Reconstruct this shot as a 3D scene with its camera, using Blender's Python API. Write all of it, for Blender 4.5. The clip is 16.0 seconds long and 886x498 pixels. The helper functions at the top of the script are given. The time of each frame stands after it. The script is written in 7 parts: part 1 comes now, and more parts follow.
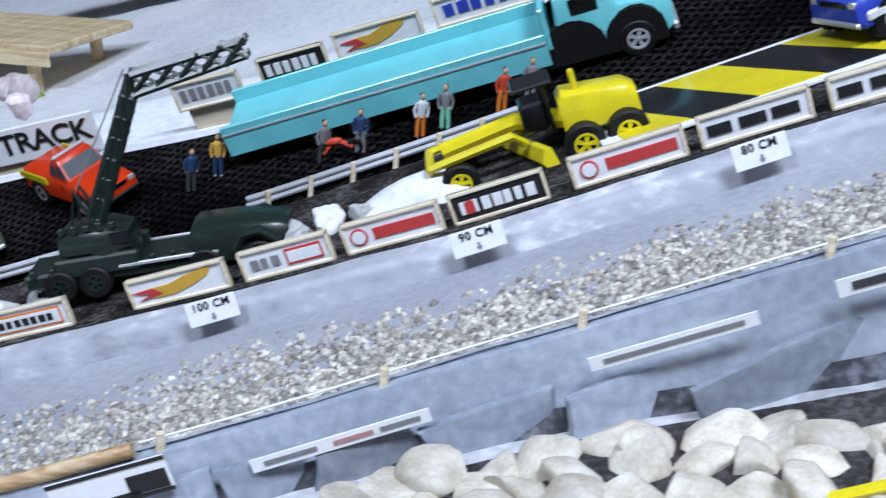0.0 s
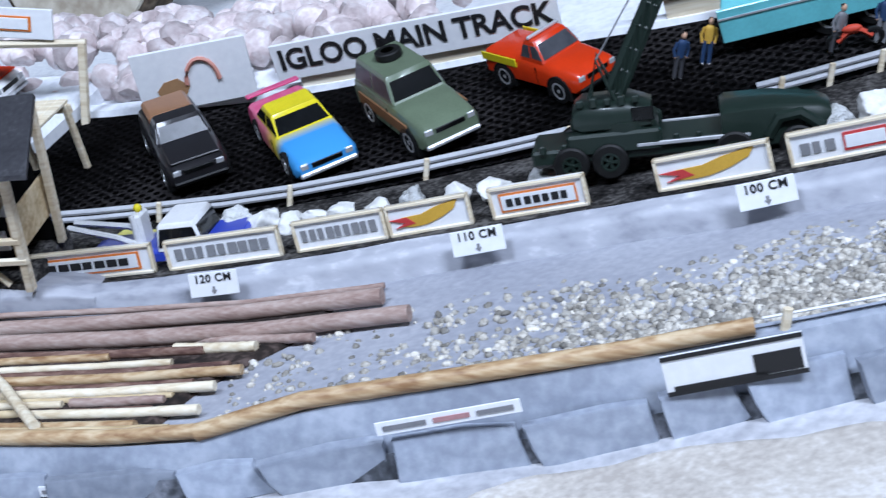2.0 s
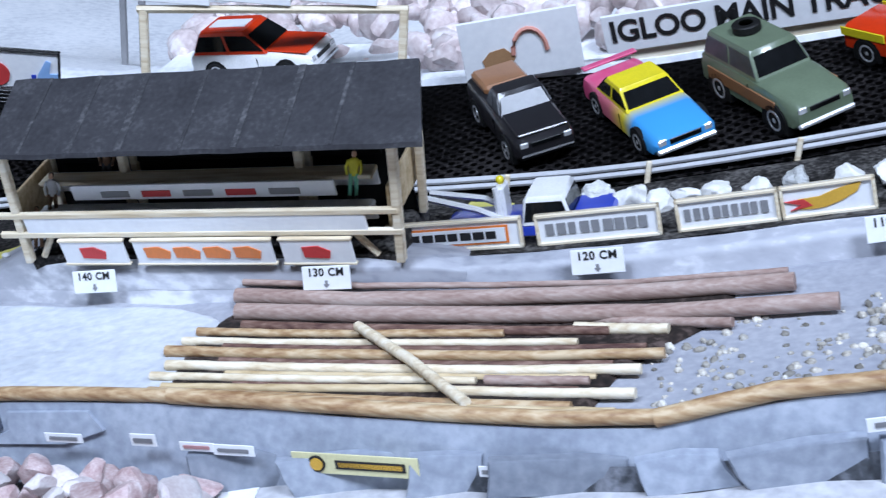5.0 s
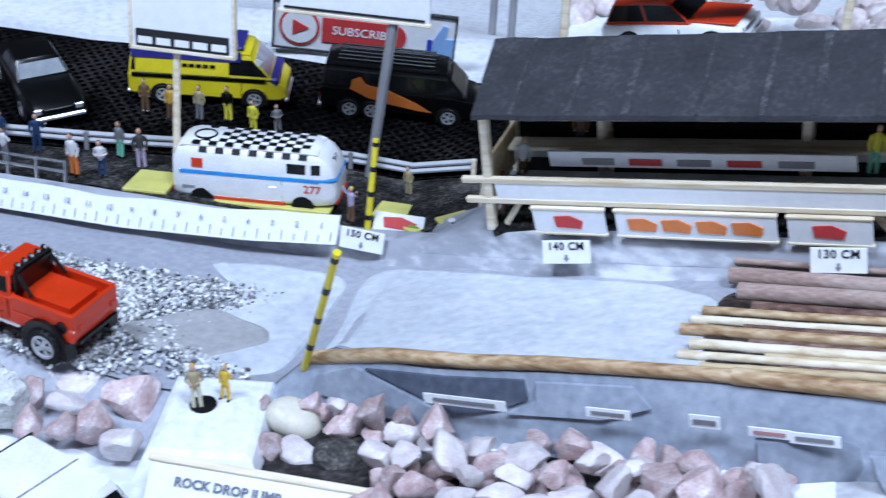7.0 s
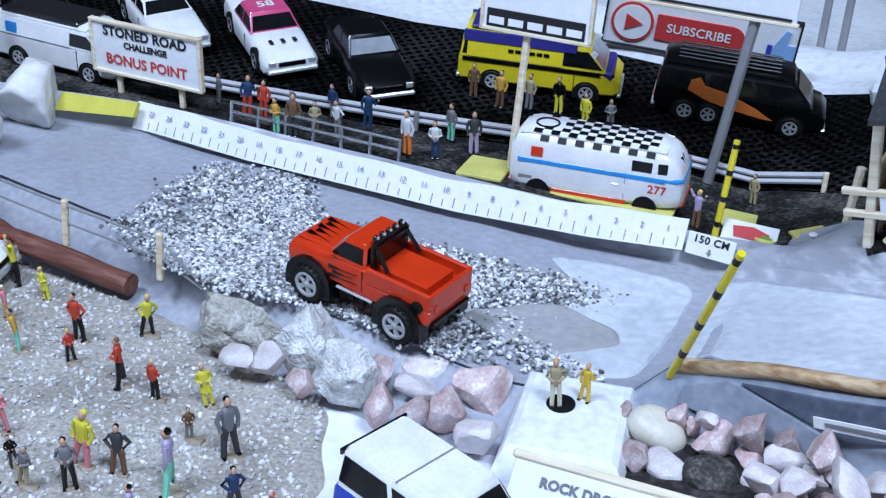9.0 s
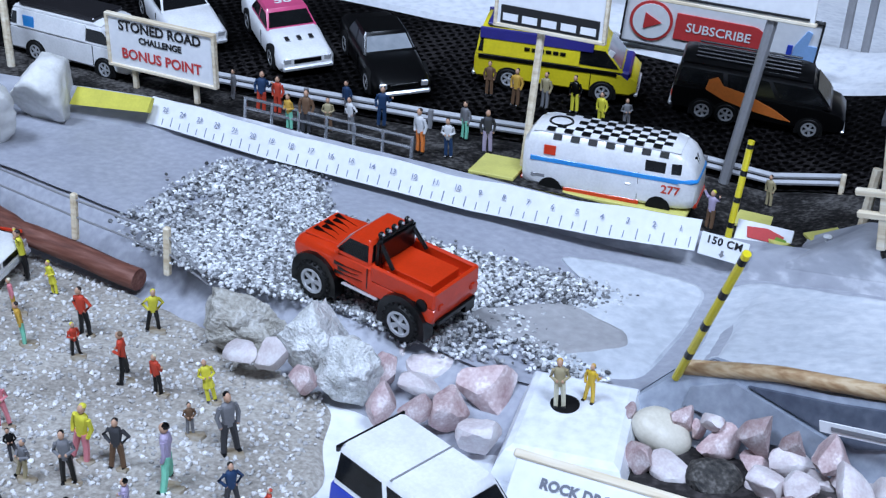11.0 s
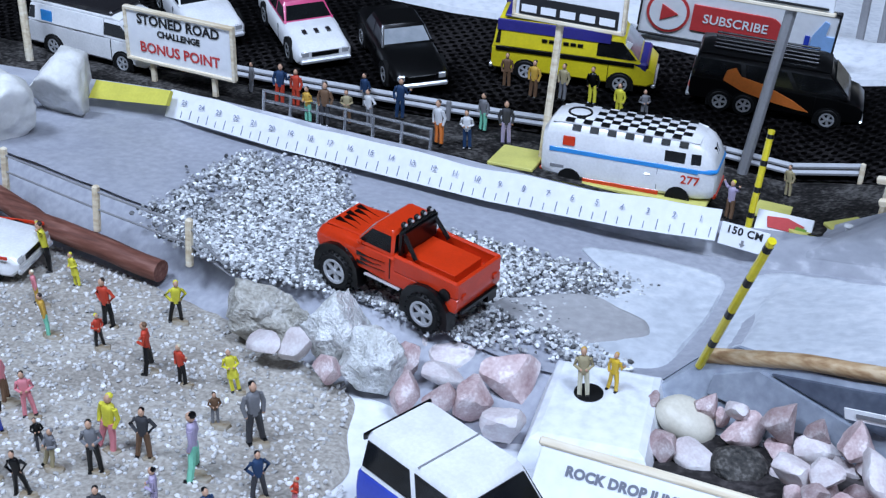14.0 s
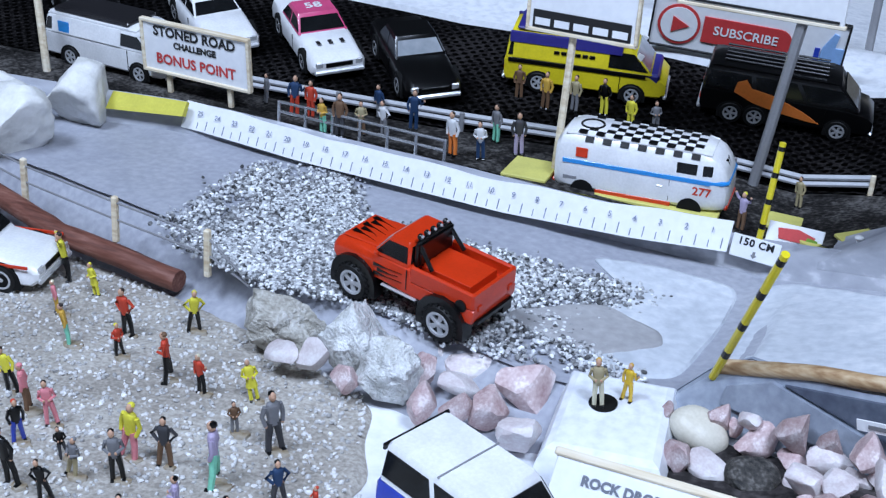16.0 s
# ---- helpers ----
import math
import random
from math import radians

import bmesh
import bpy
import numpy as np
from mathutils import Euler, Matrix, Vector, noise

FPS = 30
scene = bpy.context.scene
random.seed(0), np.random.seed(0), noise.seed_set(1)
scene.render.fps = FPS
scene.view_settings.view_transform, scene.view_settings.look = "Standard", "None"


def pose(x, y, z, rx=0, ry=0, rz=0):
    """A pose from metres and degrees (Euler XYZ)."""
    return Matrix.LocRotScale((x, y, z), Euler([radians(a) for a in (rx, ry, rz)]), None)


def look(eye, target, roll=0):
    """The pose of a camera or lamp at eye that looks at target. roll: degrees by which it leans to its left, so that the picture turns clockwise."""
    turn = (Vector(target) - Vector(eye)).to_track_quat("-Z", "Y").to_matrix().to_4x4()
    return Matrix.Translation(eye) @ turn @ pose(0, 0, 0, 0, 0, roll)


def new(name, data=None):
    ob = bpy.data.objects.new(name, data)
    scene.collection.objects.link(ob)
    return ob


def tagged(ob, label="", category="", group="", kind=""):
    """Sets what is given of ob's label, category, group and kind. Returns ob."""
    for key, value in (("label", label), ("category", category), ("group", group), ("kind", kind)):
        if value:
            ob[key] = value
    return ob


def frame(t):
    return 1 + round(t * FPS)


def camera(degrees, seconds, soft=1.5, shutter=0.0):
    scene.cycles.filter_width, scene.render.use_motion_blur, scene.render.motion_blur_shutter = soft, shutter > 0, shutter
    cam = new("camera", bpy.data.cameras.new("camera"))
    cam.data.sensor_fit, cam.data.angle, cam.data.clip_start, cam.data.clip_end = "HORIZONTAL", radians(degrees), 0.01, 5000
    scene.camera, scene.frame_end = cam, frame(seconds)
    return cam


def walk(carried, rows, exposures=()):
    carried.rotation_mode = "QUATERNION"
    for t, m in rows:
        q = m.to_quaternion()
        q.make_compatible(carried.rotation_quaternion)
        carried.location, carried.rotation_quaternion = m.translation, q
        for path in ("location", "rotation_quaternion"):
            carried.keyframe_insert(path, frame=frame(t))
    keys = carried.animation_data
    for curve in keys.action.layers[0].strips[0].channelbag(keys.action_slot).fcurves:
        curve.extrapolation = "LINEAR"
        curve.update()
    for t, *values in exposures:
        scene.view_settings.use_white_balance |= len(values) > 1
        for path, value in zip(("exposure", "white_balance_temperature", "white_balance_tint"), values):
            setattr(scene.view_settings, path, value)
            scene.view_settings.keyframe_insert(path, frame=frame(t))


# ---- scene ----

# the hand-held camera glides down beside the track and comes to rest
cam = camera(36.6, 16.0, soft=1.3, shutter=0.3)
PATH = [
    (0, (0.4743, -0.5456, 0.3114), (0.5557, -0.0836, 0.1385), 2.92),
    (0.5, (0.4497, -0.5324, 0.2997), (0.5070, -0.0696, 0.1194), 3.21),
    (1, (0.4228, -0.5205, 0.2861), (0.4595, -0.0573, 0.1013), 2.83),
    (1.5, (0.3924, -0.5141, 0.2712), (0.4101, -0.0498, 0.0864), 3.01),
    (2, (0.3647, -0.5051, 0.2623), (0.3671, -0.0424, 0.0730), 3.15),
    (2.5, (0.3493, -0.5022, 0.2569), (0.3373, -0.0401, 0.0662), 3.67),
    (3, (0.3407, -0.4975, 0.2545), (0.3158, -0.0371, 0.0612), 3.56),
    (5.5, (0.2443, -0.4883, 0.2430), (0.1936, -0.0322, 0.0445), 3.35),
    (6, (0.2130, -0.4828, 0.2297), (0.1514, -0.0265, 0.0346), 3.78),
    (6.5, (0.1787, -0.4890, 0.2355), (0.1021, -0.0396, 0.0301), 3.44),
    (7, (0.1510, -0.4904, 0.2255), (0.0460, -0.0461, 0.0216), 2.91),
    (7.5, (0.1231, -0.4904, 0.2190), (-0.0056, -0.0532, 0.0134), 3.22),
    (8, (0.1032, -0.4896, 0.2110), (-0.0493, -0.0593, 0.0072), 3.49),
    (8.5, (0.0898, -0.4873, 0.2045), (-0.0783, -0.0623, 0.0018), 4.06),
    (11, (0.0970, -0.4789, 0.2010), (-0.0904, -0.0619, -0.0016), 4.37),
    (11.5, (0.0975, -0.4778, 0.2001), (-0.0896, -0.0611, -0.0032), 4.28),
    (12, (0.0964, -0.4779, 0.2006), (-0.0900, -0.0608, -0.0025), 4.27),
    (12.5, (0.0956, -0.4785, 0.2002), (-0.0924, -0.0618, -0.0024), 4.28),
    (13, (0.0941, -0.4794, 0.2000), (-0.0943, -0.0632, -0.0034), 4.19),
    (13.5, (0.0940, -0.4812, 0.1992), (-0.0949, -0.0653, -0.0041), 4.20),
    (14, (0.0936, -0.4825, 0.1990), (-0.0962, -0.0673, -0.0049), 4.01),
    (14.5, (0.0923, -0.4851, 0.1993), (-0.0985, -0.0699, -0.0039), 4.02),
    (15, (0.0915, -0.4859, 0.2001), (-0.1007, -0.0713, -0.0030), 3.93),
    (15.5, (0.0917, -0.4874, 0.2013), (-0.1008, -0.0727, -0.0011), 4.03),
    (16, (0.0920, -0.4881, 0.2028), (-0.1000, -0.0730, 0.0007), 4.02),
]
walk(cam, [(t, look(eye, aim, roll)) for t, eye, aim, roll in PATH],
     [(0, -0.05, 6800, 10), (1.5, 0.02, 6550, 10), (3, 0.08, 6500, 10), (5.5, 0.14, 6350, 10), (7, 0.02, 6150, 10), (8, -0.06, 6050, 10), (11, -0.14, 6200, 10), (16, -0.14, 6250, 10)])


# ---- light: a bright indoor room with cool ceiling panels ----
world = bpy.data.worlds.new("room_air")
scene.world = world
world.use_nodes = True
world.node_tree.nodes["Background"].inputs["Color"].default_value = (0.60, 0.75, 1.0, 1)
world.node_tree.nodes["Background"].inputs["Strength"].default_value = 0.03


def ceiling_lamp(x, y, z, sx, sy, watts, colour):
    data = bpy.data.lights.new("ceiling_panel_light", "AREA")
    data.shape, data.size, data.size_y, data.energy, data.color = "RECTANGLE", sx, sy, watts, colour
    ob = new("ceiling_panel_light", data)
    ob.matrix_world = look((x, y, z), (x * 0.3 + 0.05, 0.0, 0), 0)
    return ob


ceiling_lamp(-0.5, -0.95, 1.50, 0.6, 0.3, 30.5, (0.65, 0.772, 1.0))
ceiling_lamp(0.75, -0.95, 1.60, 0.6, 0.3, 37, (0.66, 0.775, 1.0))


# ---- building helpers ----
class Shape:
    """Vertices and faces of one mesh, gathered piece by piece."""

    def __init__(self):
        self.v, self.f, self.m = [], [], []

    def add(self, verts, faces, slot=0, at=None):
        n = len(self.v)
        if at is not None:
            verts = [tuple(at @ Vector(p)) for p in verts]
        self.v += [tuple(p) for p in verts]
        self.f += [[i + n for i in f] for f in faces]
        self.m += [slot] * len(faces)
        return self

    def box(self, cx, cy, cz, sx, sy, sz, c=0.0, slot=0, at=None):
        """A box round a centre, its edges cut by c."""
        hx, hy, hz = sx / 2, sy / 2, sz / 2
        if c <= 0:
            v = [(cx + a * hx, cy + b * hy, cz + d * hz) for a in (-1, 1) for b in (-1, 1) for d in (-1, 1)]
            return self.add(v, [(0, 1, 3, 2), (4, 6, 7, 5), (0, 4, 5, 1), (2, 3, 7, 6), (0, 2, 6, 4), (1, 5, 7, 3)], slot, at)
        c = min(c, hx * 0.9, hy * 0.9, hz * 0.9)
        v, key = [], {}
        for a in (-1, 1):
            for b in (-1, 1):
                for d in (-1, 1):
                    for axis in range(3):
                        p = [a * (hx - (axis != 0) * c), b * (hy - (axis != 1) * c), d * (hz - (axis != 2) * c)]
                        key[a, b, d, axis] = len(v)
                        v.append((cx + p[0], cy + p[1], cz + p[2]))
        f = []
        for s in (-1, 1):
            f += [[key[s, b, d, 0] for b, d in ((-1, -1), (1, -1), (1, 1), (-1, 1))][::s],
                  [key[a, s, d, 1] for a, d in ((-1, -1), (-1, 1), (1, 1), (1, -1))][::s],
                  [key[a, b, s, 2] for a, b in ((-1, -1), (1, -1), (1, 1), (-1, 1))][::s]]
        for s in (-1, 1):
            for r in (-1, 1):
                f += [[key[s, r, -1, 0], key[s, r, 1, 0], key[s, r, 1, 1], key[s, r, -1, 1]],
                      [key[s, -1, r, 0], key[s, 1, r, 0], key[s, 1, r, 2], key[s, -1, r, 2]],
                      [key[-1, s, r, 1], key[1, s, r, 1], key[1, s, r, 2], key[-1, s, r, 2]]]
                for q in (-1, 1):
                    f.append([key[s, r, q, 0], key[s, r, q, 1], key[s, r, q, 2]])
        return self.add(v, f, slot, at)

    def tube(self, points, radii, n=8, slot=0, at=None, caps=True):
        """A tube along points; radii: one number or one a point."""
        pts = [Vector(p) for p in points]
        if not hasattr(radii, "__len__"):
            radii = [radii] * len(pts)
        v, f = [], []
        for i, p in enumerate(pts):
            d = (pts[min(i + 1, len(pts) - 1)] - pts[max(i - 1, 0)]).normalized()
            a = d.cross(Vector((0, 0, 1)) if abs(d.z) < 0.9 else Vector((1, 0, 0))).normalized()
            b = d.cross(a)
            v += [tuple(p + radii[i] * (a * math.cos(k * 2 * math.pi / n) + b * math.sin(k * 2 * math.pi / n))) for k in range(n)]
        for i in range(len(pts) - 1):
            for k in range(n):
                f.append((i * n + k, i * n + (k + 1) % n, (i + 1) * n + (k + 1) % n, (i + 1) * n + k))
        if caps:
            f += [tuple(range(n))[::-1], tuple(range((len(pts) - 1) * n, len(pts) * n))]
        return self.add(v, f, slot, at)

    def loft(self, rings, slot=0, at=None, caps=True):
        """Skin over rings of equally many points."""
        n = len(rings[0])
        v = [p for ring in rings for p in ring]
        f = []
        for i in range(len(rings) - 1):
            for k in range(n):
                f.append((i * n + k, (i + 1) * n + k, (i + 1) * n + (k + 1) % n, i * n + (k + 1) % n))
        if caps:
            f += [tuple(range(n)), tuple(range((len(rings) - 1) * n, len(rings) * n))[::-1]]
        return self.add(v, f, slot, at)

    def prism(self, outline, y0, y1, slot=0, at=None):
        """An outline in x and z, pushed from y0 to y1."""
        return self.loft([[(x, y0, z) for x, z in outline], [(x, y1, z) for x, z in outline]], slot, at)

    def ball(self, c, r, seg=10, rings=6, slot=0, at=None):
        rx, ry, rz = r if hasattr(r, "__len__") else (r, r, r)
        v, f = [(c[0], c[1], c[2] - rz)], []
        for i in range(1, rings):
            a = math.pi * i / rings
            for k in range(seg):
                b = 2 * math.pi * k / seg
                v.append((c[0] + rx * math.sin(a) * math.cos(b), c[1] + ry * math.sin(a) * math.sin(b), c[2] - rz * math.cos(a)))
        v.append((c[0], c[1], c[2] + rz))
        for k in range(seg):
            f.append((0, 1 + (k + 1) % seg, 1 + k))
            f.append((len(v) - 1, len(v) - 1 - seg + k, len(v) - 1 - seg + (k + 1) % seg))
            for i in range(rings - 2):
                p = 1 + i * seg
                f.append((p + k, p + (k + 1) % seg, p + seg + (k + 1) % seg, p + seg + k))
        return self.add(v, f, slot, at)

    def mesh(self, name, mats, smooth=35):
        me = bpy.data.meshes.new(name)
        me.from_pydata(self.v, [], self.f)
        for m in mats if isinstance(mats, (list, tuple)) else [mats]:
            me.materials.append(m)
        me.polygons.foreach_set("material_index", self.m)
        if smooth:
            me.polygons.foreach_set("use_smooth", [True] * len(self.f))
            me.update()
            me.set_sharp_from_angle(angle=radians(smooth))
        bm = bmesh.new()
        bm.from_mesh(me)
        bmesh.ops.recalc_face_normals(bm, faces=bm.faces)
        bm.to_mesh(me)
        bm.free()
        return me


def part(name, shape, material, parent=None, label="", at=None, smooth=35):
    """Links a shape, or a ready mesh, as one mesh object under a thing."""
    me = shape if isinstance(shape, bpy.types.Mesh) else shape.mesh(name, material, smooth)
    ob = new(name, me)
    if at is not None:
        ob.matrix_basis = at
    if parent is not None:
        ob.parent = parent
    if label:
        ob["label"] = label
    return ob


def thing(name, at, label, category, group="", kind=""):
    """An empty at a thing's base, to hold its parts."""
    ob = new(name)
    ob.empty_display_size = 0.01
    ob.matrix_basis = at
    return tagged(ob, label, category, group, kind)


def letters(body, size, spread=1.0, bold=0.0):
    """A flat mesh of words, centred, in x and y."""
    cu = bpy.data.curves.new("letters", "FONT")
    cu.body, cu.size, cu.align_x, cu.align_y, cu.space_character, cu.offset = body, size, "CENTER", "CENTER", spread, bold
    cu.resolution_u = 3
    cu.extrude = size * 0.004
    tmp = bpy.data.objects.new("letters", cu)
    me = bpy.data.meshes.new_from_object(tmp)
    bpy.data.objects.remove(tmp)
    bpy.data.curves.remove(cu)
    return me


def write(name, body, size, material, parent, at, spread=1.0, bold=0.0):
    me = letters(body, size, spread, bold)
    me.materials.clear()
    me.materials.append(material)
    return part(name, me, None, parent, at=at)


UP_FRONT = pose(0, 0, 0, 90, 0, 0)   # turns a flat drawing upright, facing -y


# ---- materials ----
def stuff(name, colours, rough=0.5, metal=0.0, grain=300.0, blotch=40.0, bump=0.15, depth=0.0006, mix=0.5, coat=0.0, per="", grainwise=1.0, shine=0.35, spread=(0.62, 1.3)):
    """Procedural paint, stone or wood: two scales of noise between two or three colours, with fine relief."""
    m = bpy.data.materials.new(name)
    m.use_nodes = True
    nt = m.node_tree
    n, l = nt.nodes, nt.links
    b = n["Principled BSDF"]
    b.inputs["Roughness"].default_value, b.inputs["Metallic"].default_value = rough, metal
    b.inputs["Specular IOR Level"].default_value = shine
    b.inputs["Coat Weight"].default_value = coat
    b.inputs["Coat Roughness"].default_value = 0.08
    co = n.new("ShaderNodeTexCoord")
    big, small = n.new("ShaderNodeTexNoise"), n.new("ShaderNodeTexNoise")
    for k, s, d in ((big, blotch, 4), (small, grain, 3)):
        k.inputs["Scale"].default_value, k.inputs["Detail"].default_value = s, d
        if grainwise != 1:
            mp = n.new("ShaderNodeMapping")
            mp.inputs["Scale"].default_value = (grainwise, 1, 1)
            l.new(co.outputs["Object"], mp.inputs["Vector"])
            l.new(mp.outputs[0], k.inputs["Vector"])
        else:
            l.new(co.outputs["Object"], k.inputs["Vector"])
    add = n.new("ShaderNodeMath")
    add.operation = "MULTIPLY_ADD"
    l.new(small.outputs["Fac"], add.inputs[0])
    add.inputs[1].default_value = mix
    scale = n.new("ShaderNodeMath")
    scale.operation = "MULTIPLY"
    l.new(big.outputs["Fac"], scale.inputs[0])
    scale.inputs[1].default_value = 1 - mix
    l.new(scale.outputs[0], add.inputs[2])
    ramp = n.new("ShaderNodeValToRGB")
    while len(ramp.color_ramp.elements) < len(colours):
        ramp.color_ramp.elements.new(0.5)
    for i, c in enumerate(colours):
        e = ramp.color_ramp.elements[i]
        e.position = 0.36 + 0.28 * i / max(1, len(colours) - 1)
        e.color = (*c, 1)
    l.new(add.outputs[0], ramp.inputs["Fac"])
    out = ramp.outputs["Color"]
    if per:
        info = n.new("ShaderNodeObjectInfo") if per == "object" else n.new("ShaderNodeNewGeometry")
        hsv = n.new("ShaderNodeHueSaturation")
        mr = n.new("ShaderNodeMapRange")
        l.new(info.outputs["Random" if per == "object" else "Random Per Island"], mr.inputs["Value"])
        mr.inputs["To Min"].default_value, mr.inputs["To Max"].default_value = spread
        l.new(mr.outputs[0], hsv.inputs["Value"])
        l.new(out, hsv.inputs["Color"])
        out = hsv.outputs["Color"]
    l.new(out, b.inputs["Base Color"])
    bp = n.new("ShaderNodeBump")
    bp.inputs["Strength"].default_value, bp.inputs["Distance"].default_value = bump, depth
    l.new(add.outputs[0], bp.inputs["Height"])
    l.new(bp.outputs["Normal"], b.inputs["Normal"])
    return m


def paint(name, c, rough=0.3, metal=0.0, coat=0.4):
    """Toy enamel or plastic, slightly uneven."""
    return stuff(name, [tuple(v * 0.88 for v in c), tuple(min(1, v * 1.06) for v in c)], rough, metal, 900, 90, 0.03, 0.0003, 0.4, coat)


CONCRETE = stuff("grey_plaster", [(0.29, 0.30, 0.345), (0.345, 0.355, 0.40), (0.42, 0.43, 0.47)], 0.5, 0, 320, 14, 0.22, 0.0010)
STREAKED = stuff("brushed_grey_white_plaster", [(0.22, 0.23, 0.265), (0.34, 0.35, 0.39), (0.40, 0.41, 0.45), (0.66, 0.67, 0.70)], 0.42, 0, 220, 26, 0.3, 0.0010, 0.35, grainwise=0.45)
SNOWY = stuff("white_plaster", [(0.62, 0.64, 0.68), (0.76, 0.78, 0.81), (0.84, 0.85, 0.87)], 0.6, 0, 220, 14, 0.3, 0.001)
PALECONCRETE = stuff("pale_grey_plaster", [(0.32, 0.32, 0.34), (0.44, 0.44, 0.46), (0.56, 0.56, 0.58)], 0.65, 0, 240, 16, 0.35, 0.0012)
POOL = stuff("pale_smooth_filler", [(0.46, 0.49, 0.53), (0.56, 0.59, 0.63), (0.68, 0.70, 0.73)], 0.4, 0, 240, 22, 0.25, 0.0008)
SAND = stuff("grey_sand", [(0.24, 0.215, 0.185), (0.36, 0.33, 0.29), (0.50, 0.47, 0.42)], 0.9, 0, 700, 30, 0.6, 0.0012, 0.6)
PEBBLE = stuff("tan_pebble", [(0.29, 0.265, 0.225), (0.43, 0.40, 0.35), (0.60, 0.58, 0.53)], 0.85, 0, 900, 200, 0.3, 0.0005, per="island", spread=(0.4, 1.45))
GRIT = stuff("pale_grit", [(0.42, 0.41, 0.39), (0.62, 0.61, 0.60), (0.80, 0.80, 0.80)], 0.7, 0, 400, 350, 0.3, 0.0005, per="island", spread=(0.6, 1.2))
GRAVEL = stuff("grey_white_gravel", [(0.30, 0.31, 0.32), (0.62, 0.63, 0.64), (0.80, 0.81, 0.82)], 0.7, 0, 400, 350, 0.3, 0.0005, per="island", spread=(0.07, 1.42))
BLACK = paint("black_plastic", (0.0025, 0.0025, 0.0028), 0.28, 0, 0.25)
# near-black that puts the shade of recesses and hollows into colour
HOLE = paint("recess_shade_black", (0.001, 0.001, 0.001), 0.9, 0, 0)
WHITE = paint("white_enamel", (0.80, 0.80, 0.80), 0.3)
PAPER = stuff("white_card", [(0.74, 0.75, 0.77), (0.82, 0.83, 0.84)], 0.6, 0, 300, 20, 0.05)
RED = paint("red_enamel", (0.60, 0.036, 0.006), 0.3)
WOOD = stuff("raw_wood", [(0.42, 0.30, 0.16), (0.58, 0.45, 0.27), (0.70, 0.58, 0.38)], 0.7, 0, 500, 120, 0.3, 0.0005, grainwise=0.08)
PALEWOOD = stuff("pale_stick_wood", [(0.58, 0.46, 0.30), (0.74, 0.64, 0.47), (0.83, 0.76, 0.62)], 0.65, 0, 700, 200, 0.2, 0.0004, grainwise=0.08)
BARK = stuff("grey_brown_bark", [(0.27, 0.175, 0.145), (0.37, 0.265, 0.225), (0.47, 0.37, 0.325)], 0.75, 0, 900, 160, 0.3, 0.0004, grainwise=0.02)
BAMBOO = stuff("brown_bamboo", [(0.26, 0.14, 0.065), (0.44, 0.29, 0.155), (0.60, 0.46, 0.29)], 0.5, 0, 600, 150, 0.25, 0.0004, grainwise=0.12)
PINKROCK = stuff("pink_quartz_stone", [(0.33, 0.215, 0.215), (0.42, 0.305, 0.30), (0.51, 0.405, 0.40), (0.68, 0.61, 0.61)], 0.55, 0, 9, 1.1, 0.35, 0.0004, 0.25, per="object", spread=(0.78, 1.32))
WHITEROCK = stuff("white_quartz_stone", [(0.62, 0.615, 0.585), (0.72, 0.715, 0.69), (0.80, 0.795, 0.78)], 0.55, 0, 9, 1.4, 0.6, 0.0012, 0.3)
GREYROCK = stuff("grey_slate", [(0.21, 0.235, 0.285), (0.27, 0.30, 0.355), (0.35, 0.38, 0.435)], 0.6, 0, 260, 30, 0.4, 0.0008, per="object", spread=(0.75, 1.25))
METAL = stuff("bare_aluminium", [(0.55, 0.56, 0.58), (0.72, 0.73, 0.75)], 0.25, 0.9, 300, 40, 0.1)

# ---- the lie of the land ----
LINE = ((-1.2, 0.012), (-0.6, 0.008), (-0.3, 0.008), (-0.1, 0.006), (0.0, 0.0), (0.091, 0.022), (0.187, 0.042), (0.285, 0.062), (0.38, 0.090),
        (0.472, 0.121), (0.563, 0.156), (0.654, 0.193), (0.9, 0.29), (1.4, 0.45))
BACK_Y = ((-1.2, -0.12), (-0.45, -0.045), (-0.33, -0.028), (-0.256, -0.012), (-0.1, -0.012), (0.0, 0.0), (0.091, -0.031), (0.187, -0.050), (0.285, -0.058), (0.38, -0.072),
          (0.472, -0.094), (0.563, -0.118), (0.654, -0.136), (0.9, -0.19), (1.4, -0.3))
FRONT_Y = ((-1.2, -0.2), (-0.45, -0.07), (-0.3, -0.085), (-0.2, -0.10), (-0.12, -0.122), (-0.03, -0.128), (0.014, -0.109), (0.05, -0.118), (0.1, -0.132), (0.2, -0.155), (0.298, -0.178), (0.439, -0.190),
           (0.55, -0.205), (0.65, -0.225), (0.9, -0.28), (1.4, -0.4))
LOW = ((-1.2, -0.03), (-0.3, -0.028), (-0.05, -0.025), (0.0, -0.021), (0.05, -0.014), (0.11, 0.001), (0.18, 0.018), (0.25, 0.036), (0.34, 0.060), (0.4, 0.074),
       (0.48, 0.104), (0.53, 0.120), (0.57, 0.131), (0.65, 0.152), (0.9, 0.24), (1.4, 0.4))


LIP = ((0.0, 0.0), (0.010, 0.0085), (0.019, 0.0100), (0.028, 0.0050), (0.065, 0.0040), (0.105, 0.0068), (0.15, 0.0078), (0.2, 0.0066), (0.25, 0.0050), (0.3, 0.0048), (0.33, 0.0095), (0.37, 0.0090), (0.42, 0.0068), (0.5, 0.006), (0.65, 0.005), (1.4, 0.004))


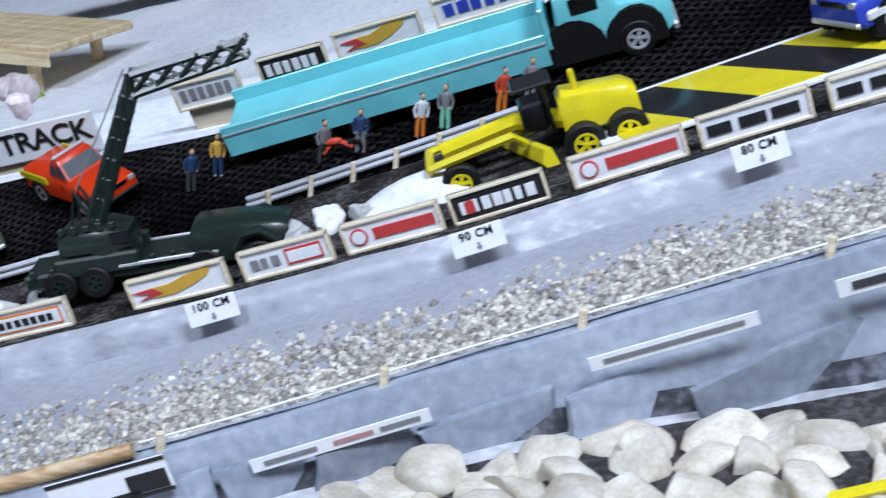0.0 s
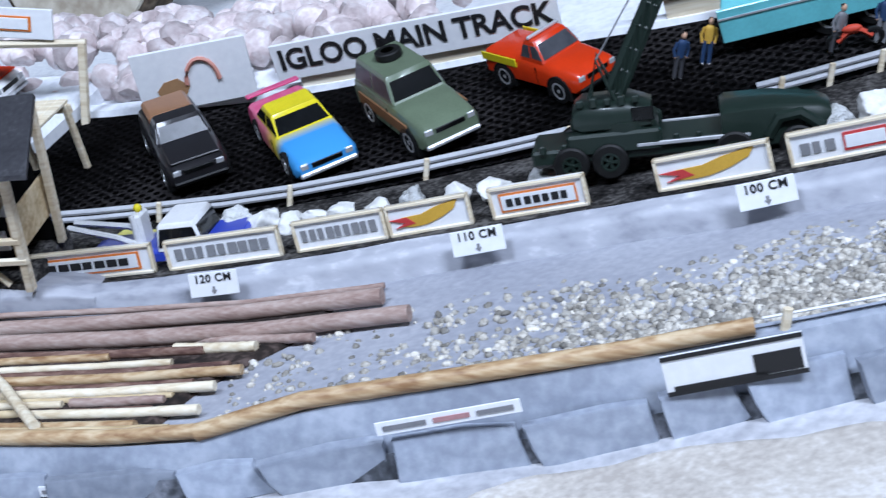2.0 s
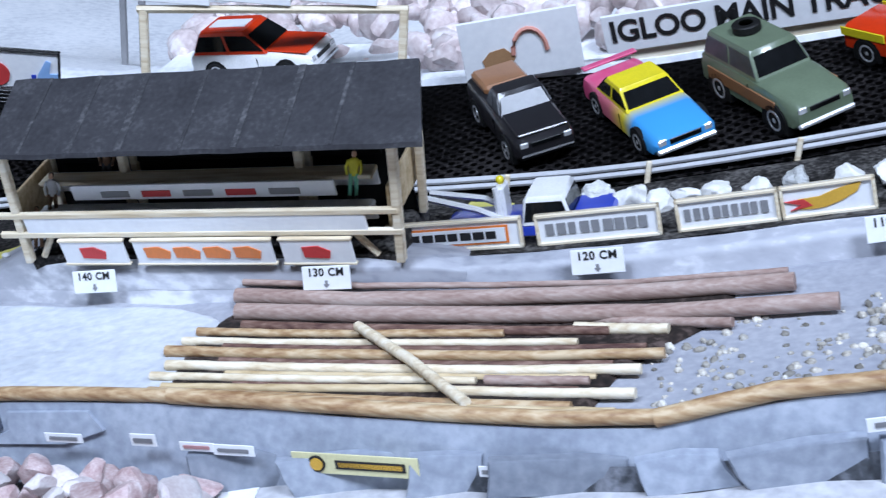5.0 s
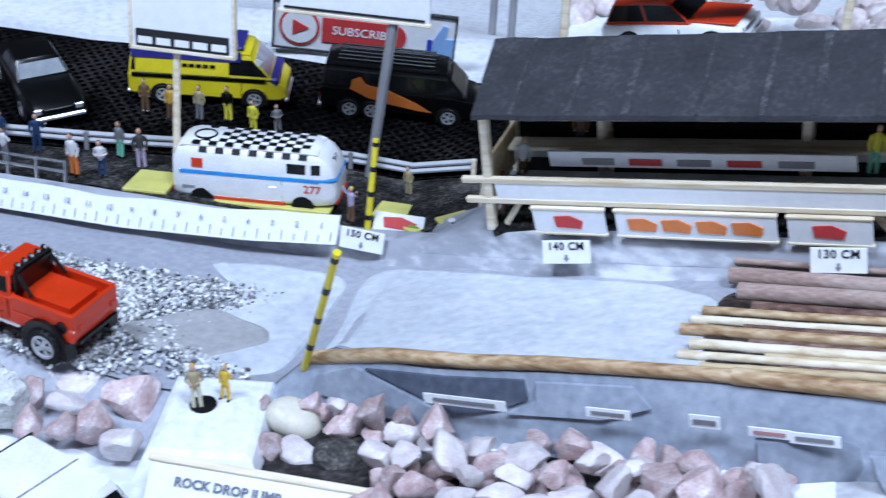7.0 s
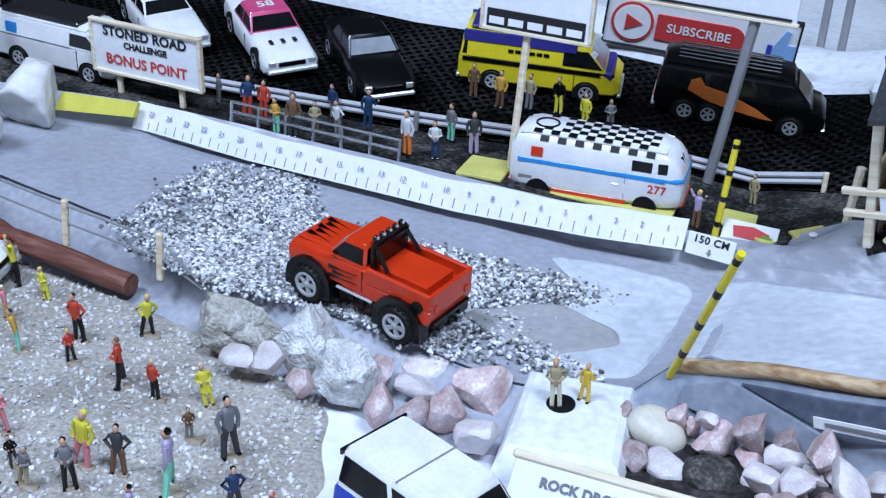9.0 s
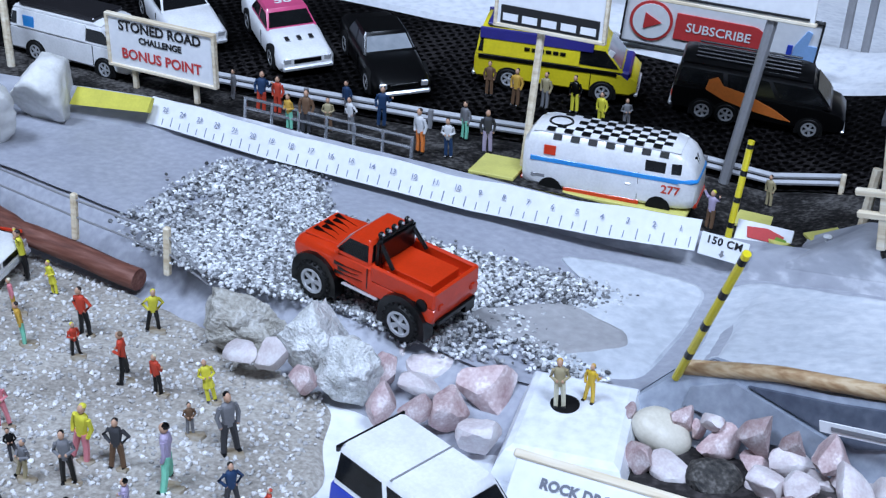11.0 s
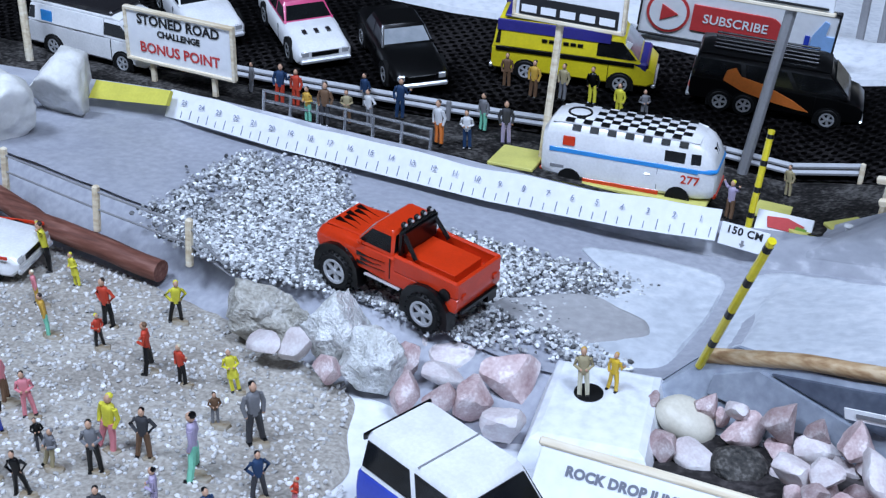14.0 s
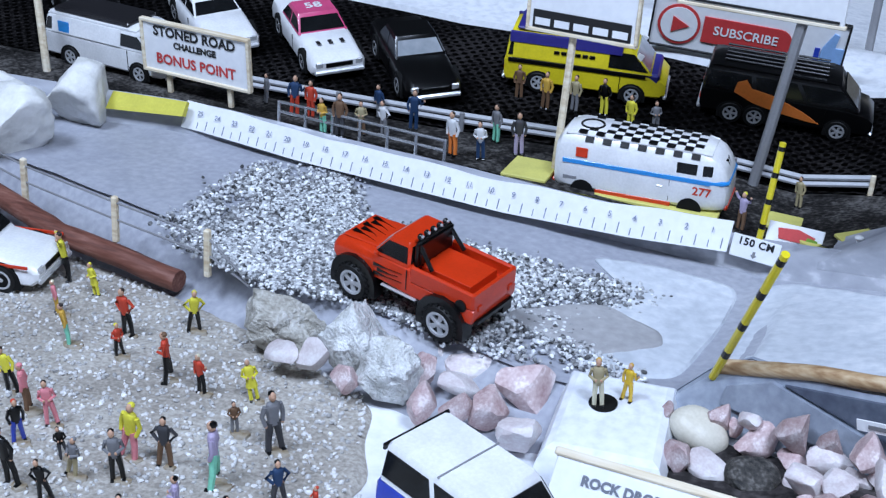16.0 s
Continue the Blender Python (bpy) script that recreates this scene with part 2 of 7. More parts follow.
def along(table, x):
    return float(np.interp(x, [p[0] for p in table], [p[1] for p in table]))


RAIL_Y = ((-1.2, 0.0), (-0.35, 0.022), (-0.233, 0.034), (-0.132, 0.050), (-0.033, 0.078), (0.017, 0.080), (0.1, 0.055), (0.205, 0.030), (0.328, 0.016), (0.413, 0.010),
          (0.5, -0.002), (0.595, -0.012), (0.7, -0.032), (1.4, -0.2))
ROAD_BACK = ((-1.2, 0.19), (-0.4, 0.145), (-0.2, 0.150), (-0.1, 0.166), (0.0, 0.180), (0.1, 0.165), (0.2, 0.138), (0.3, 0.124), (0.42, 0.106), (0.5, 0.080), (0.65, 0.056), (1.4, -0.10))


def line_z(x):
    return (along(LINE, x - 0.02) + along(LINE, x) + along(LINE, x + 0.02)) / 3 if x > 0.05 else along(LINE, x)


def back_y(x):
    return along(BACK_Y, x)


def front_y(x):
    return along(FRONT_Y, x)


def floor_z(x, y):
    k = min(1, max(0, (back_y(x) - y) / max(0.01, back_y(x) - front_y(x))))
    return line_z(x) - 0.013 + (0.008 * k if x > 0.02 else 0) + along(LIP, x) * max(0, k - 0.86) / 0.14


def shelf_z(x):
    return line_z(x) - 0.004


def low_z(x):
    return along(LOW, x)


def rail_y(x):
    return along(RAIL_Y, x)


def road_back(x):
    return along(ROAD_BACK, x)


def bank(x, y):
    """The road is banked: it rises from the guard rail to its back edge, and falls away behind."""
    r, e = rail_y(x), road_back(x) + 0.06
    return 0.176 * (max(r, min(y, e)) - r) * max(0, 1 - max(0, y - e) / 0.12)


def road_z(x, y):
    return shelf_z(x) + 0.0018 + bank(x, y)


def parked(x, y, heading, dz=0.0):
    """A pose with its wheels on the banked road."""
    up = Vector((road_z(x - 0.02, y) - road_z(x + 0.02, y), road_z(x, y - 0.01) * 2 - road_z(x, y + 0.01) * 2, 0.04)).normalized()
    ahead = Vector((math.cos(radians(heading)), math.sin(radians(heading)), 0))
    side = up.cross(ahead).normalized()
    ahead = side.cross(up)
    m = Matrix((ahead, side, up)).transposed().to_4x4()
    m.translation = (x, y, road_z(x, y) + dz)
    return m


XS = [-1.2, -0.9, -0.7] + [-0.6 + 0.0125 * i for i in range(113)] + [0.95, 1.1, 1.4]


def strip(profile, name, material, rough=0.0, rows=10, kind="structure", label="", seed=1, span=(-9, 9)):
    """A lengthwise band of ground: profile(x) gives its cross-section as (y, z) corners, refilled evenly."""
    s, n = Shape(), 0
    xs = [x for x in XS if span[0] <= x <= span[1]]
    for i, x in enumerate(xs):
        pr = profile(x)
        ring = []
        for (y0, z0), (y1, z1) in zip(pr, pr[1:]):
            for k in range(rows):
                ring.append((y0 + (y1 - y0) * k / rows, z0 + (z1 - z0) * k / rows))
        ring.append(pr[-1])
        n = len(ring)
        for y, z in ring:
            d = noise.noise(Vector((x * 45, y * 45, seed))) + 0.5 * noise.noise(Vector((x * 130, y * 130, seed)))
            s.v.append((x, y, z + rough * d))
    for i in range(len(xs) - 1):
        for k in range(n - 1):
            s.f.append([i * n + k, (i + 1) * n + k, (i + 1) * n + k + 1, i * n + k + 1])
            s.m.append(0)
    ob = part(name, s, material, smooth=50)
    return tagged(ob, label, name.replace("_", " "), "", kind)


def across(x, k):
    """A point of the bed's cross-section; k is 1 at its front edge, 0 at the bank."""
    y = back_y(x) + (front_y(x) - back_y(x)) * k
    return (y, floor_z(x, y))


strip(lambda x: [(front_y(x) + 0.004, floor_z(x, front_y(x))), across(x, 0.93), across(x, 0.86), across(x, 0.4), (back_y(x) + 0.012, floor_z(x, back_y(x)))], "track_floor", CONCRETE, 0.0008, 8,
      label="grey plastered toy track bed, rough and patched")
strip(lambda x: [(back_y(x) + 0.001, floor_z(x, back_y(x)) - 0.004), (back_y(x) + 0.007, line_z(x) - 0.003), (back_y(x) + 0.012, line_z(x) - 0.001),
                 (back_y(x) + 0.016, shelf_z(x) - 0.002)], "track_back_wall", STREAKED, 0.0006, 4, label="low grey plaster bank behind the track", seed=3)
strip(lambda x: [(back_y(x) + 0.014, shelf_z(x) - 0.001), (rail_y(x), shelf_z(x)), (road_back(x) + 0.06, shelf_z(x) + bank(x, road_back(x) + 0.06)), (road_back(x) + 0.18, shelf_z(x)), (0.75, shelf_z(x)), (2.2, shelf_z(x) + 0.1)], "ground", SNOWY, 0.0010, 14, label="white plaster ground of the diorama", seed=5)
strip(lambda x: [(front_y(x) + 0.007, floor_z(x, front_y(x)) - 0.0006), (front_y(x), floor_z(x, front_y(x)) - 0.0005), (front_y(x) - (0.005 if x > 0.02 else 0.008), low_z(x) - 0.003)], "track_front_wall", GREYROCK, 0.0006, 8, label="grey slate retaining wall under the track", seed=7, span=(-0.002, 9))
strip(lambda x: [(front_y(x) + 0.006, floor_z(x, front_y(x)) - 0.0005), (front_y(x) - 0.008, low_z(x) + 0.004), (front_y(x) - 0.03, low_z(x) - 0.002)], "track_edge", CONCRETE, 0.001, 8, label="grey plaster edge of the gravel bed", seed=8, span=(-9, 0.002))
strip(lambda x: [(-1.4, low_z(x)), (front_y(x) + 0.02, low_z(x))], "low_ground", SNOWY, 0.0012, 40, label="white plaster ground in front of the track", seed=9, span=(-9, 0.19))
strip(lambda x: [(-1.4, low_z(x)), (front_y(x) + 0.02, low_z(x))], "low_ground_upper", PALECONCRETE, 0.0014, 40, label="pale grey plaster ground below the upper track", seed=10, span=(0.185, 9))



def lie(x, y, z, heading=0.0, slope=None):
    """A pose at (x, y, z), turned to a heading, leaning with the hillside."""
    if slope is None:
        slope = math.degrees(math.atan2(line_z(x + 0.03) - line_z(x - 0.03), 0.06)) if x > 0.03 else 0.0
    return pose(x, y, z) @ pose(0, 0, 0, 0, -slope, 0) @ pose(0, 0, 0, 0, 0, heading)


# ---- road, banks and banks' edges ----
def dotted_mat():
    """Dark rubber matting with rows of round holes."""
    m = stuff("perforated_dark_mat", [(0.0006, 0.0006, 0.0006), (0.005, 0.0046, 0.0048), (0.030, 0.027, 0.027)], 0.8, 0, 500, 14, 0.35, 0.0008, shine=0.02)
    n, l = m.node_tree.nodes, m.node_tree.links
    b = n["Principled BSDF"]
    co = n.new("ShaderNodeTexCoord")
    turn = n.new("ShaderNodeMapping")
    turn.inputs["Rotation"].default_value = (0, 0, radians(45))
    l.new(co.outputs["Object"], turn.inputs["Vector"])
    flat = n.new("ShaderNodeVectorMath")
    flat.operation = "MULTIPLY"
    flat.inputs[1].default_value = (1, 1, 0)
    l.new(turn.outputs[0], flat.inputs[0])
    vor = n.new("ShaderNodeTexVoronoi")
    vor.inputs["Scale"].default_value, vor.inputs["Randomness"].default_value = 215, 0.0
    l.new(flat.outputs[0], vor.inputs["Vector"])
    step = n.new("ShaderNodeMapRange")
    step.inputs["From Min"].default_value, step.inputs["From Max"].default_value = 0.29, 0.34
    l.new(vor.outputs["Distance"], step.inputs["Value"])
    mix = n.new("ShaderNodeMix")
    mix.data_type = "RGBA"
    old = b.inputs["Base Color"].links[0].from_socket
    mix.inputs[6].default_value = (0.0003, 0.0003, 0.0003, 1)
    l.new(step.outputs[0], mix.inputs[0])
    l.new(old, mix.inputs[7])
    l.new(mix.outputs[2], b.inputs["Base Color"])
    bump = [k for k in n if k.bl_idname == "ShaderNodeBump"][0]
    hb = n.new("ShaderNodeBump")
    hb.inputs["Distance"].default_value, hb.inputs["Strength"].default_value = 0.001, 0.8
    l.new(step.outputs[0], hb.inputs["Height"])
    l.new(bump.outputs[0], hb.inputs["Normal"])
    l.new(hb.outputs[0], b.inputs["Normal"])
    return m


MAT = dotted_mat()


strip(lambda x: [(rail_y(x) - 0.002, shelf_z(x) + 0.0018), (rail_y(x), road_z(x, rail_y(x))), (road_back(x), road_z(x, road_back(x)))], "road", MAT, 0.0, 4, label="dark perforated rubber roadway")
DIRT = stuff("dark_earth", [(0.003, 0.003, 0.003), (0.026, 0.024, 0.023), (0.115, 0.108, 0.102)], 0.9, 0, 500, 50, 0.5, 0.001, shine=0.1)
strip(lambda x: [(back_y(x) + 0.019, shelf_z(x) + 0.0005), (rail_y(x) - 0.002, shelf_z(x) + 0.0012)], "verge", DIRT, 0.0007, 6, label="dark dirty verge between bank and road", seed=11)
strip(lambda x: [(road_back(x) + d, road_z(x, road_back(x)) + h) for d, h in ((0, -0.002), (0.001, 0.003), (0.010, 0.004), (0.011, -0.002))],
      "road_kerb", SNOWY, 0.0004, 3, label="white plaster kerb behind the road", seed=13)


def sheet(name, corners, material, lift, label, rough=0.0006, res=26, seed=3, wob=0.006):
    """A patch of loose or poured cover with a wandering edge, in a closed outline."""
    cx, cy = sum(p[0] for p in corners) / len(corners), sum(p[1] for p in corners) / len(corners)
    s, n, rings = Shape(), 96, res
    edge = []
    for k in range(n):
        u = k / n * len(corners)
        a, b, f = corners[int(u) % len(corners)], corners[(int(u) + 1) % len(corners)], u % 1
        x, y = a[0] + (b[0] - a[0]) * f, a[1] + (b[1] - a[1]) * f
        w = 1 + wob * 10 * noise.noise(Vector((x * 60, y * 60, seed)))
        edge.append((cx + (x - cx) * w, cy + (y - cy) * w))
    for _ in range(6):
        edge = [((edge[k - 1][0] + 2 * edge[k][0] + edge[(k + 1) % n][0]) / 4, (edge[k - 1][1] + 2 * edge[k][1] + edge[(k + 1) % n][1]) / 4) for k in range(n)]
    for r in range(rings + 1):
        t = r / rings
        for x, y in edge:
            px, py = cx + (x - cx) * t, cy + (y - cy) * t
            h = lift(px, py)
            s.v.append((px, py, h + (rough * noise.noise(Vector((px * 150, py * 150, seed))) if r < rings else -0.002)))
    for r in range(rings):
        for k in range(n):
            s.f.append([r * n + k, r * n + (k + 1) % n, (r + 1) * n + (k + 1) % n, (r + 1) * n + k])
            s.m.append(0)
    ob = part(name, s, material, smooth=60)
    return tagged(ob, label, name.replace("_", " "), "", "structure")


sheet("pool_floor", [(0.006, -0.004), (0.06, -0.022), (0.13, -0.040), (0.15, -0.06), (0.15, -0.12), (0.14, -0.138), (0.06, -0.117), (0.012, -0.104)], POOL,
      lambda x, y: floor_z(x, y) + 0.0016, "pale smooth filler floor, dry pool", 0.0005)
sheet("white_patch", [(0.0, -0.012), (0.004, -0.06), (0.0, -0.1), (-0.03, -0.11), (-0.05, -0.085), (-0.03, -0.05), (-0.06, -0.025), (-0.03, -0.015)], POOL,
      lambda x, y: floor_z(x, y) + 0.0012, "pale plaster patch on the track", 0.0004)
sheet("grey_patch", [(-0.066, -0.092), (-0.050, -0.072), (-0.037, -0.063), (-0.014, -0.070), (-0.010, -0.080), (-0.026, -0.101), (-0.05, -0.100)], stuff("brown_grey_plaster", [(0.32, 0.315, 0.32), (0.37, 0.365, 0.37), (0.43, 0.425, 0.43)], 0.6, 0, 320, 20, 0.25, 0.0008),
      lambda x, y: floor_z(x, y) + 0.0020, "brownish grey plaster patch beside the gravel", 0.0004, 14)
sheet("sand_ground", [(-0.20, -0.115), (-0.14, -0.128), (-0.098, -0.142), (-0.078, -0.160), (-0.066, -0.19), (-0.07, -0.25), (-0.15, -0.33), (-0.4, -0.33), (-0.45, -0.2), (-0.33, -0.11), (-0.26, -0.107)], SAND,
      lambda x, y: low_z(x) + 0.0022, "coarse grey sand spectator ground", 0.0008, 40, 8)

# ---- stones, grains ----
def rock_mesh(name, seed, material, flat=0.8, cuts=7, res=3, rough=0.05):
    """A stone: a ball with planes cut off it, worn round, with small lumps."""
    g = random.Random(seed)
    bm = bmesh.new()
    bmesh.ops.create_icosphere(bm, subdivisions=res, radius=1)
    for v in bm.verts:
        v.co *= 1 + 0.22 * noise.noise(v.co * 0.9 + Vector((seed * 7.3, 0, 0)))
    sharp = cuts > 9 and res == 3
    for k in range(cuts):
        d = Vector((g.gauss(0, 1), g.gauss(0, 1), g.gauss(0, 1))).normalized()
        h = g.uniform(0.42, 0.74) if sharp else g.uniform(0.46, 0.82)
        for v in bm.verts:
            over = v.co.dot(d) - h
            if over > 0:
                v.co -= d * over * 0.96
    for k in range(1 if cuts > 4 else 4):
        bmesh.ops.smooth_vert(bm, verts=bm.verts, factor=0.12 if sharp else 0.28 if cuts > 4 else 0.4, use_axis_x=True, use_axis_y=True, use_axis_z=True)
    for v in bm.verts:
        p = v.co.copy()
        v.co += p.normalized() * (rough * noise.noise(p * 3.1 + Vector((0, seed * 3.1, 0))) + rough * 0.5 * noise.noise(p * 7 + Vector((seed, 0, 0))))
        v.co.z *= flat
    me = bpy.data.meshes.new(name)
    bm.to_mesh(me)
    bm.free()
    me.materials.append(material)
    me.polygons.foreach_set("use_smooth", [True] * len(me.polygons))
    me.set_sharp_from_angle(angle=radians(26 if sharp else 40))
    return me


EGGSTONE = stuff("cream_pebble", [(0.60, 0.56, 0.46), (0.70, 0.66, 0.56)], 0.4, 0, 8, 1.5, 0.1, 0.0003)
BEIGEROCK = stuff("beige_river_stone", [(0.41, 0.365, 0.285), (0.54, 0.495, 0.41), (0.66, 0.625, 0.55)], 0.65, 0, 9, 1.2, 0.3, 0.0005, 0.3, per="object", spread=(0.8, 1.2))
DARKROCK = stuff("dark_lava_stone", [(0.02, 0.02, 0.02), (0.06, 0.055, 0.05), (0.16, 0.15, 0.14)], 0.7, 0, 7, 2, 0.8, 0.002)
CRYSTAL = stuff("grey_white_quartz", [(0.48, 0.48, 0.45), (0.64, 0.65, 0.64), (0.80, 0.81, 0.81)], 0.4, 0, 12, 1.6, 0.8, 0.0030, 0.45, per="object", spread=(0.82, 1.08))
PINKS = [rock_mesh("stone", i, PINKROCK, 0.84 + 0.04 * i, 12, 3, 0.035) for i in range(8)]
PALEPINK = stuff("whitish_pink_quartz", [(0.55, 0.47, 0.47), (0.66, 0.60, 0.60), (0.76, 0.73, 0.73)], 0.55, 0, 9, 1.1, 0.35, 0.0004, 0.25, per="object", spread=(0.85, 1.1))
PALEPINKS = [rock_mesh("stone", 200 + i, PALEPINK, 0.92, 12, 3, 0.035) for i in range(5)]
LOWROCKS = [rock_mesh("stone", 120 + i, PINKROCK, 0.9, 7, 2) for i in range(4)]
WHITES = [rock_mesh("stone", 20 + i, WHITEROCK, 0.95, 13, 4, 0.10) for i in range(4)]
BEIGES = [rock_mesh("stone", 40 + i, BEIGEROCK, 0.85, 8, 3, 0.03) for i in range(6)]
TANROCK = stuff("tan_grey_quartz", [(0.30, 0.28, 0.24), (0.45, 0.43, 0.38), (0.62, 0.61, 0.58)], 0.5, 0, 12, 1.6, 0.8, 0.0030, 0.45)
TANS = [rock_mesh("stone", 80 + i, TANROCK, 1.0, 12, 4, 0.14) for i in range(2)]
CRYSTALS = [rock_mesh("stone", 60 + i, CRYSTAL, 1.05, 12, 4, 0.14) for i in range(4)]


def stone(meshes, x, y, z, r, label, group, name="stone", stretch=(1, 1, 1), rnd=random):
    ob = part(name, meshes[rnd.randrange(len(meshes))], None)
    ob.matrix_basis = Matrix.LocRotScale((x, y, z), Euler((rnd.uniform(-0.5, 0.5), rnd.uniform(-0.5, 0.5), rnd.uniform(0, 6.28))), Vector(stretch) * r)
    return tagged(ob, label, "stone", group)


rnd = random.Random(4)
# pink stones heaped before the track wall
spots = []
tries = 0
while len(spots) < 170 and tries < 12000:
    tries += 1
    x = rnd.uniform(0.052, 0.175)
    depth = rnd.random()
    y = front_y(x) - 0.011 - 0.060 * depth
    if x < 0.074 and y > -0.148 or x < 0.060 and y > -0.152 or x > 0.135 and rnd.random() < 0.8:
        continue
    r = rnd.uniform(0.0060, 0.0092)
    top = min(0.009, max(0.0, 0.010 - 0.014 * abs(depth - 0.35)))
    z = low_z(x) + r * 0.4 + rnd.choice((0, 0, 1)) * top
    if any((x - a) ** 2 + (y - b) ** 2 + (z - c) ** 2 < (0.66 * (r + q)) ** 2 for a, b, c, q in spots):
        continue
    spots.append((x, y, z, r))
    stone(PALEPINKS if rnd.random() < 0.42 else PINKS, x, y, z, r, "rough pink quartz stone heaped before the track wall", "pink stone heap", stretch=(1.1, 0.95, 0.85), rnd=rnd)
# stones fitted by hand at the near end of the heap: kind, centre, half-width, half-height
HEAP = ((0, 0.0051, -0.1233, -0.0116, 0.0035, 0.0053),
        (0, 0.0214, -0.1222, -0.0069, 0.0045, 0.0047),
        (1, 0.0317, -0.1248, -0.0038, 0.0043, 0.0037),
        (0, 0.0336, -0.1272, -0.0107, 0.0071, 0.0071),
        (0, 0.045, -0.1298, -0.0012, 0.0068, 0.0068),
        (0, 0.0268, -0.1225, -0.009, 0.0029, 0.0031),
        (0, 0.0152, -0.1416, -0.0134, 0.0059, 0.0059),
        (1, 0.025, -0.1421, -0.0142, 0.0073, 0.0047),
        (0, 0.0467, -0.1298, -0.0108, 0.0062, 0.0035),
        (1, 0.0564, -0.1327, -0.0059, 0.0066, 0.0056),
        (0, 0.0559, -0.1311, -0.0003, 0.0049, 0.0042),
        (0, 0.0676, -0.1355, 0.0019, 0.0063, 0.0068),
        (1, 0.0512, -0.1401, -0.0139, 0.0055, 0.0052),
        (1, 0.0627, -0.1355, -0.0118, 0.0082, 0.0035),
        (1, 0.0678, -0.135, -0.0076, 0.0055, 0.0038),
        (4, 0.0371, -0.1414, -0.0128, 0.0093, 0.0069),
        (5, 0.0163, -0.1249, -0.0122, 0.0103, 0.0067))
EDGE = ((3, -0.1334, -0.1338, -0.0116, 0.0146, 0.0103),
        (3, -0.1192, -0.1301, -0.0143, 0.0053, 0.0059),
        (2, -0.1018, -0.1322, -0.01, 0.01, 0.0129),
        (2, -0.0819, -0.1429, -0.0117, 0.0112, 0.0103),
        (1, -0.1209, -0.1499, -0.0147, 0.0069, 0.0053),
        (1, -0.1099, -0.1478, -0.0141, 0.0059, 0.0063),
        (0, -0.095, -0.1525, -0.0149, 0.0056, 0.005),
        (0, -0.0743, -0.1357, -0.0136, 0.0049, 0.0072),
        (1, -0.075, -0.1211, -0.0149, 0.0035, 0.005),
        (0, -0.0664, -0.1534, -0.0144, 0.006, 0.0058),
        (1, -0.0628, -0.1231, -0.0148, 0.0081, 0.0051),
        (1, -0.0623, -0.1357, -0.0156, 0.0073, 0.0039),
        (0, -0.0557, -0.1524, -0.0144, 0.005, 0.0057),
        (0, -0.0463, -0.146, -0.0138, 0.0072, 0.0069),
        (0, -0.041, -0.1288, -0.0123, 0.0096, 0.0092),
        (1, -0.0315, -0.1527, -0.0139, 0.0078, 0.0067))
LAVAS = [rock_mesh("stone", 91, DARKROCK, 0.9, 7, 3, 0.08)]
EGGS = [rock_mesh("stone", 90, EGGSTONE, 0.9, 0, 3, 0.01)]
for kind, x, y, z, r, h in HEAP:
    lab = ("rough pink quartz stone heaped before the track wall", "whitish pink quartz stone heaped before the track wall", "", "", "rough dark lava stone among pink stones", "smooth egg-shaped cream pebble on pink stones")[kind]
    ob = stone((PINKS, PALEPINKS, CRYSTALS, TANS, LAVAS, EGGS)[kind], x, y, z, r, lab, "pink stone heap" if kind < 2 else "", rnd=rnd)
    turn = Euler((0.1, 0.42, -0.1)) if kind == 5 else Euler((rnd.uniform(-0.3, 0.3), rnd.uniform(-0.3, 0.3), rnd.uniform(-0.4, 0.4)))
    ob.matrix_basis = Matrix.LocRotScale((x, y, z), turn, Vector((r * 1.15, (r + h) * 0.56, h * 1.2)) * (0.86 if kind > 3 else 1))
for kind, x, y, z, r, h in EDGE:
    lab = ("rough pink quartz stone edging the gravel bed", "pale pink quartz stone edging the gravel bed", "broken grey-white quartz rock edging the gravel bed", "broken tan-grey rock edging the gravel bed")[kind]
    ob = stone((PINKS, PALEPINKS, CRYSTALS, TANS)[kind], x, y, z, r, lab, "stones edging the gravel", rnd=rnd)
    ob.matrix_basis = Matrix.LocRotScale((x, y, z), Euler((rnd.uniform(-0.3, 0.3), rnd.uniform(-0.3, 0.3), rnd.uniform(-0.5, 0.5))), Vector((r * 1.2, (r + h) * 0.58, h * 1.25)))
# dark sheet added under the heap to paint the shade between stones
sheet("heap_bed", [(0.012, -0.119), (0.05, -0.126), (0.10, -0.140), (0.135, -0.150), (0.140, -0.170), (0.125, -0.196), (0.09, -0.190), (0.05, -0.172), (0.012, -0.160)], stuff("stone_gap_shade", [(0.006, 0.005, 0.005), (0.02, 0.017, 0.017), (0.07, 0.06, 0.06)], 0.9, 0, 400, 60, 0.4, 0.001),
      lambda x, y: low_z(x) + 0.0022, "dark sheet painting the shade between the heaped pink stones", 0.0005, 14)
BOULDERS = [rock_mesh("stone", 300 + i, WHITEROCK, 0.98, 4, 4, 0.09) for i in range(3)]
# two white boulders close the track's end
for x, y, r in ((-0.309, -0.026, 0.0178), (-0.334, -0.046, 0.0165), (-0.309, -0.070, 0.0180)):
    stone(BOULDERS, x, y, -0.005 + r * 0.68, r, "large white boulder closing the end of the track", "white boulders", rnd=rnd)
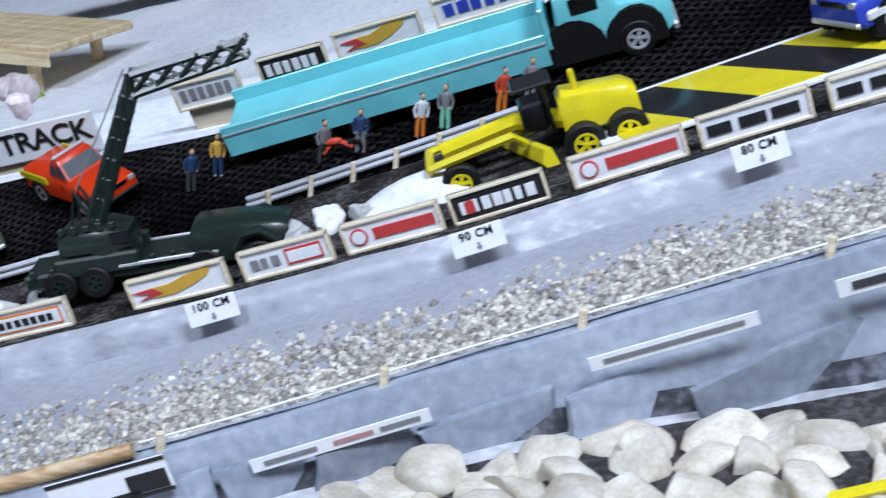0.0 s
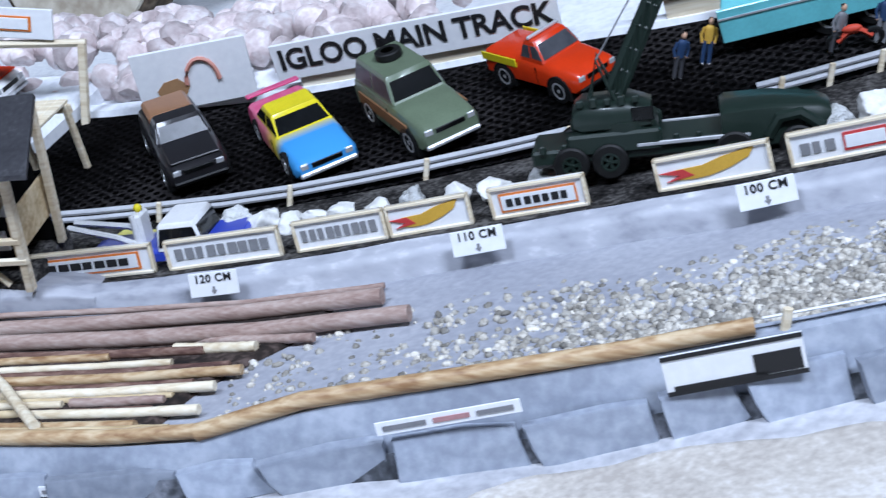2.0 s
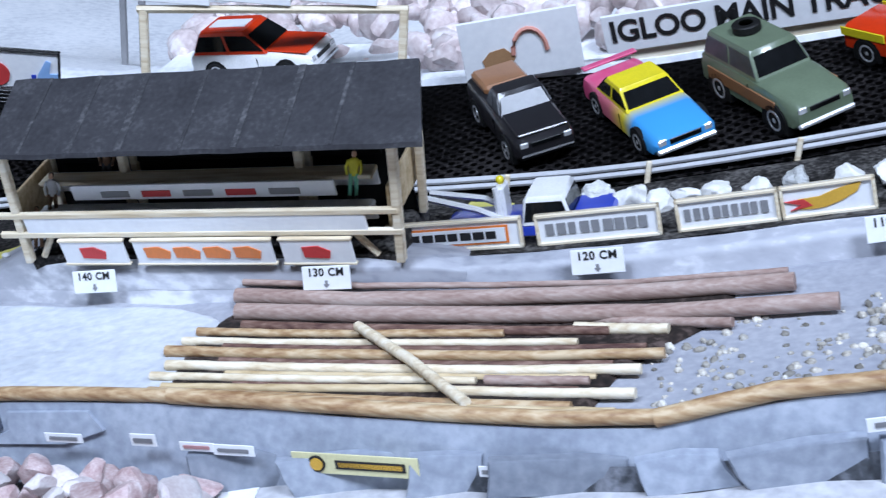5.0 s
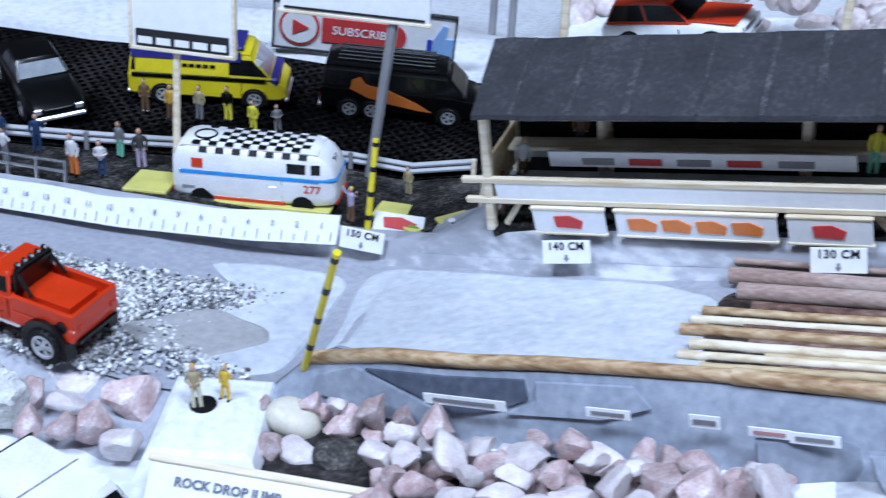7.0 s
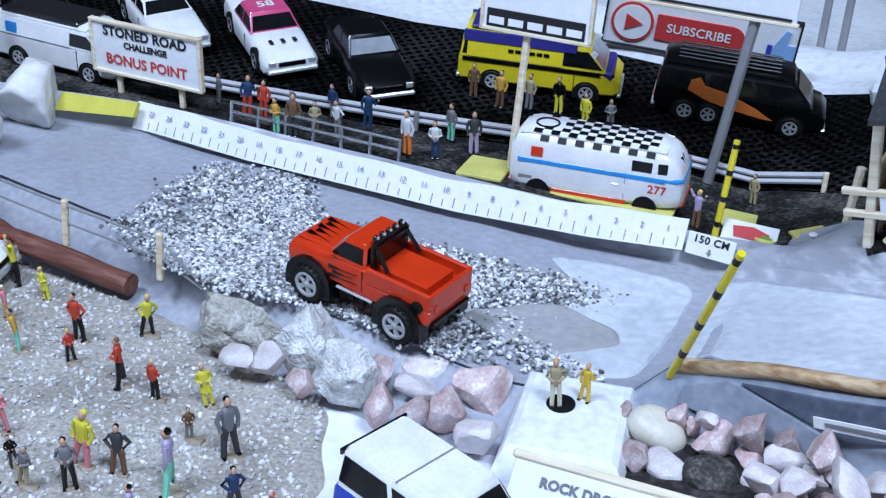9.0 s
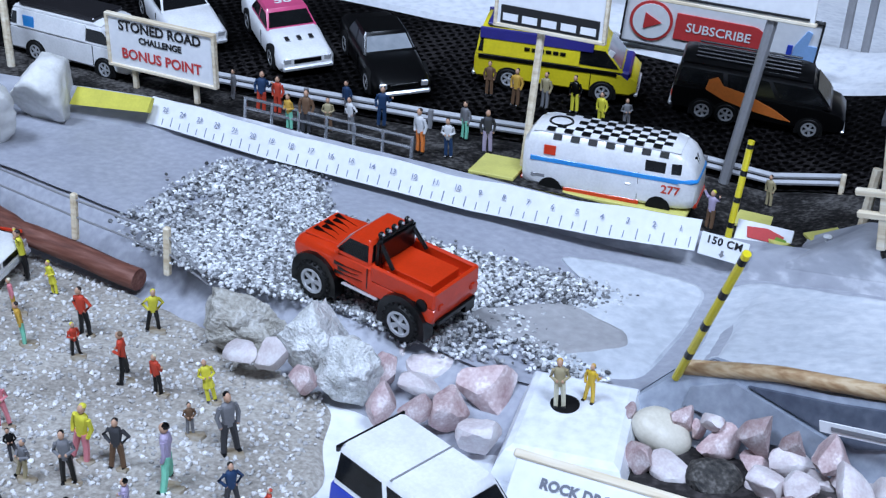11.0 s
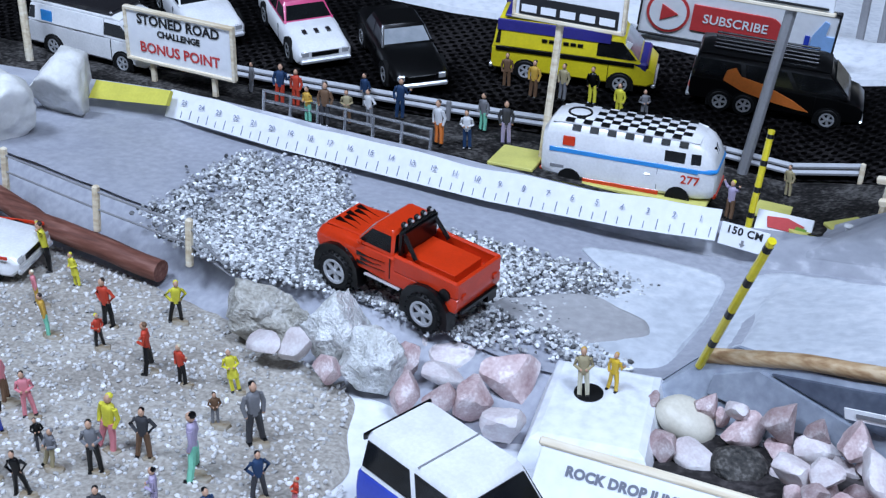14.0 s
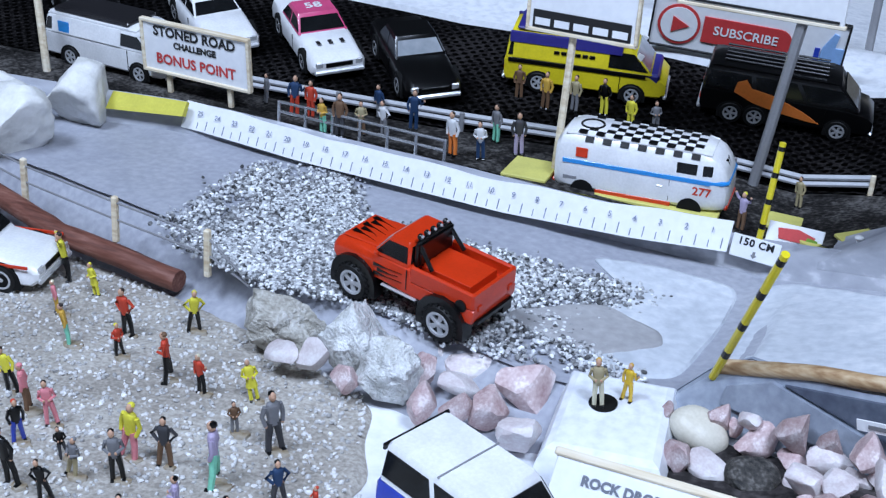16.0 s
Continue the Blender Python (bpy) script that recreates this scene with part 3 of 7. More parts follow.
# white stones behind the advertising boards
for x, y in ((0.268, 0.016), (0.282, 0.011), (0.296, 0.004), (0.306, 0.001), (0.317, 0.000), (0.328, -0.003), (0.342, -0.004), (0.355, -0.008), (0.372, -0.013), (0.386, -0.017), (0.402, -0.020), (0.53, -0.045), (0.515, -0.04), (0.502, -0.036)):
    r = rnd.uniform(0.0062, 0.0095)
    stone(CRYSTALS + WHITES, x, y - 0.011, shelf_z(x) + r * 0.5, r, "rough white stone behind the advertising boards", "white stones behind boards", rnd=rnd)
# beige river stones below the upper track
for x in np.arange(0.506, 0.80, 0.0142):
    for j in range(5):
        r = rnd.uniform(0.0092, 0.0128)
        stone(BEIGES, x + rnd.uniform(-0.005, 0.005) + (j % 2) * 0.008, front_y(x) - 0.021 - 0.014 * min(1, max(0, (x - 0.57) / 0.08)) - 0.0130 * j, low_z(x) - 0.004 + r * 0.4, r, "rounded beige river stone below the track wall", "river stones", stretch=(1.2, 0.9, 0.85), rnd=rnd)
# dark sheet: paints shade between the stones, and dark slate above them
sheet("stone_bed", [(0.50, -0.214), (0.56, -0.219), (0.65, -0.236), (0.8, -0.266), (0.8, -0.33), (0.65, -0.29), (0.55, -0.268), (0.50, -0.262)], stuff("dark_slate_and_gap_shade", [(0.01, 0.009, 0.009), (0.035, 0.032, 0.032), (0.09, 0.085, 0.085)], 0.8, 0, 400, 50, 0.4, 0.001), lambda x, y: low_z(x) + 0.002, "dark sheet for slate above and painted shade between the river stones", 0.0005, 12)
# pink rubble slope far behind the road
slope_rocks = []
for i in range(260):
    x = rnd.uniform(0.05, 0.37)
    k = rnd.random()
    y = road_back(x) + 0.016 + 0.11 * k
    r = rnd.uniform(0.0075, 0.013)
    slope_rocks.append((x, y, road_z(x, y) + r * 0.4 + 0.024 * k, r))


rub = Shape()
RUBBLE = stuff("pale_pink_rubble", [(0.48, 0.39, 0.385), (0.62, 0.53, 0.52), (0.76, 0.71, 0.71)], 0.7, 0, 300, 60, 0.25, 0.0005, per="island", spread=(0.75, 1.25))
for x, y, z, r in slope_rocks:
    src = LOWROCKS[rnd.randrange(len(LOWROCKS))]
    m = Matrix.LocRotScale((x, y, z), Euler((rnd.uniform(-0.6, 0.6), rnd.uniform(-0.6, 0.6), rnd.uniform(0, 6.28))), Vector((r, r, r)))
    rub.add([v.co for v in src.vertices], [tuple(p.vertices) for p in src.polygons], 0, m)
tagged(part("rubble", rub, RUBBLE, smooth=32), "slope of pale pink-grey stones behind the road", "rubble", "", "stuff")


def grains(name, inside, z, count, r0, r1, material, label, box, seed):
    """Loose grains, past counting, as one mesh of small uneven lumps."""
    g = random.Random(seed)
    v, f = [], []
    ball = bmesh.new()
    bmesh.ops.create_icosphere(ball, subdivisions=1, radius=1)
    base = [tuple(p.co) for p in ball.verts]
    tri = [tuple(p.index for p in q.verts) for q in ball.faces]
    ball.free()
    made = 0
    while made < count:
        x, y = g.uniform(box[0], box[1]), g.uniform(box[2], box[3])
        if not inside(x, y, g):
            continue
        made += 1
        r = g.uniform(r0, r1)
        e = Euler((g.uniform(0, 3), g.uniform(0, 3), g.uniform(0, 6))).to_matrix()
        n = len(v)
        zz = z(x, y) + r * 0.25
        lx, lz = g.uniform(0.9, 1.45), g.uniform(0.6, 1.0)
        for p in base:
            q = e @ Vector((p[0] * r * lx, p[1] * r, p[2] * r * lz)) * g.uniform(0.78, 1.1)
            v.append((x + q.x, y + q.y, zz + q.z * 0.8))
        f += [(a + n, b + n, c + n) for a, b, c in tri]
    me = bpy.data.meshes.new(name)
    me.from_pydata(v, [], f)
    me.materials.append(material)
    me.polygons.foreach_set("use_smooth", [r1 > 0.002] * len(f))
    ob = part(name, me, None)
    return tagged(ob, label, name, "", "stuff")


BED = [(-0.204, -0.101), (-0.209, -0.063), (-0.211, -0.031), (-0.193, -0.012), (-0.172, -0.018), (-0.149, -0.053), (-0.124, -0.049), (-0.089, -0.049), (-0.058, -0.045), (-0.023, -0.042), (-0.031, -0.058), (-0.044, -0.080),
       (-0.046, -0.094), (-0.026, -0.099), (-0.009, -0.106), (-0.025, -0.116), (-0.05, -0.119), (-0.069, -0.123), (-0.093, -0.118), (-0.119, -0.119), (-0.142, -0.124), (-0.161, -0.120), (-0.188, -0.113)]


def in_bed(x, y, g):
    hit = False
    x, y = x + g.gauss(0, 0.0035), y + g.gauss(0, 0.003)
    for (ax, ay), (bx, by) in zip(BED, BED[1:] + BED[:1]):
        if (ay > y) != (by > y) and x < (bx - ax) * (y - ay) / (by - ay) + ax:
            hit = not hit
    d = noise.noise(Vector((x * 35, y * 35, 5.0)))
    thin = min(1, max(0, (x + 0.085) / 0.05)) * 0.82 + (x < -0.185) * 0.5
    return hit and g.random() + 0.7 * d > thin


sheet("gravel_base", [(-0.196, -0.088), (-0.196, -0.050), (-0.186, -0.024), (-0.160, -0.042), (-0.148, -0.058), (-0.104, -0.056), (-0.080, -0.058), (-0.072, -0.075), (-0.075, -0.108), (-0.094, -0.112), (-0.126, -0.112), (-0.16, -0.108)],
      stuff("dark_grit", [(0.05, 0.05, 0.052), (0.16, 0.16, 0.165), (0.50, 0.50, 0.51)], 0.9, 0, 900, 120, 0.5, 0.0008), lambda x, y: floor_z(x, y) + 0.0012, "dark grit under the gravel bed", 0.0005, 20)
grains("gravel", in_bed, lambda x, y: floor_z(x, y) + 0.001 + 0.002 * max(0, noise.noise(Vector((x * 40, y * 40, 1)))), 17000, 0.00045, 0.00120, GRAVEL, "grey and white crushed gravel bed", (-0.24, 0, -0.13, 0), 3)
grains("pebbles", lambda x, y, g: front_y(x) + 0.004 < y < front_y(x) + 0.010 + (back_y(x) - front_y(x)) * 0.66 * (0.35 + 0.75 * g.random() ** 1.3 + 0.3 * noise.noise(Vector((x * 30, y * 30, 2)))) and (g.random() < min(1.0, max(0.10, (x - 0.34) / 0.12))),
       lambda x, y: floor_z(x, y) - 0.0003, 12500, 0.0006, 0.0021, PEBBLE, "tan and grey pebbles pressed into the track", (0.30, 0.80, -0.27, -0.05), 5)
grains("grit", lambda x, y, g: y < front_y(x) - 0.018 and x + y * 0.5 < -0.165 + 0.012 * noise.noise(Vector((x * 40, y * 40, 7))), lambda x, y: low_z(x) + 0.0022, 8000, 0.0004, 0.0011, GRIT,
       "small pale grit scattered over the sand", (-0.34, -0.06, -0.31, -0.10), 6)


# ---- vehicles ----
GLASS = stuff("dark_window_plastic", [(0.004, 0.0045, 0.005), (0.010, 0.011, 0.012)], 0.1, 0, 200, 60, 0.02)
CLEAR = stuff("smoky_window_plastic", [(0.035, 0.038, 0.045), (0.07, 0.075, 0.085)], 0.28, 0, 200, 60, 0.02)
TYRE = stuff("black_rubber", [(0.003, 0.003, 0.003), (0.008, 0.008, 0.008)], 0.6, 0, 600, 80, 0.2)
# pale base colour stands in for bright reflections on a windshield
BRIGHTGLASS = stuff("pale_reflection_window", [(0.42, 0.46, 0.50), (0.62, 0.66, 0.70)], 0.12, 0.5, 200, 90, 0.04)
CHROME = stuff("toy_chrome", [(0.66, 0.67, 0.69), (0.80, 0.81, 0.82)], 0.2, 0.55, 400, 60, 0.05)
SILVER = stuff("silver_rim", [(0.52, 0.53, 0.55), (0.66, 0.67, 0.69)], 0.3, 0.4, 400, 60, 0.05)


def lathe(s, prof, c, n=20, slot=0):
    """Turns a profile of (radius, y) round the wheel's axle."""
    v = []
    for r, y in prof:
        v += [(c[0] + r * math.cos(k * 2 * math.pi / n), c[1] + y, c[2] + r * math.sin(k * 2 * math.pi / n)) for k in range(n)]
    f = [(i * n + k, i * n + (k + 1) % n, (i + 1) * n + (k + 1) % n, (i + 1) * n + k) for i in range(len(prof) - 1) for k in range(n)]
    return s.add(v, f, slot)


WHEELS = {}


def wheel(r, w, rim=0.6, rimmat=None, lugs=False):
    """Meshes of a tyre and of a five-spoked rim that faces -y."""
    key = (r, w, rim, rimmat.name if rimmat else "", lugs)
    if key in WHEELS:
        return WHEELS[key]
    t = Shape()
    q = r * rim
    lathe(t, [(q, -w * 0.42), (q * 1.06, -w * 0.5), (r * 0.9, -w * 0.5), (r, -w * 0.36), (r, w * 0.36), (r * 0.9, w * 0.5), (q, w * 0.5)], (0, 0, 0), 24)
    if lugs:
        for k in range(20):
            a = k * math.pi / 10
            for side in (-1, 1):
                t.box(0, side * w * 0.26, r, r * 0.14, w * 0.42, r * 0.13, 0, 0, pose(0, 0, 0, 0, math.degrees(a) + side * 9, 0))
    g = Shape()
    lathe(g, [(q * 1.04, -w * 0.46), (q * 0.86, -w * 0.44), (q * 0.8, -w * 0.3), (q * 0.02, -w * 0.28)], (0, 0, 0), 24, 1)
    lathe(g, [(q * 1.06, -w * 0.45), (q * 1.04, -w * 0.52), (q * 0.84, -w * 0.52), (q * 0.82, -w * 0.4)], (0, 0, 0), 24)
    for k in range(5):
        g.prism([(q * 0.10, -q * 0.13), (q * 0.88, -q * 0.22), (q * 0.88, q * 0.22), (q * 0.10, q * 0.13)], -w * 0.47, -w * 0.36, 0, pose(0, 0, 0, 0, 72 * k, 0))
    lathe(g, [(q * 0.24, -w * 0.38), (q * 0.24, -w * 0.5), (q * 0.12, -w * 0.52), (0.0001, -w * 0.52)], (0, 0, 0), 12)
    WHEELS[key] = (t.mesh("tyre", TYRE), g.mesh("rim", [rimmat or SILVER, HOLE]))
    return WHEELS[key]


def put_wheels(car, xs, half, r, w, rim=0.6, rimmat=None, lugs=False):
    tyre, spokes = wheel(r, w, rim, rimmat, lugs)
    for x in xs:
        for side in (-1, 1):
            hub = part("wheel", Shape().tube([(0, -w * 0.3, 0), (0, w * 0.3, 0)], r * 0.2, 8), BLACK, car, at=pose(x, side * half, r, 0, 0, 0 if side < 0 else 180))
            part("tyre", tyre, None, hub)
            part("rim", spokes, None, hub)


def section(x, zb, zt, wb, wt, c=0.0012):
    zm = zb + (zt - zb) * 0.6
    h = [(wb - c, zb), (wb, zb + c), (wb, zm), (wt, zt - c), (wt - c * 1.6, zt)]
    return [(x, y, z) for y, z in h] + [(x, -y, z) for y, z in h[::-1]]


def hull(stations, c=0.0012):
    """A body skinned over cross-sections: x, bottom, top, half-width low, half-width high (all in mm)."""
    return Shape().loft([section(*(v / 1000 for v in st), c) for st in stations])


def cabin(base, roof, zb, zt, wb, wt, car, paintmat, glass, split=1, roofmat=None, name="cabin", windshield=None):
    """A greenhouse on a body (mm): base and roof are x ranges, back to front. Windows are separate panes, set proud."""
    b0, b1, r0, r1, zb, zt, wb, wt = (v / 1000 for v in (*base, *roof, zb, zt, wb, wt))
    c = 0.0009
    s = Shape()
    def ring(x0, x1, w, z, k):
        return [(x0 + k, -w, z), (x1 - k, -w, z), (x1, -w + k, z), (x1, w - k, z), (x1 - k, w, z), (x0 + k, w, z), (x0, w - k, z), (x0, -w + k, z)]
    s.loft([ring(b0, b1, wb, zb, c), ring(r0 - 0.0004, r1 + 0.0004, wt + 0.0003, zt - 0.0012, c), ring(r0 + 0.0005, r1 - 0.0005, wt - 0.0005, zt, c)], 1 if roofmat else 0)
    body = part(name, s, [paintmat, roofmat] if roofmat else paintmat, car)
    def pane(pname, p, push, inset):
        pts = [Vector(q) for q in p]
        mid = sum(pts, Vector()) / 4
        nrm = (pts[1] - pts[0]).cross(pts[3] - pts[0]).normalized()
        if nrm.dot(mid - Vector(((b0 + b1) / 2, 0, (zb + zt) / 2))) < 0:
            nrm = -nrm
        outer = []
        for q in pts:
            d = mid - q
            outer.append(q + d.normalized() * min(inset, d.length * 0.5))
        sh = Shape().loft([[tuple(q - nrm * 0.0004) for q in outer], [tuple(q + nrm * push) for q in outer]])
        part(pname, sh, windshield if windshield and pname == "windshield" else glass, body, smooth=0)
    zl, zh = zb + (zt - zb) * 0.10, zt - (zt - zb) * 0.14
    def at(z, lo, hi):
        return lo + (hi - lo) * (z - zb) / (zt - zb)
    for nm, e, rr in (("windshield", b1, r1), ("rear_window", b0, r0)):
        pane(nm, [(at(zl, e, rr), -at(zl, wb, wt), zl), (at(zl, e, rr), at(zl, wb, wt), zl), (at(zh, e, rr), at(zh, wb, wt), zh), (at(zh, e, rr), -at(zh, wb, wt), zh)], 0.00025, 0.0012)
    for side in (-1, 1):
        for k in range(split):
            f0, f1 = k / split, (k + 1) / split
            def px(z, f):
                lo, hi = at(z, b0, r0), at(z, b1, r1)
                return lo + (hi - lo) * f
            pane("side_window", [(px(zl, f0), side * at(zl, wb, wt), zl), (px(zl, f1), side * at(zl, wb, wt), zl), (px(zh, f1), side * at(zh, wb, wt), zh), (px(zh, f0), side * at(zh, wb, wt), zh)], 0.00025, 0.0011)
    return body


def arches(car, xs, half, r, mat=None, name="wheel_arch", flare=0.0):
    for x in xs:
        for side in (-1, 1):
            s = Shape()
            a = [(r * 1.18 * math.cos(t * math.pi / 8), r * 0.95 + r * 1.12 * math.sin(t * math.pi / 8)) for t in range(9)]
            out = [(p, q) for p, q in a] + [(-r * 1.18, r * 0.45), (r * 1.18, r * 0.45)]
            s.prism([(x + p, q) for p, q in out], side * (half - 0.004), side * (half + 0.0004 + flare))
            # without a mat, a black plug stands in for the shaded wheel well
            part(name, s, mat or HOLE, car)


def trim(car, name, x, y, z, sx, sy, sz, mat, c=0.0004, label="", rot=None):
    s = Shape().box(0, 0, 0, sx / 1000, sy / 1000, sz / 1000, c)
    return part(name, s, mat, car, label, at=pose(x / 1000, y / 1000, z / 1000, *(rot or (0, 0, 0))))


def lamps(car, xf, y, z, mat=None, xr=None, size=(1, 4, 3)):
    for side in (-1, 1):
        trim(car, "headlight", xf, side * y, z, *size, mat or CHROME, 0.0005)
        if xr is not None:
            trim(car, "tail_light", xr, side * y, z, size[0], size[1] * 0.7, size[2], RED, 0.0005)


def flames(car, y, x0, z0, length, height, mat, name="flame_decal", face="side", n=4):
    """Licking flame shapes of paint, as thin flat pieces."""
    s = Shape()
    for k in range(n):
        f = k / n
        a, h = x0 - length * 0.12 * (k % 2), z0 + height * f
        pts = [(a, h), (a - length * 0.35, h + height * 0.22 / n * 2), (a - length * (0.9 - 0.25 * (k % 2)), h + height * 0.9 / n), (a - length * 0.4, h + height * 0.55 / n), (a, h + height * 0.8 / n)]
        if face == "side":
            s.prism(pts, y, y + math.copysign(0.0003, y))
        else:
            s.loft([[(p, q, y) for p, q in pts], [(p, q, y + 0.0003) for p, q in pts]])
    return part(name, s, mat, car)

YELLOW = paint("yellow_enamel", (0.75, 0.62, 0.02), 0.3)
BLUE = paint("royal_blue_enamel", (0.03, 0.06, 0.42), 0.28)
SKYBLUE = paint("bright_blue_enamel", (0.03, 0.28, 0.70), 0.28)
TEAL = paint("turquoise_enamel", (0.16, 0.58, 0.62), 0.35)
OLIVE = paint("olive_enamel", (0.13, 0.17, 0.11), 0.3)
ARMY = paint("dark_green_plastic", (0.012, 0.022, 0.017), 0.4, 0, 0.2)
ORANGE = paint("orange_paint", (0.72, 0.20, 0.04), 0.35)
PINKPAINT = paint("magenta_enamel", (0.62, 0.08, 0.20), 0.3)
GREYMETAL = paint("dark_grey_enamel", (0.016, 0.015, 0.017), 0.3)
BROWNPAINT = paint("brown_enamel", (0.28, 0.13, 0.06), 0.35)
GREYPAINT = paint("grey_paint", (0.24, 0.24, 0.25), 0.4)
NAVY = paint("violet_blue_enamel", (0.030, 0.026, 0.20), 0.3)
GREYGLASS = stuff("grey_window_plastic", [(0.20, 0.17, 0.17), (0.30, 0.26, 0.26)], 0.15, 0, 200, 60, 0.02)
RAINBOW = paint("fading_pink_yellow_blue_enamel", (0.03, 0.28, 0.70), 0.28)
_n, _l = RAINBOW.node_tree.nodes, RAINBOW.node_tree.links
_co, _sep, _fade = _n.new("ShaderNodeTexCoord"), _n.new("ShaderNodeSeparateXYZ"), _n.new("ShaderNodeValToRGB")
_shift = _n.new("ShaderNodeMapRange")
_shift.inputs["From Min"].default_value, _shift.inputs["From Max"].default_value = -0.038, 0.038
_l.new(_co.outputs["Object"], _sep.inputs[0])
_l.new(_sep.outputs["X"], _shift.inputs["Value"])
_l.new(_shift.outputs[0], _fade.inputs["Fac"])
for _i, (_p, _c) in enumerate(((0.1, (0.62, 0.08, 0.20, 1)), (0.42, (0.66, 0.18, 0.22, 1)), (0.62, (0.75, 0.60, 0.03, 1)), (0.74, (0.05, 0.30, 0.66, 1)))):
    _e = _fade.color_ramp.elements[_i] if _i < 2 else _fade.color_ramp.elements.new(_p)
    _e.position, _e.color = _p, _c
_l.new(_fade.outputs["Color"], _n["Principled BSDF"].inputs["Base Color"])
CREAM = paint("cream_plastic", (0.62, 0.58, 0.42), 0.4)


def red_pickup(at):
    car = thing("pickup_truck", at, "red lifted toy pickup with black flame decals, parked on gravel", "toy truck")
    bed = hull([(-36, 14, 19.5, 14, 14), (-35, 12, 20, 14.5, 14.3), (-6, 12, 20, 14.5, 14.3), (-5, 12, 25, 14.5, 14), (4, 12.5, 25, 14.6, 14), (8, 13, 25, 14.6, 13.6), (22, 13, 24.2, 14.4, 13), (33, 13.5, 23, 13.8, 12.4), (35.5, 15, 21.5, 12.8, 11.6)])
    body = part("body", bed, RED, car)
    # the bed's walls stand above its floor
    for side in (-1, 1):
        trim(car, "bed_wall", -20.5, side * 13.4, 22.6, 31, 2.0, 7.4, RED, 0.0007)
    trim(car, "tailgate", -35.2, 0, 22.6, 1.8, 28, 7.6, RED, 0.0007)
    trim(car, "bed_cover", -18.5, 0, 22.6, 24, 17.5, 5.0, RED, 0.0002)
    for side in (-1, 1):
        trim(car, "bed_wheel_box", -22, side * 10.5, 20.8, 11, 4.0, 2.4, RED, 0.0008)
    cabin((-4, 14.5), (-2.5, 7.5), 24.5, 34, 13.6, 11.2, car, RED, GLASS, windshield=GREYGLASS)
    trim(car, "hood", 22.5, 0, 24.3, 21, 20, 1.4, RED, 0.0006, rot=(0, 3, 0))
    flames(car, 0.0251, 0.0305, -0.008, 0.014, 0.016, BLACK, face="top", n=5)
    for side in (-1, 1):
        flames(car, side * 0.01462, 0.013, 0.0155, 0.016, 0.006, BLACK, n=3)
        trim(car, "step_bar", 0, side * 14.6, 12.2, 18, 1.6, 1.0, CHROME)
        trim(car, "door_line", -3.6, side * 14.55, 19.5, 0.4, 0.3, 9, BLACK, 0)
        trim(car, "mirror", 11.5, side * 14.9, 26, 2, 1.6, 2, RED, 0.0005)
        part("filler_cap", Shape().tube([(-0.0305, side * 0.0143, 0.0195), (-0.0305, side * 0.0149, 0.0195)], 0.0026, 16), BLACK, car)
    arches(car, (-0.022, 0.0225), 0.0146, 0.0098, BLACK, "fender_flare", 0.0014)
    bar = Shape()
    for side in (-1, 1):
        bar.tube([(-0.0055, side * 0.0105, 0.025), (-0.0058, side * 0.0105, 0.0345), (-0.0058, side * 0.009, 0.0358)], 0.0011, 8)
        bar.tube([(-0.0058, side * 0.0095, 0.0345), (-0.013, side * 0.0105, 0.0255)], 0.0009, 8)
    bar.tube([(-0.0058, -0.0095, 0.0358), (-0.0058, 0.0095, 0.0358)], 0.0011, 8)
    bar.box(-0.0062, 0, 0.0302, 0.002, 0.0205, 0.0095, 0.0004)
    part("roll_bar", bar, BLACK, car)
    for k in range(5):
        part("spot_lamp", Shape().ball((-0.0046, -0.008 + 0.004 * k, 0.0368), (0.0011, 0.0014, 0.0014), 10, 6), BLACK, car)
        part("lamp_lens", Shape().ball((-0.0058, -0.008 + 0.004 * k, 0.0372), 0.0007, 8, 5), CHROME, car)
    trim(car, "front_bumper", 35.2, 0, 13.5, 2.5, 26, 3.2, CHROME, 0.0008)
    trim(car, "grille", 35.6, 0, 18.8, 1.0, 15, 4, BLACK)
    lamps(car, 35.4, 10, 18.8, CHROME, -36.2)
    trim(car, "rear_bumper", -36, 0, 12.6, 2, 24, 2.2, BLACK)
    trim(car, "chassis", 0, 0, 9.8, 60, 12, 5, BLACK, 0.001)
    for x in (-22, 22.5):
        part("axle", Shape().tube([(x / 1000, -0.012, 0.0078), (x / 1000, 0.012, 0.0078)], 0.0016, 8), BLACK, car)
    put_wheels(car, (-0.022, 0.0225), 0.0136, 0.0082, 0.0076, 0.64, SILVER, True)
    return car


red_pickup(pose(-0.0915, -0.1075, floor_z(-0.1, -0.1) + 0.0022, 7, 0, 0) @ pose(0, 0, 0, 0, 0, 169) @ pose(0, 0, 0, 0, -3, 0) @ Matrix.Diagonal((0.86, 0.86, 0.86, 1)))


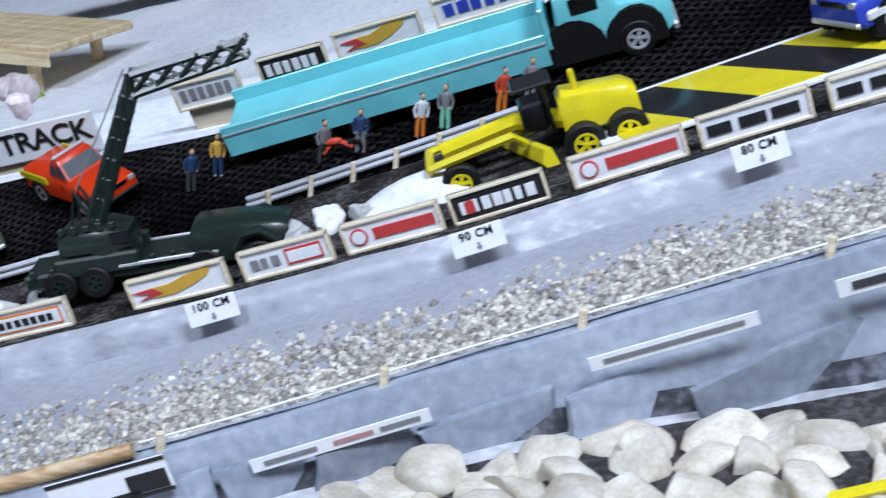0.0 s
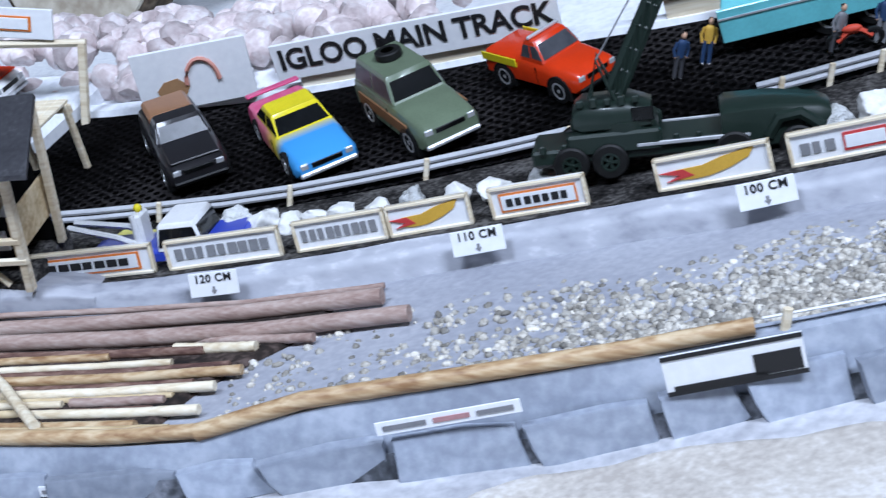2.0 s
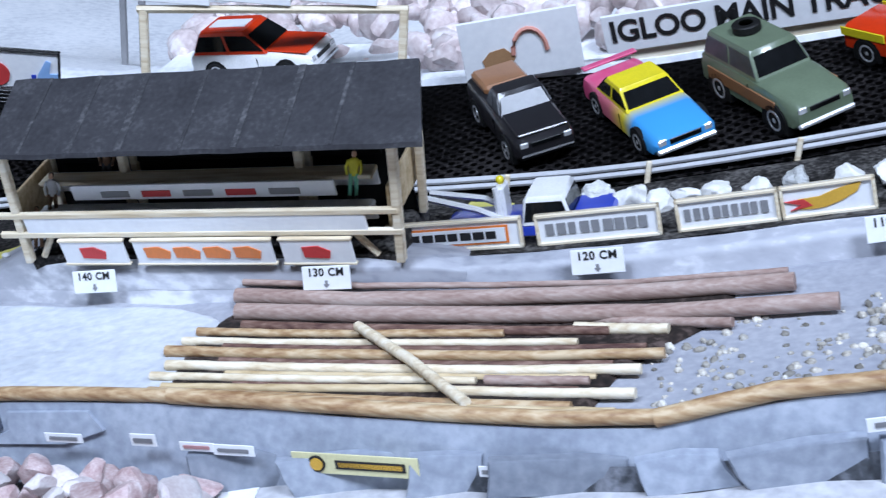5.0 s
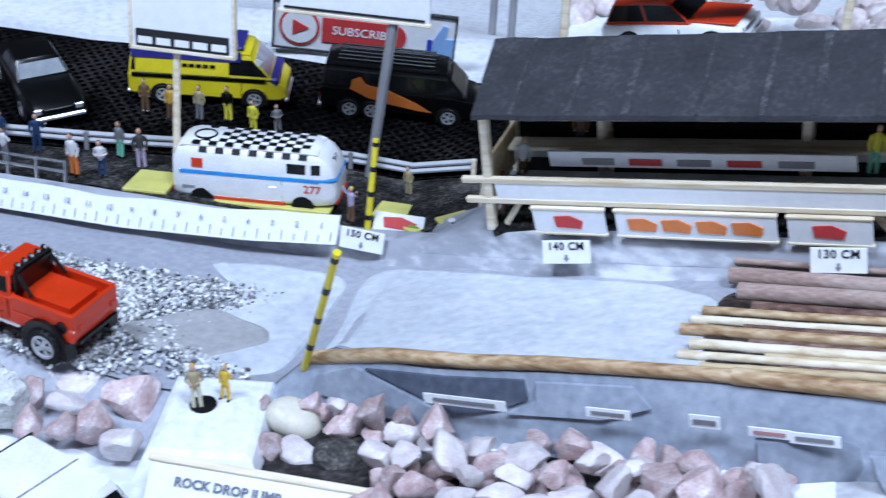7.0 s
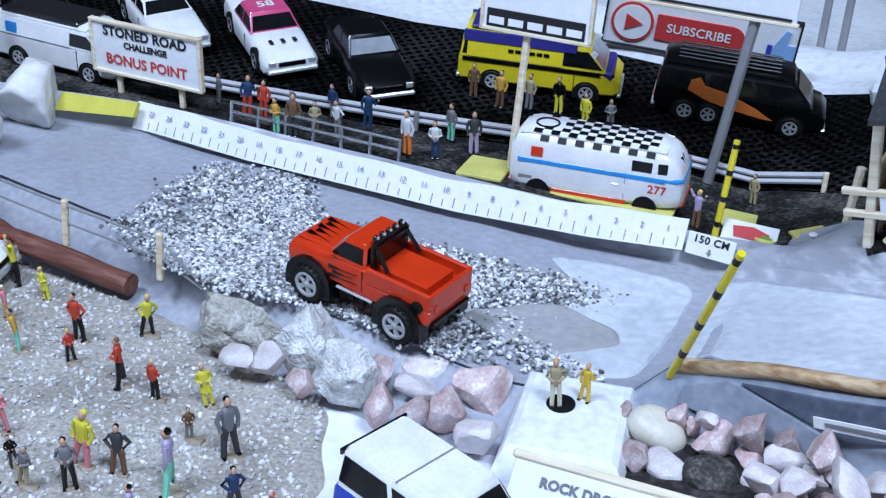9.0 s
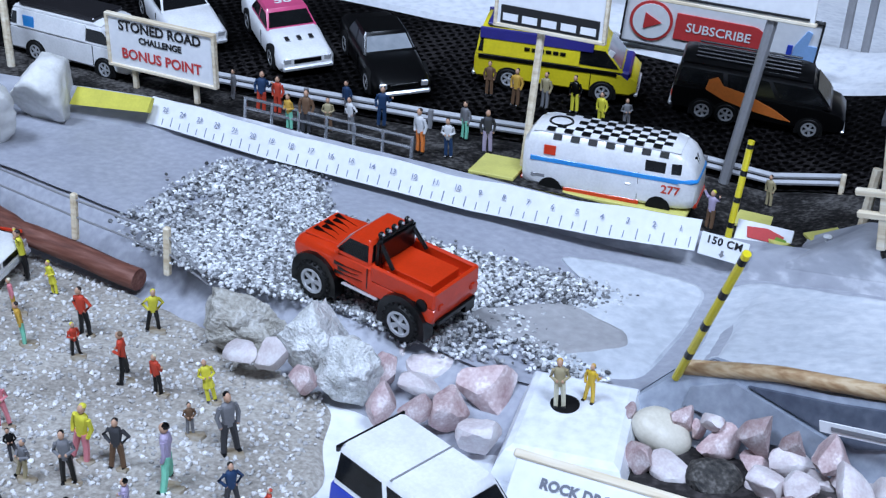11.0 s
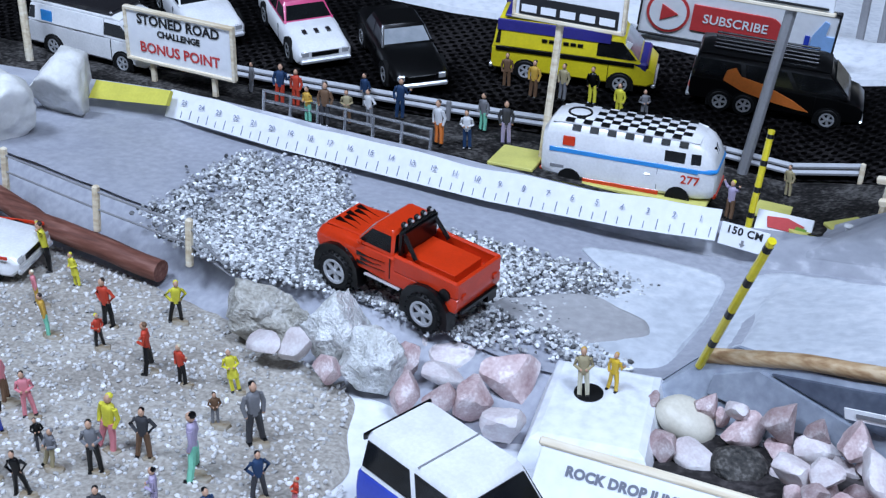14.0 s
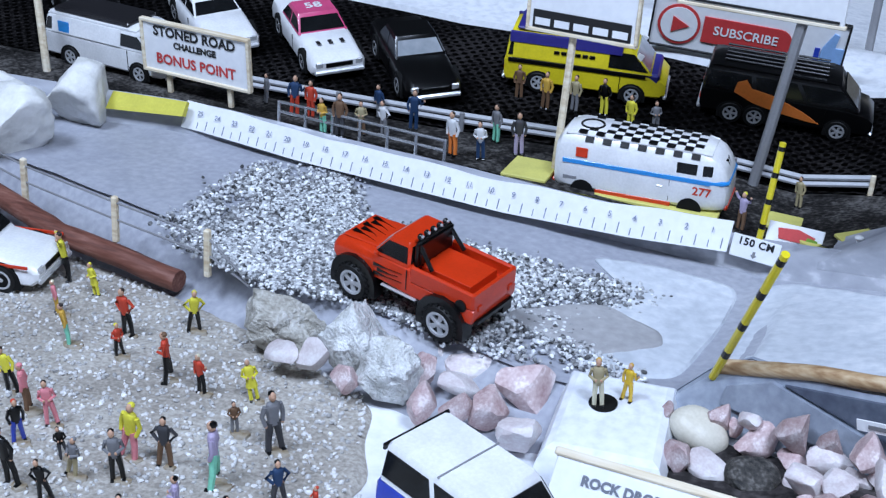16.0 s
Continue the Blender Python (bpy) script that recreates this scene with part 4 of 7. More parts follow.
def camper_bus(at):
    car = thing("camper_bus", at, "white toy van with blue stripe and black-and-white chequered roof", "toy van")
    shell = Shape()
    rings = []
    for x, w, top, low in ((-36.6, 0.78, 21, 7), (-36.0, 0.90, 24, 5), (-34, 0.97, 26.6, 4.2), (-29, 1, 27.9, 4), (24, 1, 27.9, 4), (28, 0.99, 27.3, 4), (31.5, 0.95, 25.6, 4.2), (34.2, 0.88, 22.5, 4.4), (36, 0.80, 18.5, 4.8), (36.8, 0.68, 15, 6)):
        k = (top - 4) / 23.9
        half = [(12.2, low), (13.2, low + 1.6), (13.4, 9), (13.3, 4 + 12.5 * k), (12.9, 4 + 15.5 * k), (12.1, 4 + 19.5 * k), (11.2, 4 + 21.8 * k), (9.6, 4 + 23.2 * k), (5, 4 + 23.8 * k)]
        half = [(y * w / 1000, max(z, low) / 1000) for y, z in half]
        rings.append([(x / 1000, y, z) for y, z in half] + [(x / 1000, -y, z) for y, z in half[::-1]])
    part("body", shell.loft(rings), WHITE, car, smooth=28)
    for side in (-1, 1):
        trim(car, "blue_stripe", -1.5, side * 13.25, 16.6, 62, 0.5, 2.0, SKYBLUE, 0.0001)
        trim(car, "side_window", 19.5, side * 12.45, 21.3, 8.5, 0.5, 4.6, GLASS, 0.0002, rot=(side * 9, 0, 0))
        trim(car, "side_window", 28, side * 12.15, 21.3, 4, 0.5, 4.6, GLASS, 0.0002, rot=(side * 9, 0, -side * 8))
        trim(car, "red_sill", -2, side * 12.9, 4.4, 32, 0.7, 2.2, RED, 0.0003)
        trim(car, "red_shield", -24.5, side * 12.95, 21, 5, 0.4, 4, RED, 0.0001, rot=(side * 9, 0, 0))
        trim(car, "door_handle", 9, side * 13.25, 12, 2.4, 0.6, 0.8, CHROME, 0.0002)
        trim(car, "door_line", 13, side * 13.2, 12, 0.3, 0.3, 12, GREYPAINT, 0)
        trim(car, "vent", -29, side * 13.2, 9, 6, 0.4, 1.6, GREYPAINT, 0.0001)
    part("front_stripe", hull([(29.5, 15.6, 17.6, 13.0, 12.9), (34.4, 15.6, 17.4, 12.0, 11.7), (36.3, 15.6, 16.8, 10.4, 10.2), (36.9, 15.7, 16.4, 9.4, 9.2)], 0.0003), SKYBLUE, car)
    for side in (-1, 1):
        trim(car, "windshield", 33.6, side * 4.6, 21.3, 0.6, 8.0, 4.4, GLASS, 0.0003, rot=(0, -20, side * 14))
    lamps(car, 36, 6.5, 11, CHROME, None, (1.2, 3.2, 3.2))
    trim(car, "front_bumper", 36.2, 0, 5, 2, 20, 2.2, RED, 0.0006)
    trim(car, "rear_bumper", -36.4, 0, 5, 2, 21, 2.2, RED, 0.0006)
    roof = hull([(-32.5, 26.2, 27.2, 9.4, 8.2), (-29, 26.6, 28.5, 9.8, 9.0), (24, 26.6, 28.5, 9.8, 9.0), (28.5, 26.2, 27.2, 9.2, 8)], 0.0008)
    roofob = part("roof", roof, WHITE, car)
    for i in range(14):
        for j in range(6):
            if (i + j) % 2 == 0 and not (i < 3 and 1 < j < 5):
                part("roof_check", Shape().box(-0.0255 + i * 0.0037, -0.0080 + j * 0.0032, 0.0285, 0.0036, 0.0031, 0.0004), BLACK, roofob, smooth=0)
    for i in range(7):
        for side in (-1, 1):
            part("roof_check", Shape().box(0, 0, 0, 0.0036, 0.0004, 0.0024), BLACK, roofob, at=pose(-0.022 + i * 0.0074, side * 0.01085, 0.0264, side * 38, 0, 0), smooth=0)
    ring = Shape()
    ring.tube([(-0.0235 + 0.0048 * math.cos(a * math.pi / 8), 0.0045 * math.sin(a * math.pi / 8), 0.0286) for a in range(17)], 0.0005, 6)
    part("roof_ring", ring, BLACK, roofob)
    write("race_number", "277", 0.0052, RED, car, pose(0.0265, -0.01345, 0.0122) @ UP_FRONT, 1.0, 0.0001)
    arches(car, (-0.0235, 0.022), 0.0131, 0.0042, HOLE)
    put_wheels(car, (-0.0235, 0.022), 0.0116, 0.0046, 0.0036, 0.66, GREYMETAL)
    return car


camper_bus(pose(-0.0565, 0.0310, shelf_z(-0.05) + 0.0002, 7, 0, 0) @ pose(0, 0, 0, 0, 0, 6))


def box_van(at, low, high, name, label, length=76, height=30, stripe=None, glass=None, six=False, windshield=None):
    """A slab-sided van with a short sloping nose."""
    car = thing(name, at, label, "toy van")
    h = length / 2
    part("body", hull([(-h, 6, 16, 12, 12), (-h + 1.5, 4.5, 17, 13, 13), (h - 12, 4.5, 17, 13.2, 13), (h - 3, 4.8, 15, 12.8, 12), (h, 6, 12.5, 11.6, 11)]), low, car)
    cabin((-h + 0.5, h - 7), (-h + 2, h - 17), 16.5, height - 2, 13, 11.2, car, high, glass or GLASS, 3, None, "upper_body", windshield)
    part("roof", hull([(-h + 2.5, height - 2.4, height - 1, 11, 10), (-h + 6, height - 2.4, height, 11, 9.6), (h - 22, height - 2.4, height, 11, 9.6), (h - 17.5, height - 2.4, height - 1.2, 10.6, 9.6)], 0.0006), high, car)
    for side in (-1, 1):
        if stripe:
            trim(car, "side_stripe", -4, side * 13.2, 15.6, length - 12, 0.5, 2.2, stripe, 0.0001)
        trim(car, "door_line", h - 22, side * 13.2, 11, 0.3, 0.4, 10, BLACK, 0)
    lamps(car, h - 0.4, 8.5, 9.5, CHROME, -h)
    trim(car, "front_bumper", h, 0, 5.4, 2, 24, 2.2, CHROME, 0.0006)
    trim(car, "grille", h - 0.3, 0, 9.5, 0.8, 11, 3, BLACK)
    trim(car, "rear_bumper", -h, 0, 5.4, 2, 24, 2.2, CHROME, 0.0006)
    xs = (-h * 0.62, -h * 0.34, h * 0.62) if six else (-h * 0.56, h * 0.6)
    xs = tuple(x / 1000 for x in xs)
    arches(car, xs, 0.0131, 0.0055)
    put_wheels(car, xs, 0.0118, 0.0054, 0.004, 0.62)
    return car


yv = box_van(parked(-0.1165, 0.1150, 14), YELLOW, YELLOW, "panel_van", "yellow toy panel van with blue roof and stripe on the road", 78, 30, BLACK, None, False, BRIGHTGLASS)
for side in (-1, 1):
    trim(yv, "side_panel", -12, side * 12.35, 21.6, 46, 0.9, 9.4, YELLOW, 0.0002, rot=(side * 9, 0, 0))
    trim(yv, "roof_edge", -10, side * 11.75, 27.2, 54, 1.3, 5.6, NAVY, 0.0004, rot=(side * 9, 0, 0))
    trim(yv, "nose_stripe", 24, side * 11.4, 22, 3, 1.0, 9, WHITE, 0.0002, rot=(side * 9, 25, 0))
trim(yv, "roof_panel", -8, 0, 31.2, 52, 20.5, 1.4, NAVY, 0.0005, "dark blue roof panel")
trim(yv, "blue_nose", 28, 0, 14.5, 15, 25, 5, NAVY, 0.001)
for k in range(6):
    trim(yv, "lettering_bar", -14 + k * 3.4, -13.0, 22.0, 2.6, 0.6, 1.7, BLACK, 0.0001)
bv = box_van(parked(-0.0240, 0.1400, 11), BLACK, BLACK, "motor_home", "glossy black toy van with orange flame decal on its side", 80, 29, None, None, True)
part("flame_decal", Shape().prism([(-0.024, 0.0215), (-0.020, 0.0235), (-0.017, 0.0195), (-0.006, 0.0175), (0.008, 0.0120), (0.016, 0.0075), (0.010, 0.0078), (-0.004, 0.0098), (-0.016, 0.0125), (-0.025, 0.0165)], -0.01355, -0.0131), ORANGE, bv)
for k in range(5):
    trim(bv, "roof_rib", -8, -8 + 4 * k, 30.2, 48, 1.0, 1.0, GREYMETAL, 0.0003)
wv = box_van(pose(-0.3290, 0.0270, shelf_z(-0.32) + 0.0012, 6, 0, 0) @ pose(0, 0, 0, 0, 0, -3), WHITE, WHITE, "delivery_van", "white toy delivery van with dark roof beside the boulders", 76, 27)
for side in (-1, 1):
    trim(wv, "side_panel", -10, side * 12.35, 21, 44, 0.9, 8.6, WHITE, 0.0002, rot=(side * 9, 0, 0))
trim(wv, "roof_load", -8, 0, 27.5, 48, 21, 2.5, GREYMETAL, 0.0008)
trim(wv, "blue_sticker", -24, -13.1, 20, 7, 0.5, 6, SKYBLUE, 0.0001)


def saloon(at, name, label, body, roof, length=74, cab=(-20, 12), top=(-15, 3), deck=15, height=22, hoodmat=None, glass=None, wide=14.5, wheel_r=0.0062, chrome=True, lift=0.0, cat="toy car", windshield=None):
    """A low car with bonnet, cabin and boot."""
    car = thing(name, at, label, cat)
    h = length / 2
    b = lift
    part("body", hull([(-h, 6 + b, deck - 2 + b, wide - 2.5, wide - 3), (-h + 2, 4 + b, deck + b, wide - 0.8, wide - 1.8), (-h * 0.5, 3.8 + b, deck + 0.4 + b, wide, wide - 1.4), (h * 0.4, 3.8 + b, deck + b, wide, wide - 1.5),
                       (h - 3, 4 + b, deck - 2 + b, wide - 0.8, wide - 2.4), (h, 6 + b, deck - 4 + b, wide - 2.4, wide - 3.6)]), body, car)
    cabin(cab, top, deck - 0.4 + b, height + b, wide - 1.8, wide - 4.2, car, roof, glass or GLASS, 2, windshield=windshield)
    if hoodmat:
        trim(car, "hood", h * 0.62, 0, deck - 0.3 + b, h * 0.62, wide * 1.6, 1.0, hoodmat, 0.0005, rot=(0, 4, 0))
    c = CHROME if chrome else BLACK
    trim(car, "front_bumper", h, 0, 6 + b, 2, wide * 1.75, 2.4, c, 0.0007)
    trim(car, "rear_bumper", -h, 0, 6 + b, 2, wide * 1.75, 2.4, c, 0.0007)
    trim(car, "grille", h - 0.3, 0, deck - 5.5 + b, 1.0, wide * 0.95, 2.6, BLACK, 0.0003)
    lamps(car, h - 0.4, wide * 0.68, deck - 5.2 + b, None, -h)
    for side in (-1, 1):
        trim(car, "door_line", cab[1] - 6, side * (wide - 0.02), deck * 0.6 + b, 0.3, 0.4, deck * 0.55, BLACK, 0)
    xs = (-h * 0.56 / 1000, h * 0.6 / 1000)
    arches(car, xs, (wide - 0.1) / 1000, wheel_r)
    put_wheels(car, xs, (wide - 1.9) / 1000, wheel_r, 0.0046, 0.6)
    return car


wc = saloon(parked(-0.2520, 0.0865, -43), "racing_car", "white toy racing saloon with red roof, parked on the road", WHITE, PINKPAINT, 78, (-20, 12), (-14, 3))
write("roof_number", "58", 0.009, WHITE, wc, pose(-0.0055, 0, 0.0222, 0, 0, 90), 1.0, 0.0002)
for k in range(3):
    trim(wc, "hood_lettering", 24, -6 + 6 * k, 15, 4, 2.0, 0.4, GREYMETAL, 0.0001)
saloon(parked(-0.1960, 0.0860, -47), "muscle_car", "black toy saloon with windshield reflection painted pale, parked on the road", BLACK, BLACK, 74, glass=CLEAR, windshield=BRIGHTGLASS)
saloon(parked(-0.3110, 0.0790, -38), "coupe", "white toy coupe with yellow trim behind the sign", WHITE, WHITE, 74, height=21)
saloon(parked(-0.3820, 0.0660, -38), "dark_saloon", "black toy saloon at the far end of the road", BLACK, BLACK, 74)
bc = saloon(parked(0.3040, 0.0670, -67) @ Matrix.Diagonal((1, 0.97, 0.96, 1)), "sports_coupe", "blue, yellow and pink toy coupe on the dark road", RAINBOW, YELLOW, 76, (-22, 12), (-14, 2), wide=15.5, hoodmat=None)
trim(bc, "spoiler", -36, 0, 18.5, 4, 27, 1.2, PINKPAINT, 0.0004)
dt = saloon(parked(0.2495, 0.0750, -68) @ Matrix.Diagonal((1, 0.97, 0.88, 1)), "pickup", "dark grey and brown toy pickup on the dark road", GREYMETAL, GREYMETAL, 72, (-6, 14), (-3, 7), 17, 26, GREYMETAL, CLEAR, 14.5, 0.0072, False, 3.0, "toy truck")
trim(dt, "bed_load", -22, 0, 22, 22, 22, 5, BROWNPAINT, 0.0015)
gs = saloon(parked(0.3555, 0.0590, -64) @ Matrix.Diagonal((1, 0.97, 0.93, 1)), "off_roader", "olive green toy off-roader with brown sides and chrome bumper", OLIVE, OLIVE, 74, (-34, 10), (-31, 3), 18, 29, None, CLEAR, 15, 0.0078, True, 3.0, "toy truck", GLASS)
for side in (-1, 1):
    trim(gs, "side_panel", -2, side * 15.0, 14, 52, 0.8, 6, BROWNPAINT, 0.0002)
part("roof_tyre", wheel(0.0062, 0.004, 0.5)[0], None, gs, at=pose(-0.016, 0, 0.034, 90, 0, 20))
rp = saloon(parked(0.4130, 0.0690, -52) @ Matrix.Diagonal((0.86, 0.9, 0.84, 1)), "pickup", "red and yellow toy pickup with roof lights on the road", RED, RED, 74, (-6, 13), (-3, 6), 17, 27, None, CLEAR, 14, 0.0075, False, 3.0, "toy truck")
for side in (-1, 1):
    trim(rp, "yellow_panel", -22, side * 14.0, 17.5, 28, 0.8, 4.5, YELLOW, 0.0002)
trim(rp, "light_bar", 1, 0, 31, 2, 20, 2, CHROME, 0.0006)
rw = saloon(parked(0.1120, 0.1680, -17, 0.0090), "rally_car", "white and red toy rally hatchback on a rear platform", WHITE, RED, 74, (-34, 12), (-28, 0), 16, 27, RED, GLASS)
trim(rw, "roof_stripe", -14, 0, 27.3, 22, 9, 0.6, WHITE, 0.0002)
part("rear_platform", Shape().box(0, 0, 0, 0.15, 0.07, 0.016, 0.003), SNOWY, at=parked(0.1120, 0.1680, -17, 0.0005))
tagged(bpy.data.objects["rear_platform"], "white plaster platform under the rally car", "platform")
am = saloon(pose(-0.2680, -0.1420, low_z(-0.26) + 0.0025, 5, 0, 0) @ pose(0, 0, 0, 0, 0, 14), "estate_car", "white toy estate car with red stripe on the sand", WHITE, WHITE, 72, (-34, 14), (-30, 4), 15, 26, None, GLASS)
for side in (-1, 1):
    trim(am, "red_stripe", 0, side * 14.4, 12.5, 66, 0.6, 1.2, RED, 0.0001)
trim(am, "roof_lights", -8, 0, 27, 4, 16, 2.4, RED, 0.0008)
br = saloon(pose(-0.0110, -0.2150, low_z(-0.03) + 0.001, 6, 0, 0) @ pose(0, 0, 0, 0, 0, -21), "off_roader", "white and blue toy off-roader with roof panel lines, near the sign", BLUE, WHITE, 72, (-34, 10), (-33, 2), 19, 30, None, GLASS, 15, 0.0078, True, 4.0, "toy truck")
trim(br, "hood", 24, 0, 23.2, 22, 26, 1.4, WHITE, 0.0006)
trim(br, "roof_line", -13, 0, 34.1, 0.5, 22, 0.3, GREYPAINT, 0)
trim(br, "rear_bar", -33.4, 0, 32.6, 1.2, 24, 2.4, BLACK, 0.0006)
rb = Shape().tube([(0.034, -0.012, 0.018), (0.037, -0.012, 0.03), (0.037, 0.012, 0.03), (0.034, 0.012, 0.018)], 0.0016, 8)
part("bull_bar", rb, ORANGE, br)


def tow_truck(at):
    car = thing("tow_truck", at, "white and blue toy tow truck standing behind the boards", "toy truck")
    part("body", hull([(-34, 5, 13, 11, 11), (-30, 4, 14, 12, 12), (10, 4, 14, 12, 12), (30, 4, 15, 12, 11), (35, 6, 12, 10, 9)]), BLUE, car)
    cabin((-2, 18), (0, 15), 13.5, 24.5, 12, 11, car, WHITE, GLASS)
    trim(car, "hood", 25, 0, 15, 16, 20, 3, BLUE, 0.001)
    for side in (-1, 1):
        part("crane_arm", Shape().tube([(-0.010, side * 0.006, 0.014), (-0.020, side * 0.006, 0.019), (-0.041, side * 0.003, 0.024)], 0.0013, 6), WHITE, car)
        part("crane_strut", Shape().tube([(-0.012, side * 0.005, 0.014), (-0.012, side * 0.005, 0.027)], 0.0012, 6), WHITE, car)
    trim(car, "crane_mast", -11, 0, 20, 4, 10, 14, WHITE, 0.001)
    part("beacon", Shape().ball((-0.011, 0, 0.0285), 0.0018), YELLOW, car)
    trim(car, "front_bumper", 35, 0, 5, 2, 22, 2.4, YELLOW, 0.0006)
    arches(car, (-0.02, 0.022), 0.0119, 0.0056)
    put_wheels(car, (-0.02, 0.022), 0.0105, 0.0055, 0.004, 0.6)
    return car


tow_truck(lie(0.262, -0.010, shelf_z(0.262) - 0.009, -8))


def crane_truck(at):
    car = thing("crane_truck", at, "dark green plastic toy crane truck with raised lattice boom", "toy truck")
    part("chassis", Shape().box(0, 0, 0.009, 0.105, 0.022, 0.006, 0.001), ARMY, car)
    part("cab_body", hull([(16, 7, 20, 12, 11.5), (18, 6, 21, 12.5, 12), (34, 6, 21, 12.5, 11), (50, 6, 19, 11, 9), (54, 8, 17, 9, 8)]), ARMY, car)
    for side in (-1, 1):
        part("mudguard", Shape().tube([(0.032, side * 0.012, 0.010), (0.036, side * 0.0125, 0.0165), (0.043, side * 0.0125, 0.0175), (0.050, side * 0.012, 0.012)], 0.0022, 8), ARMY, car)
        trim(car, "side_bin", -22, side * 10.5, 13, 34, 4, 8, ARMY, 0.001)
        trim(car, "side_rail", 6, side * 12.2, 11.5, 40, 0.8, 1.6, SILVER, 0.0003)
    part("turntable", Shape().tube([(-0.018, 0, 0.012), (-0.018, 0, 0.020)], 0.012, 20), ARMY, car)
    house = hull([(-36, 18, 25, 10, 9), (-33, 17, 27, 11, 10), (-16, 17, 27, 11, 10), (-8, 17, 24, 10, 9)])
    part("crane_house", house, ARMY, car)
    trim(car, "house_window", -11, -10.6, 22.5, 8, 0.8, 5, GLASS, 0.0003)
    for k in range(5):
        trim(car, "counterweight", -33 + 5 * k, -9.5, 28, 2.6, 2.4, 2.6 + k % 2, ARMY, 0.0004)
    for k in range(8):
        trim(car, "deck_rib", -48 + 8 * k, -11.4, 12.6, 2.2, 1.6, 3.4, ARMY, 0.0004)
    part("a_frame", Shape().tube([(-0.030, -0.006, 0.026), (-0.026, -0.004, 0.042), (-0.020, -0.006, 0.026)], 0.0010, 6), ARMY, car)
    part("a_frame", Shape().tube([(-0.030, 0.006, 0.026), (-0.026, 0.004, 0.042), (-0.020, 0.006, 0.026)], 0.0010, 6), ARMY, car)
    b = Shape()
    def lattice(a, c, w):
        a, c = Vector(a), Vector(c)
        for sy in (-w, w):
            for sz in (-w, w):
                b.tube([a + Vector((0, sy, sz)), c + Vector((0, sy * 0.7, sz * 0.7))], 0.0015, 5)
        n = max(4, int((c - a).length / 0.008))
        for k in range(n):
            p, q = a + (c - a) * k / n, a + (c - a) * (k + 1) / n
            for sy in (-w, w):
                b.tube([p + Vector((0, sy, -w)), q + Vector((0, sy, w))], 0.0011, 4)
                b.tube([p + Vector((0, sy, w)), q + Vector((0, sy, -w))], 0.0007, 4)
    lattice((-0.022, 0, 0.026), (0.006, 0, 0.079), 0.0050)
    lattice((0.006, 0, 0.079), (0.052, 0, 0.086), 0.0038)
    part("boom", b, ARMY, car)
    part("cable", Shape().tube([(-0.026, 0, 0.041), (0.004, 0, 0.085)], 0.0003, 4), GREYPAINT, car)
    put_wheels(car, (-0.038, -0.024, 0.02, 0.042), 0.0115, 0.0066, 0.005, 0.5, ARMY)
    return car


crane_truck(lie(0.452, -0.036, shelf_z(0.45) + 0.001, -8, 12))


def flatbed_truck(at):
    car = thing("flatbed_truck", at, "turquoise toy flatbed car transporter standing on the road", "toy truck")
    part("deck", Shape().box(-0.028, 0, 0.0155, 0.150, 0.036, 0.004, 0.0008), TEAL, car)
    for side in (-1, 1):
        part("deck_side", Shape().box(-0.028, side * 0.0185, 0.0160, 0.150, 0.0016, 0.0150, 0.0004), TEAL, car)
        part("side_skirt", Shape().box(-0.02, side * 0.0165, 0.009, 0.115, 0.0012, 0.007, 0.0004), BLACK, car)
        part("deck_rail", Shape().box(-0.028, side * 0.0194, 0.0195, 0.150, 0.0006, 0.0008), SILVER, car)
    part("headboard", Shape().box(0.048, 0, 0.024, 0.003, 0.034, 0.02, 0.0008), TEAL, car)
    part("cab", hull([(52, 8, 22, 15, 14), (54, 6, 36, 16, 14), (72, 6, 37, 16, 14), (80, 6, 26, 16, 14), (98, 6, 23, 14, 12), (102, 8, 20, 12, 11)]), TEAL, car)
    trim(car, "windshield", 77.2, 0, 30, 1.0, 24, 8, GLASS, 0.0004, rot=(0, -32, 0))
    for side in (-1, 1):
        trim(car, "side_window", 66, side * 15.2, 30, 12, 0.8, 7, GLASS, 0.0004, rot=(side * 6, 0, 0))
    trim(car, "front_bumper", 102, 0, 8, 2.4, 28, 4, CHROME, 0.0008)
    lamps(car, 101.5, 9, 15)
    arches(car, (0.085,), 0.0162, 0.0112)
    arches(car, (0.058,), 0.0162, 0.0120)
    put_wheels(car, (-0.06, -0.042, 0.085), 0.0142, 0.0085, 0.006, 0.55)
    return car


flatbed_truck(parked(0.5790, 0.0380, -9))


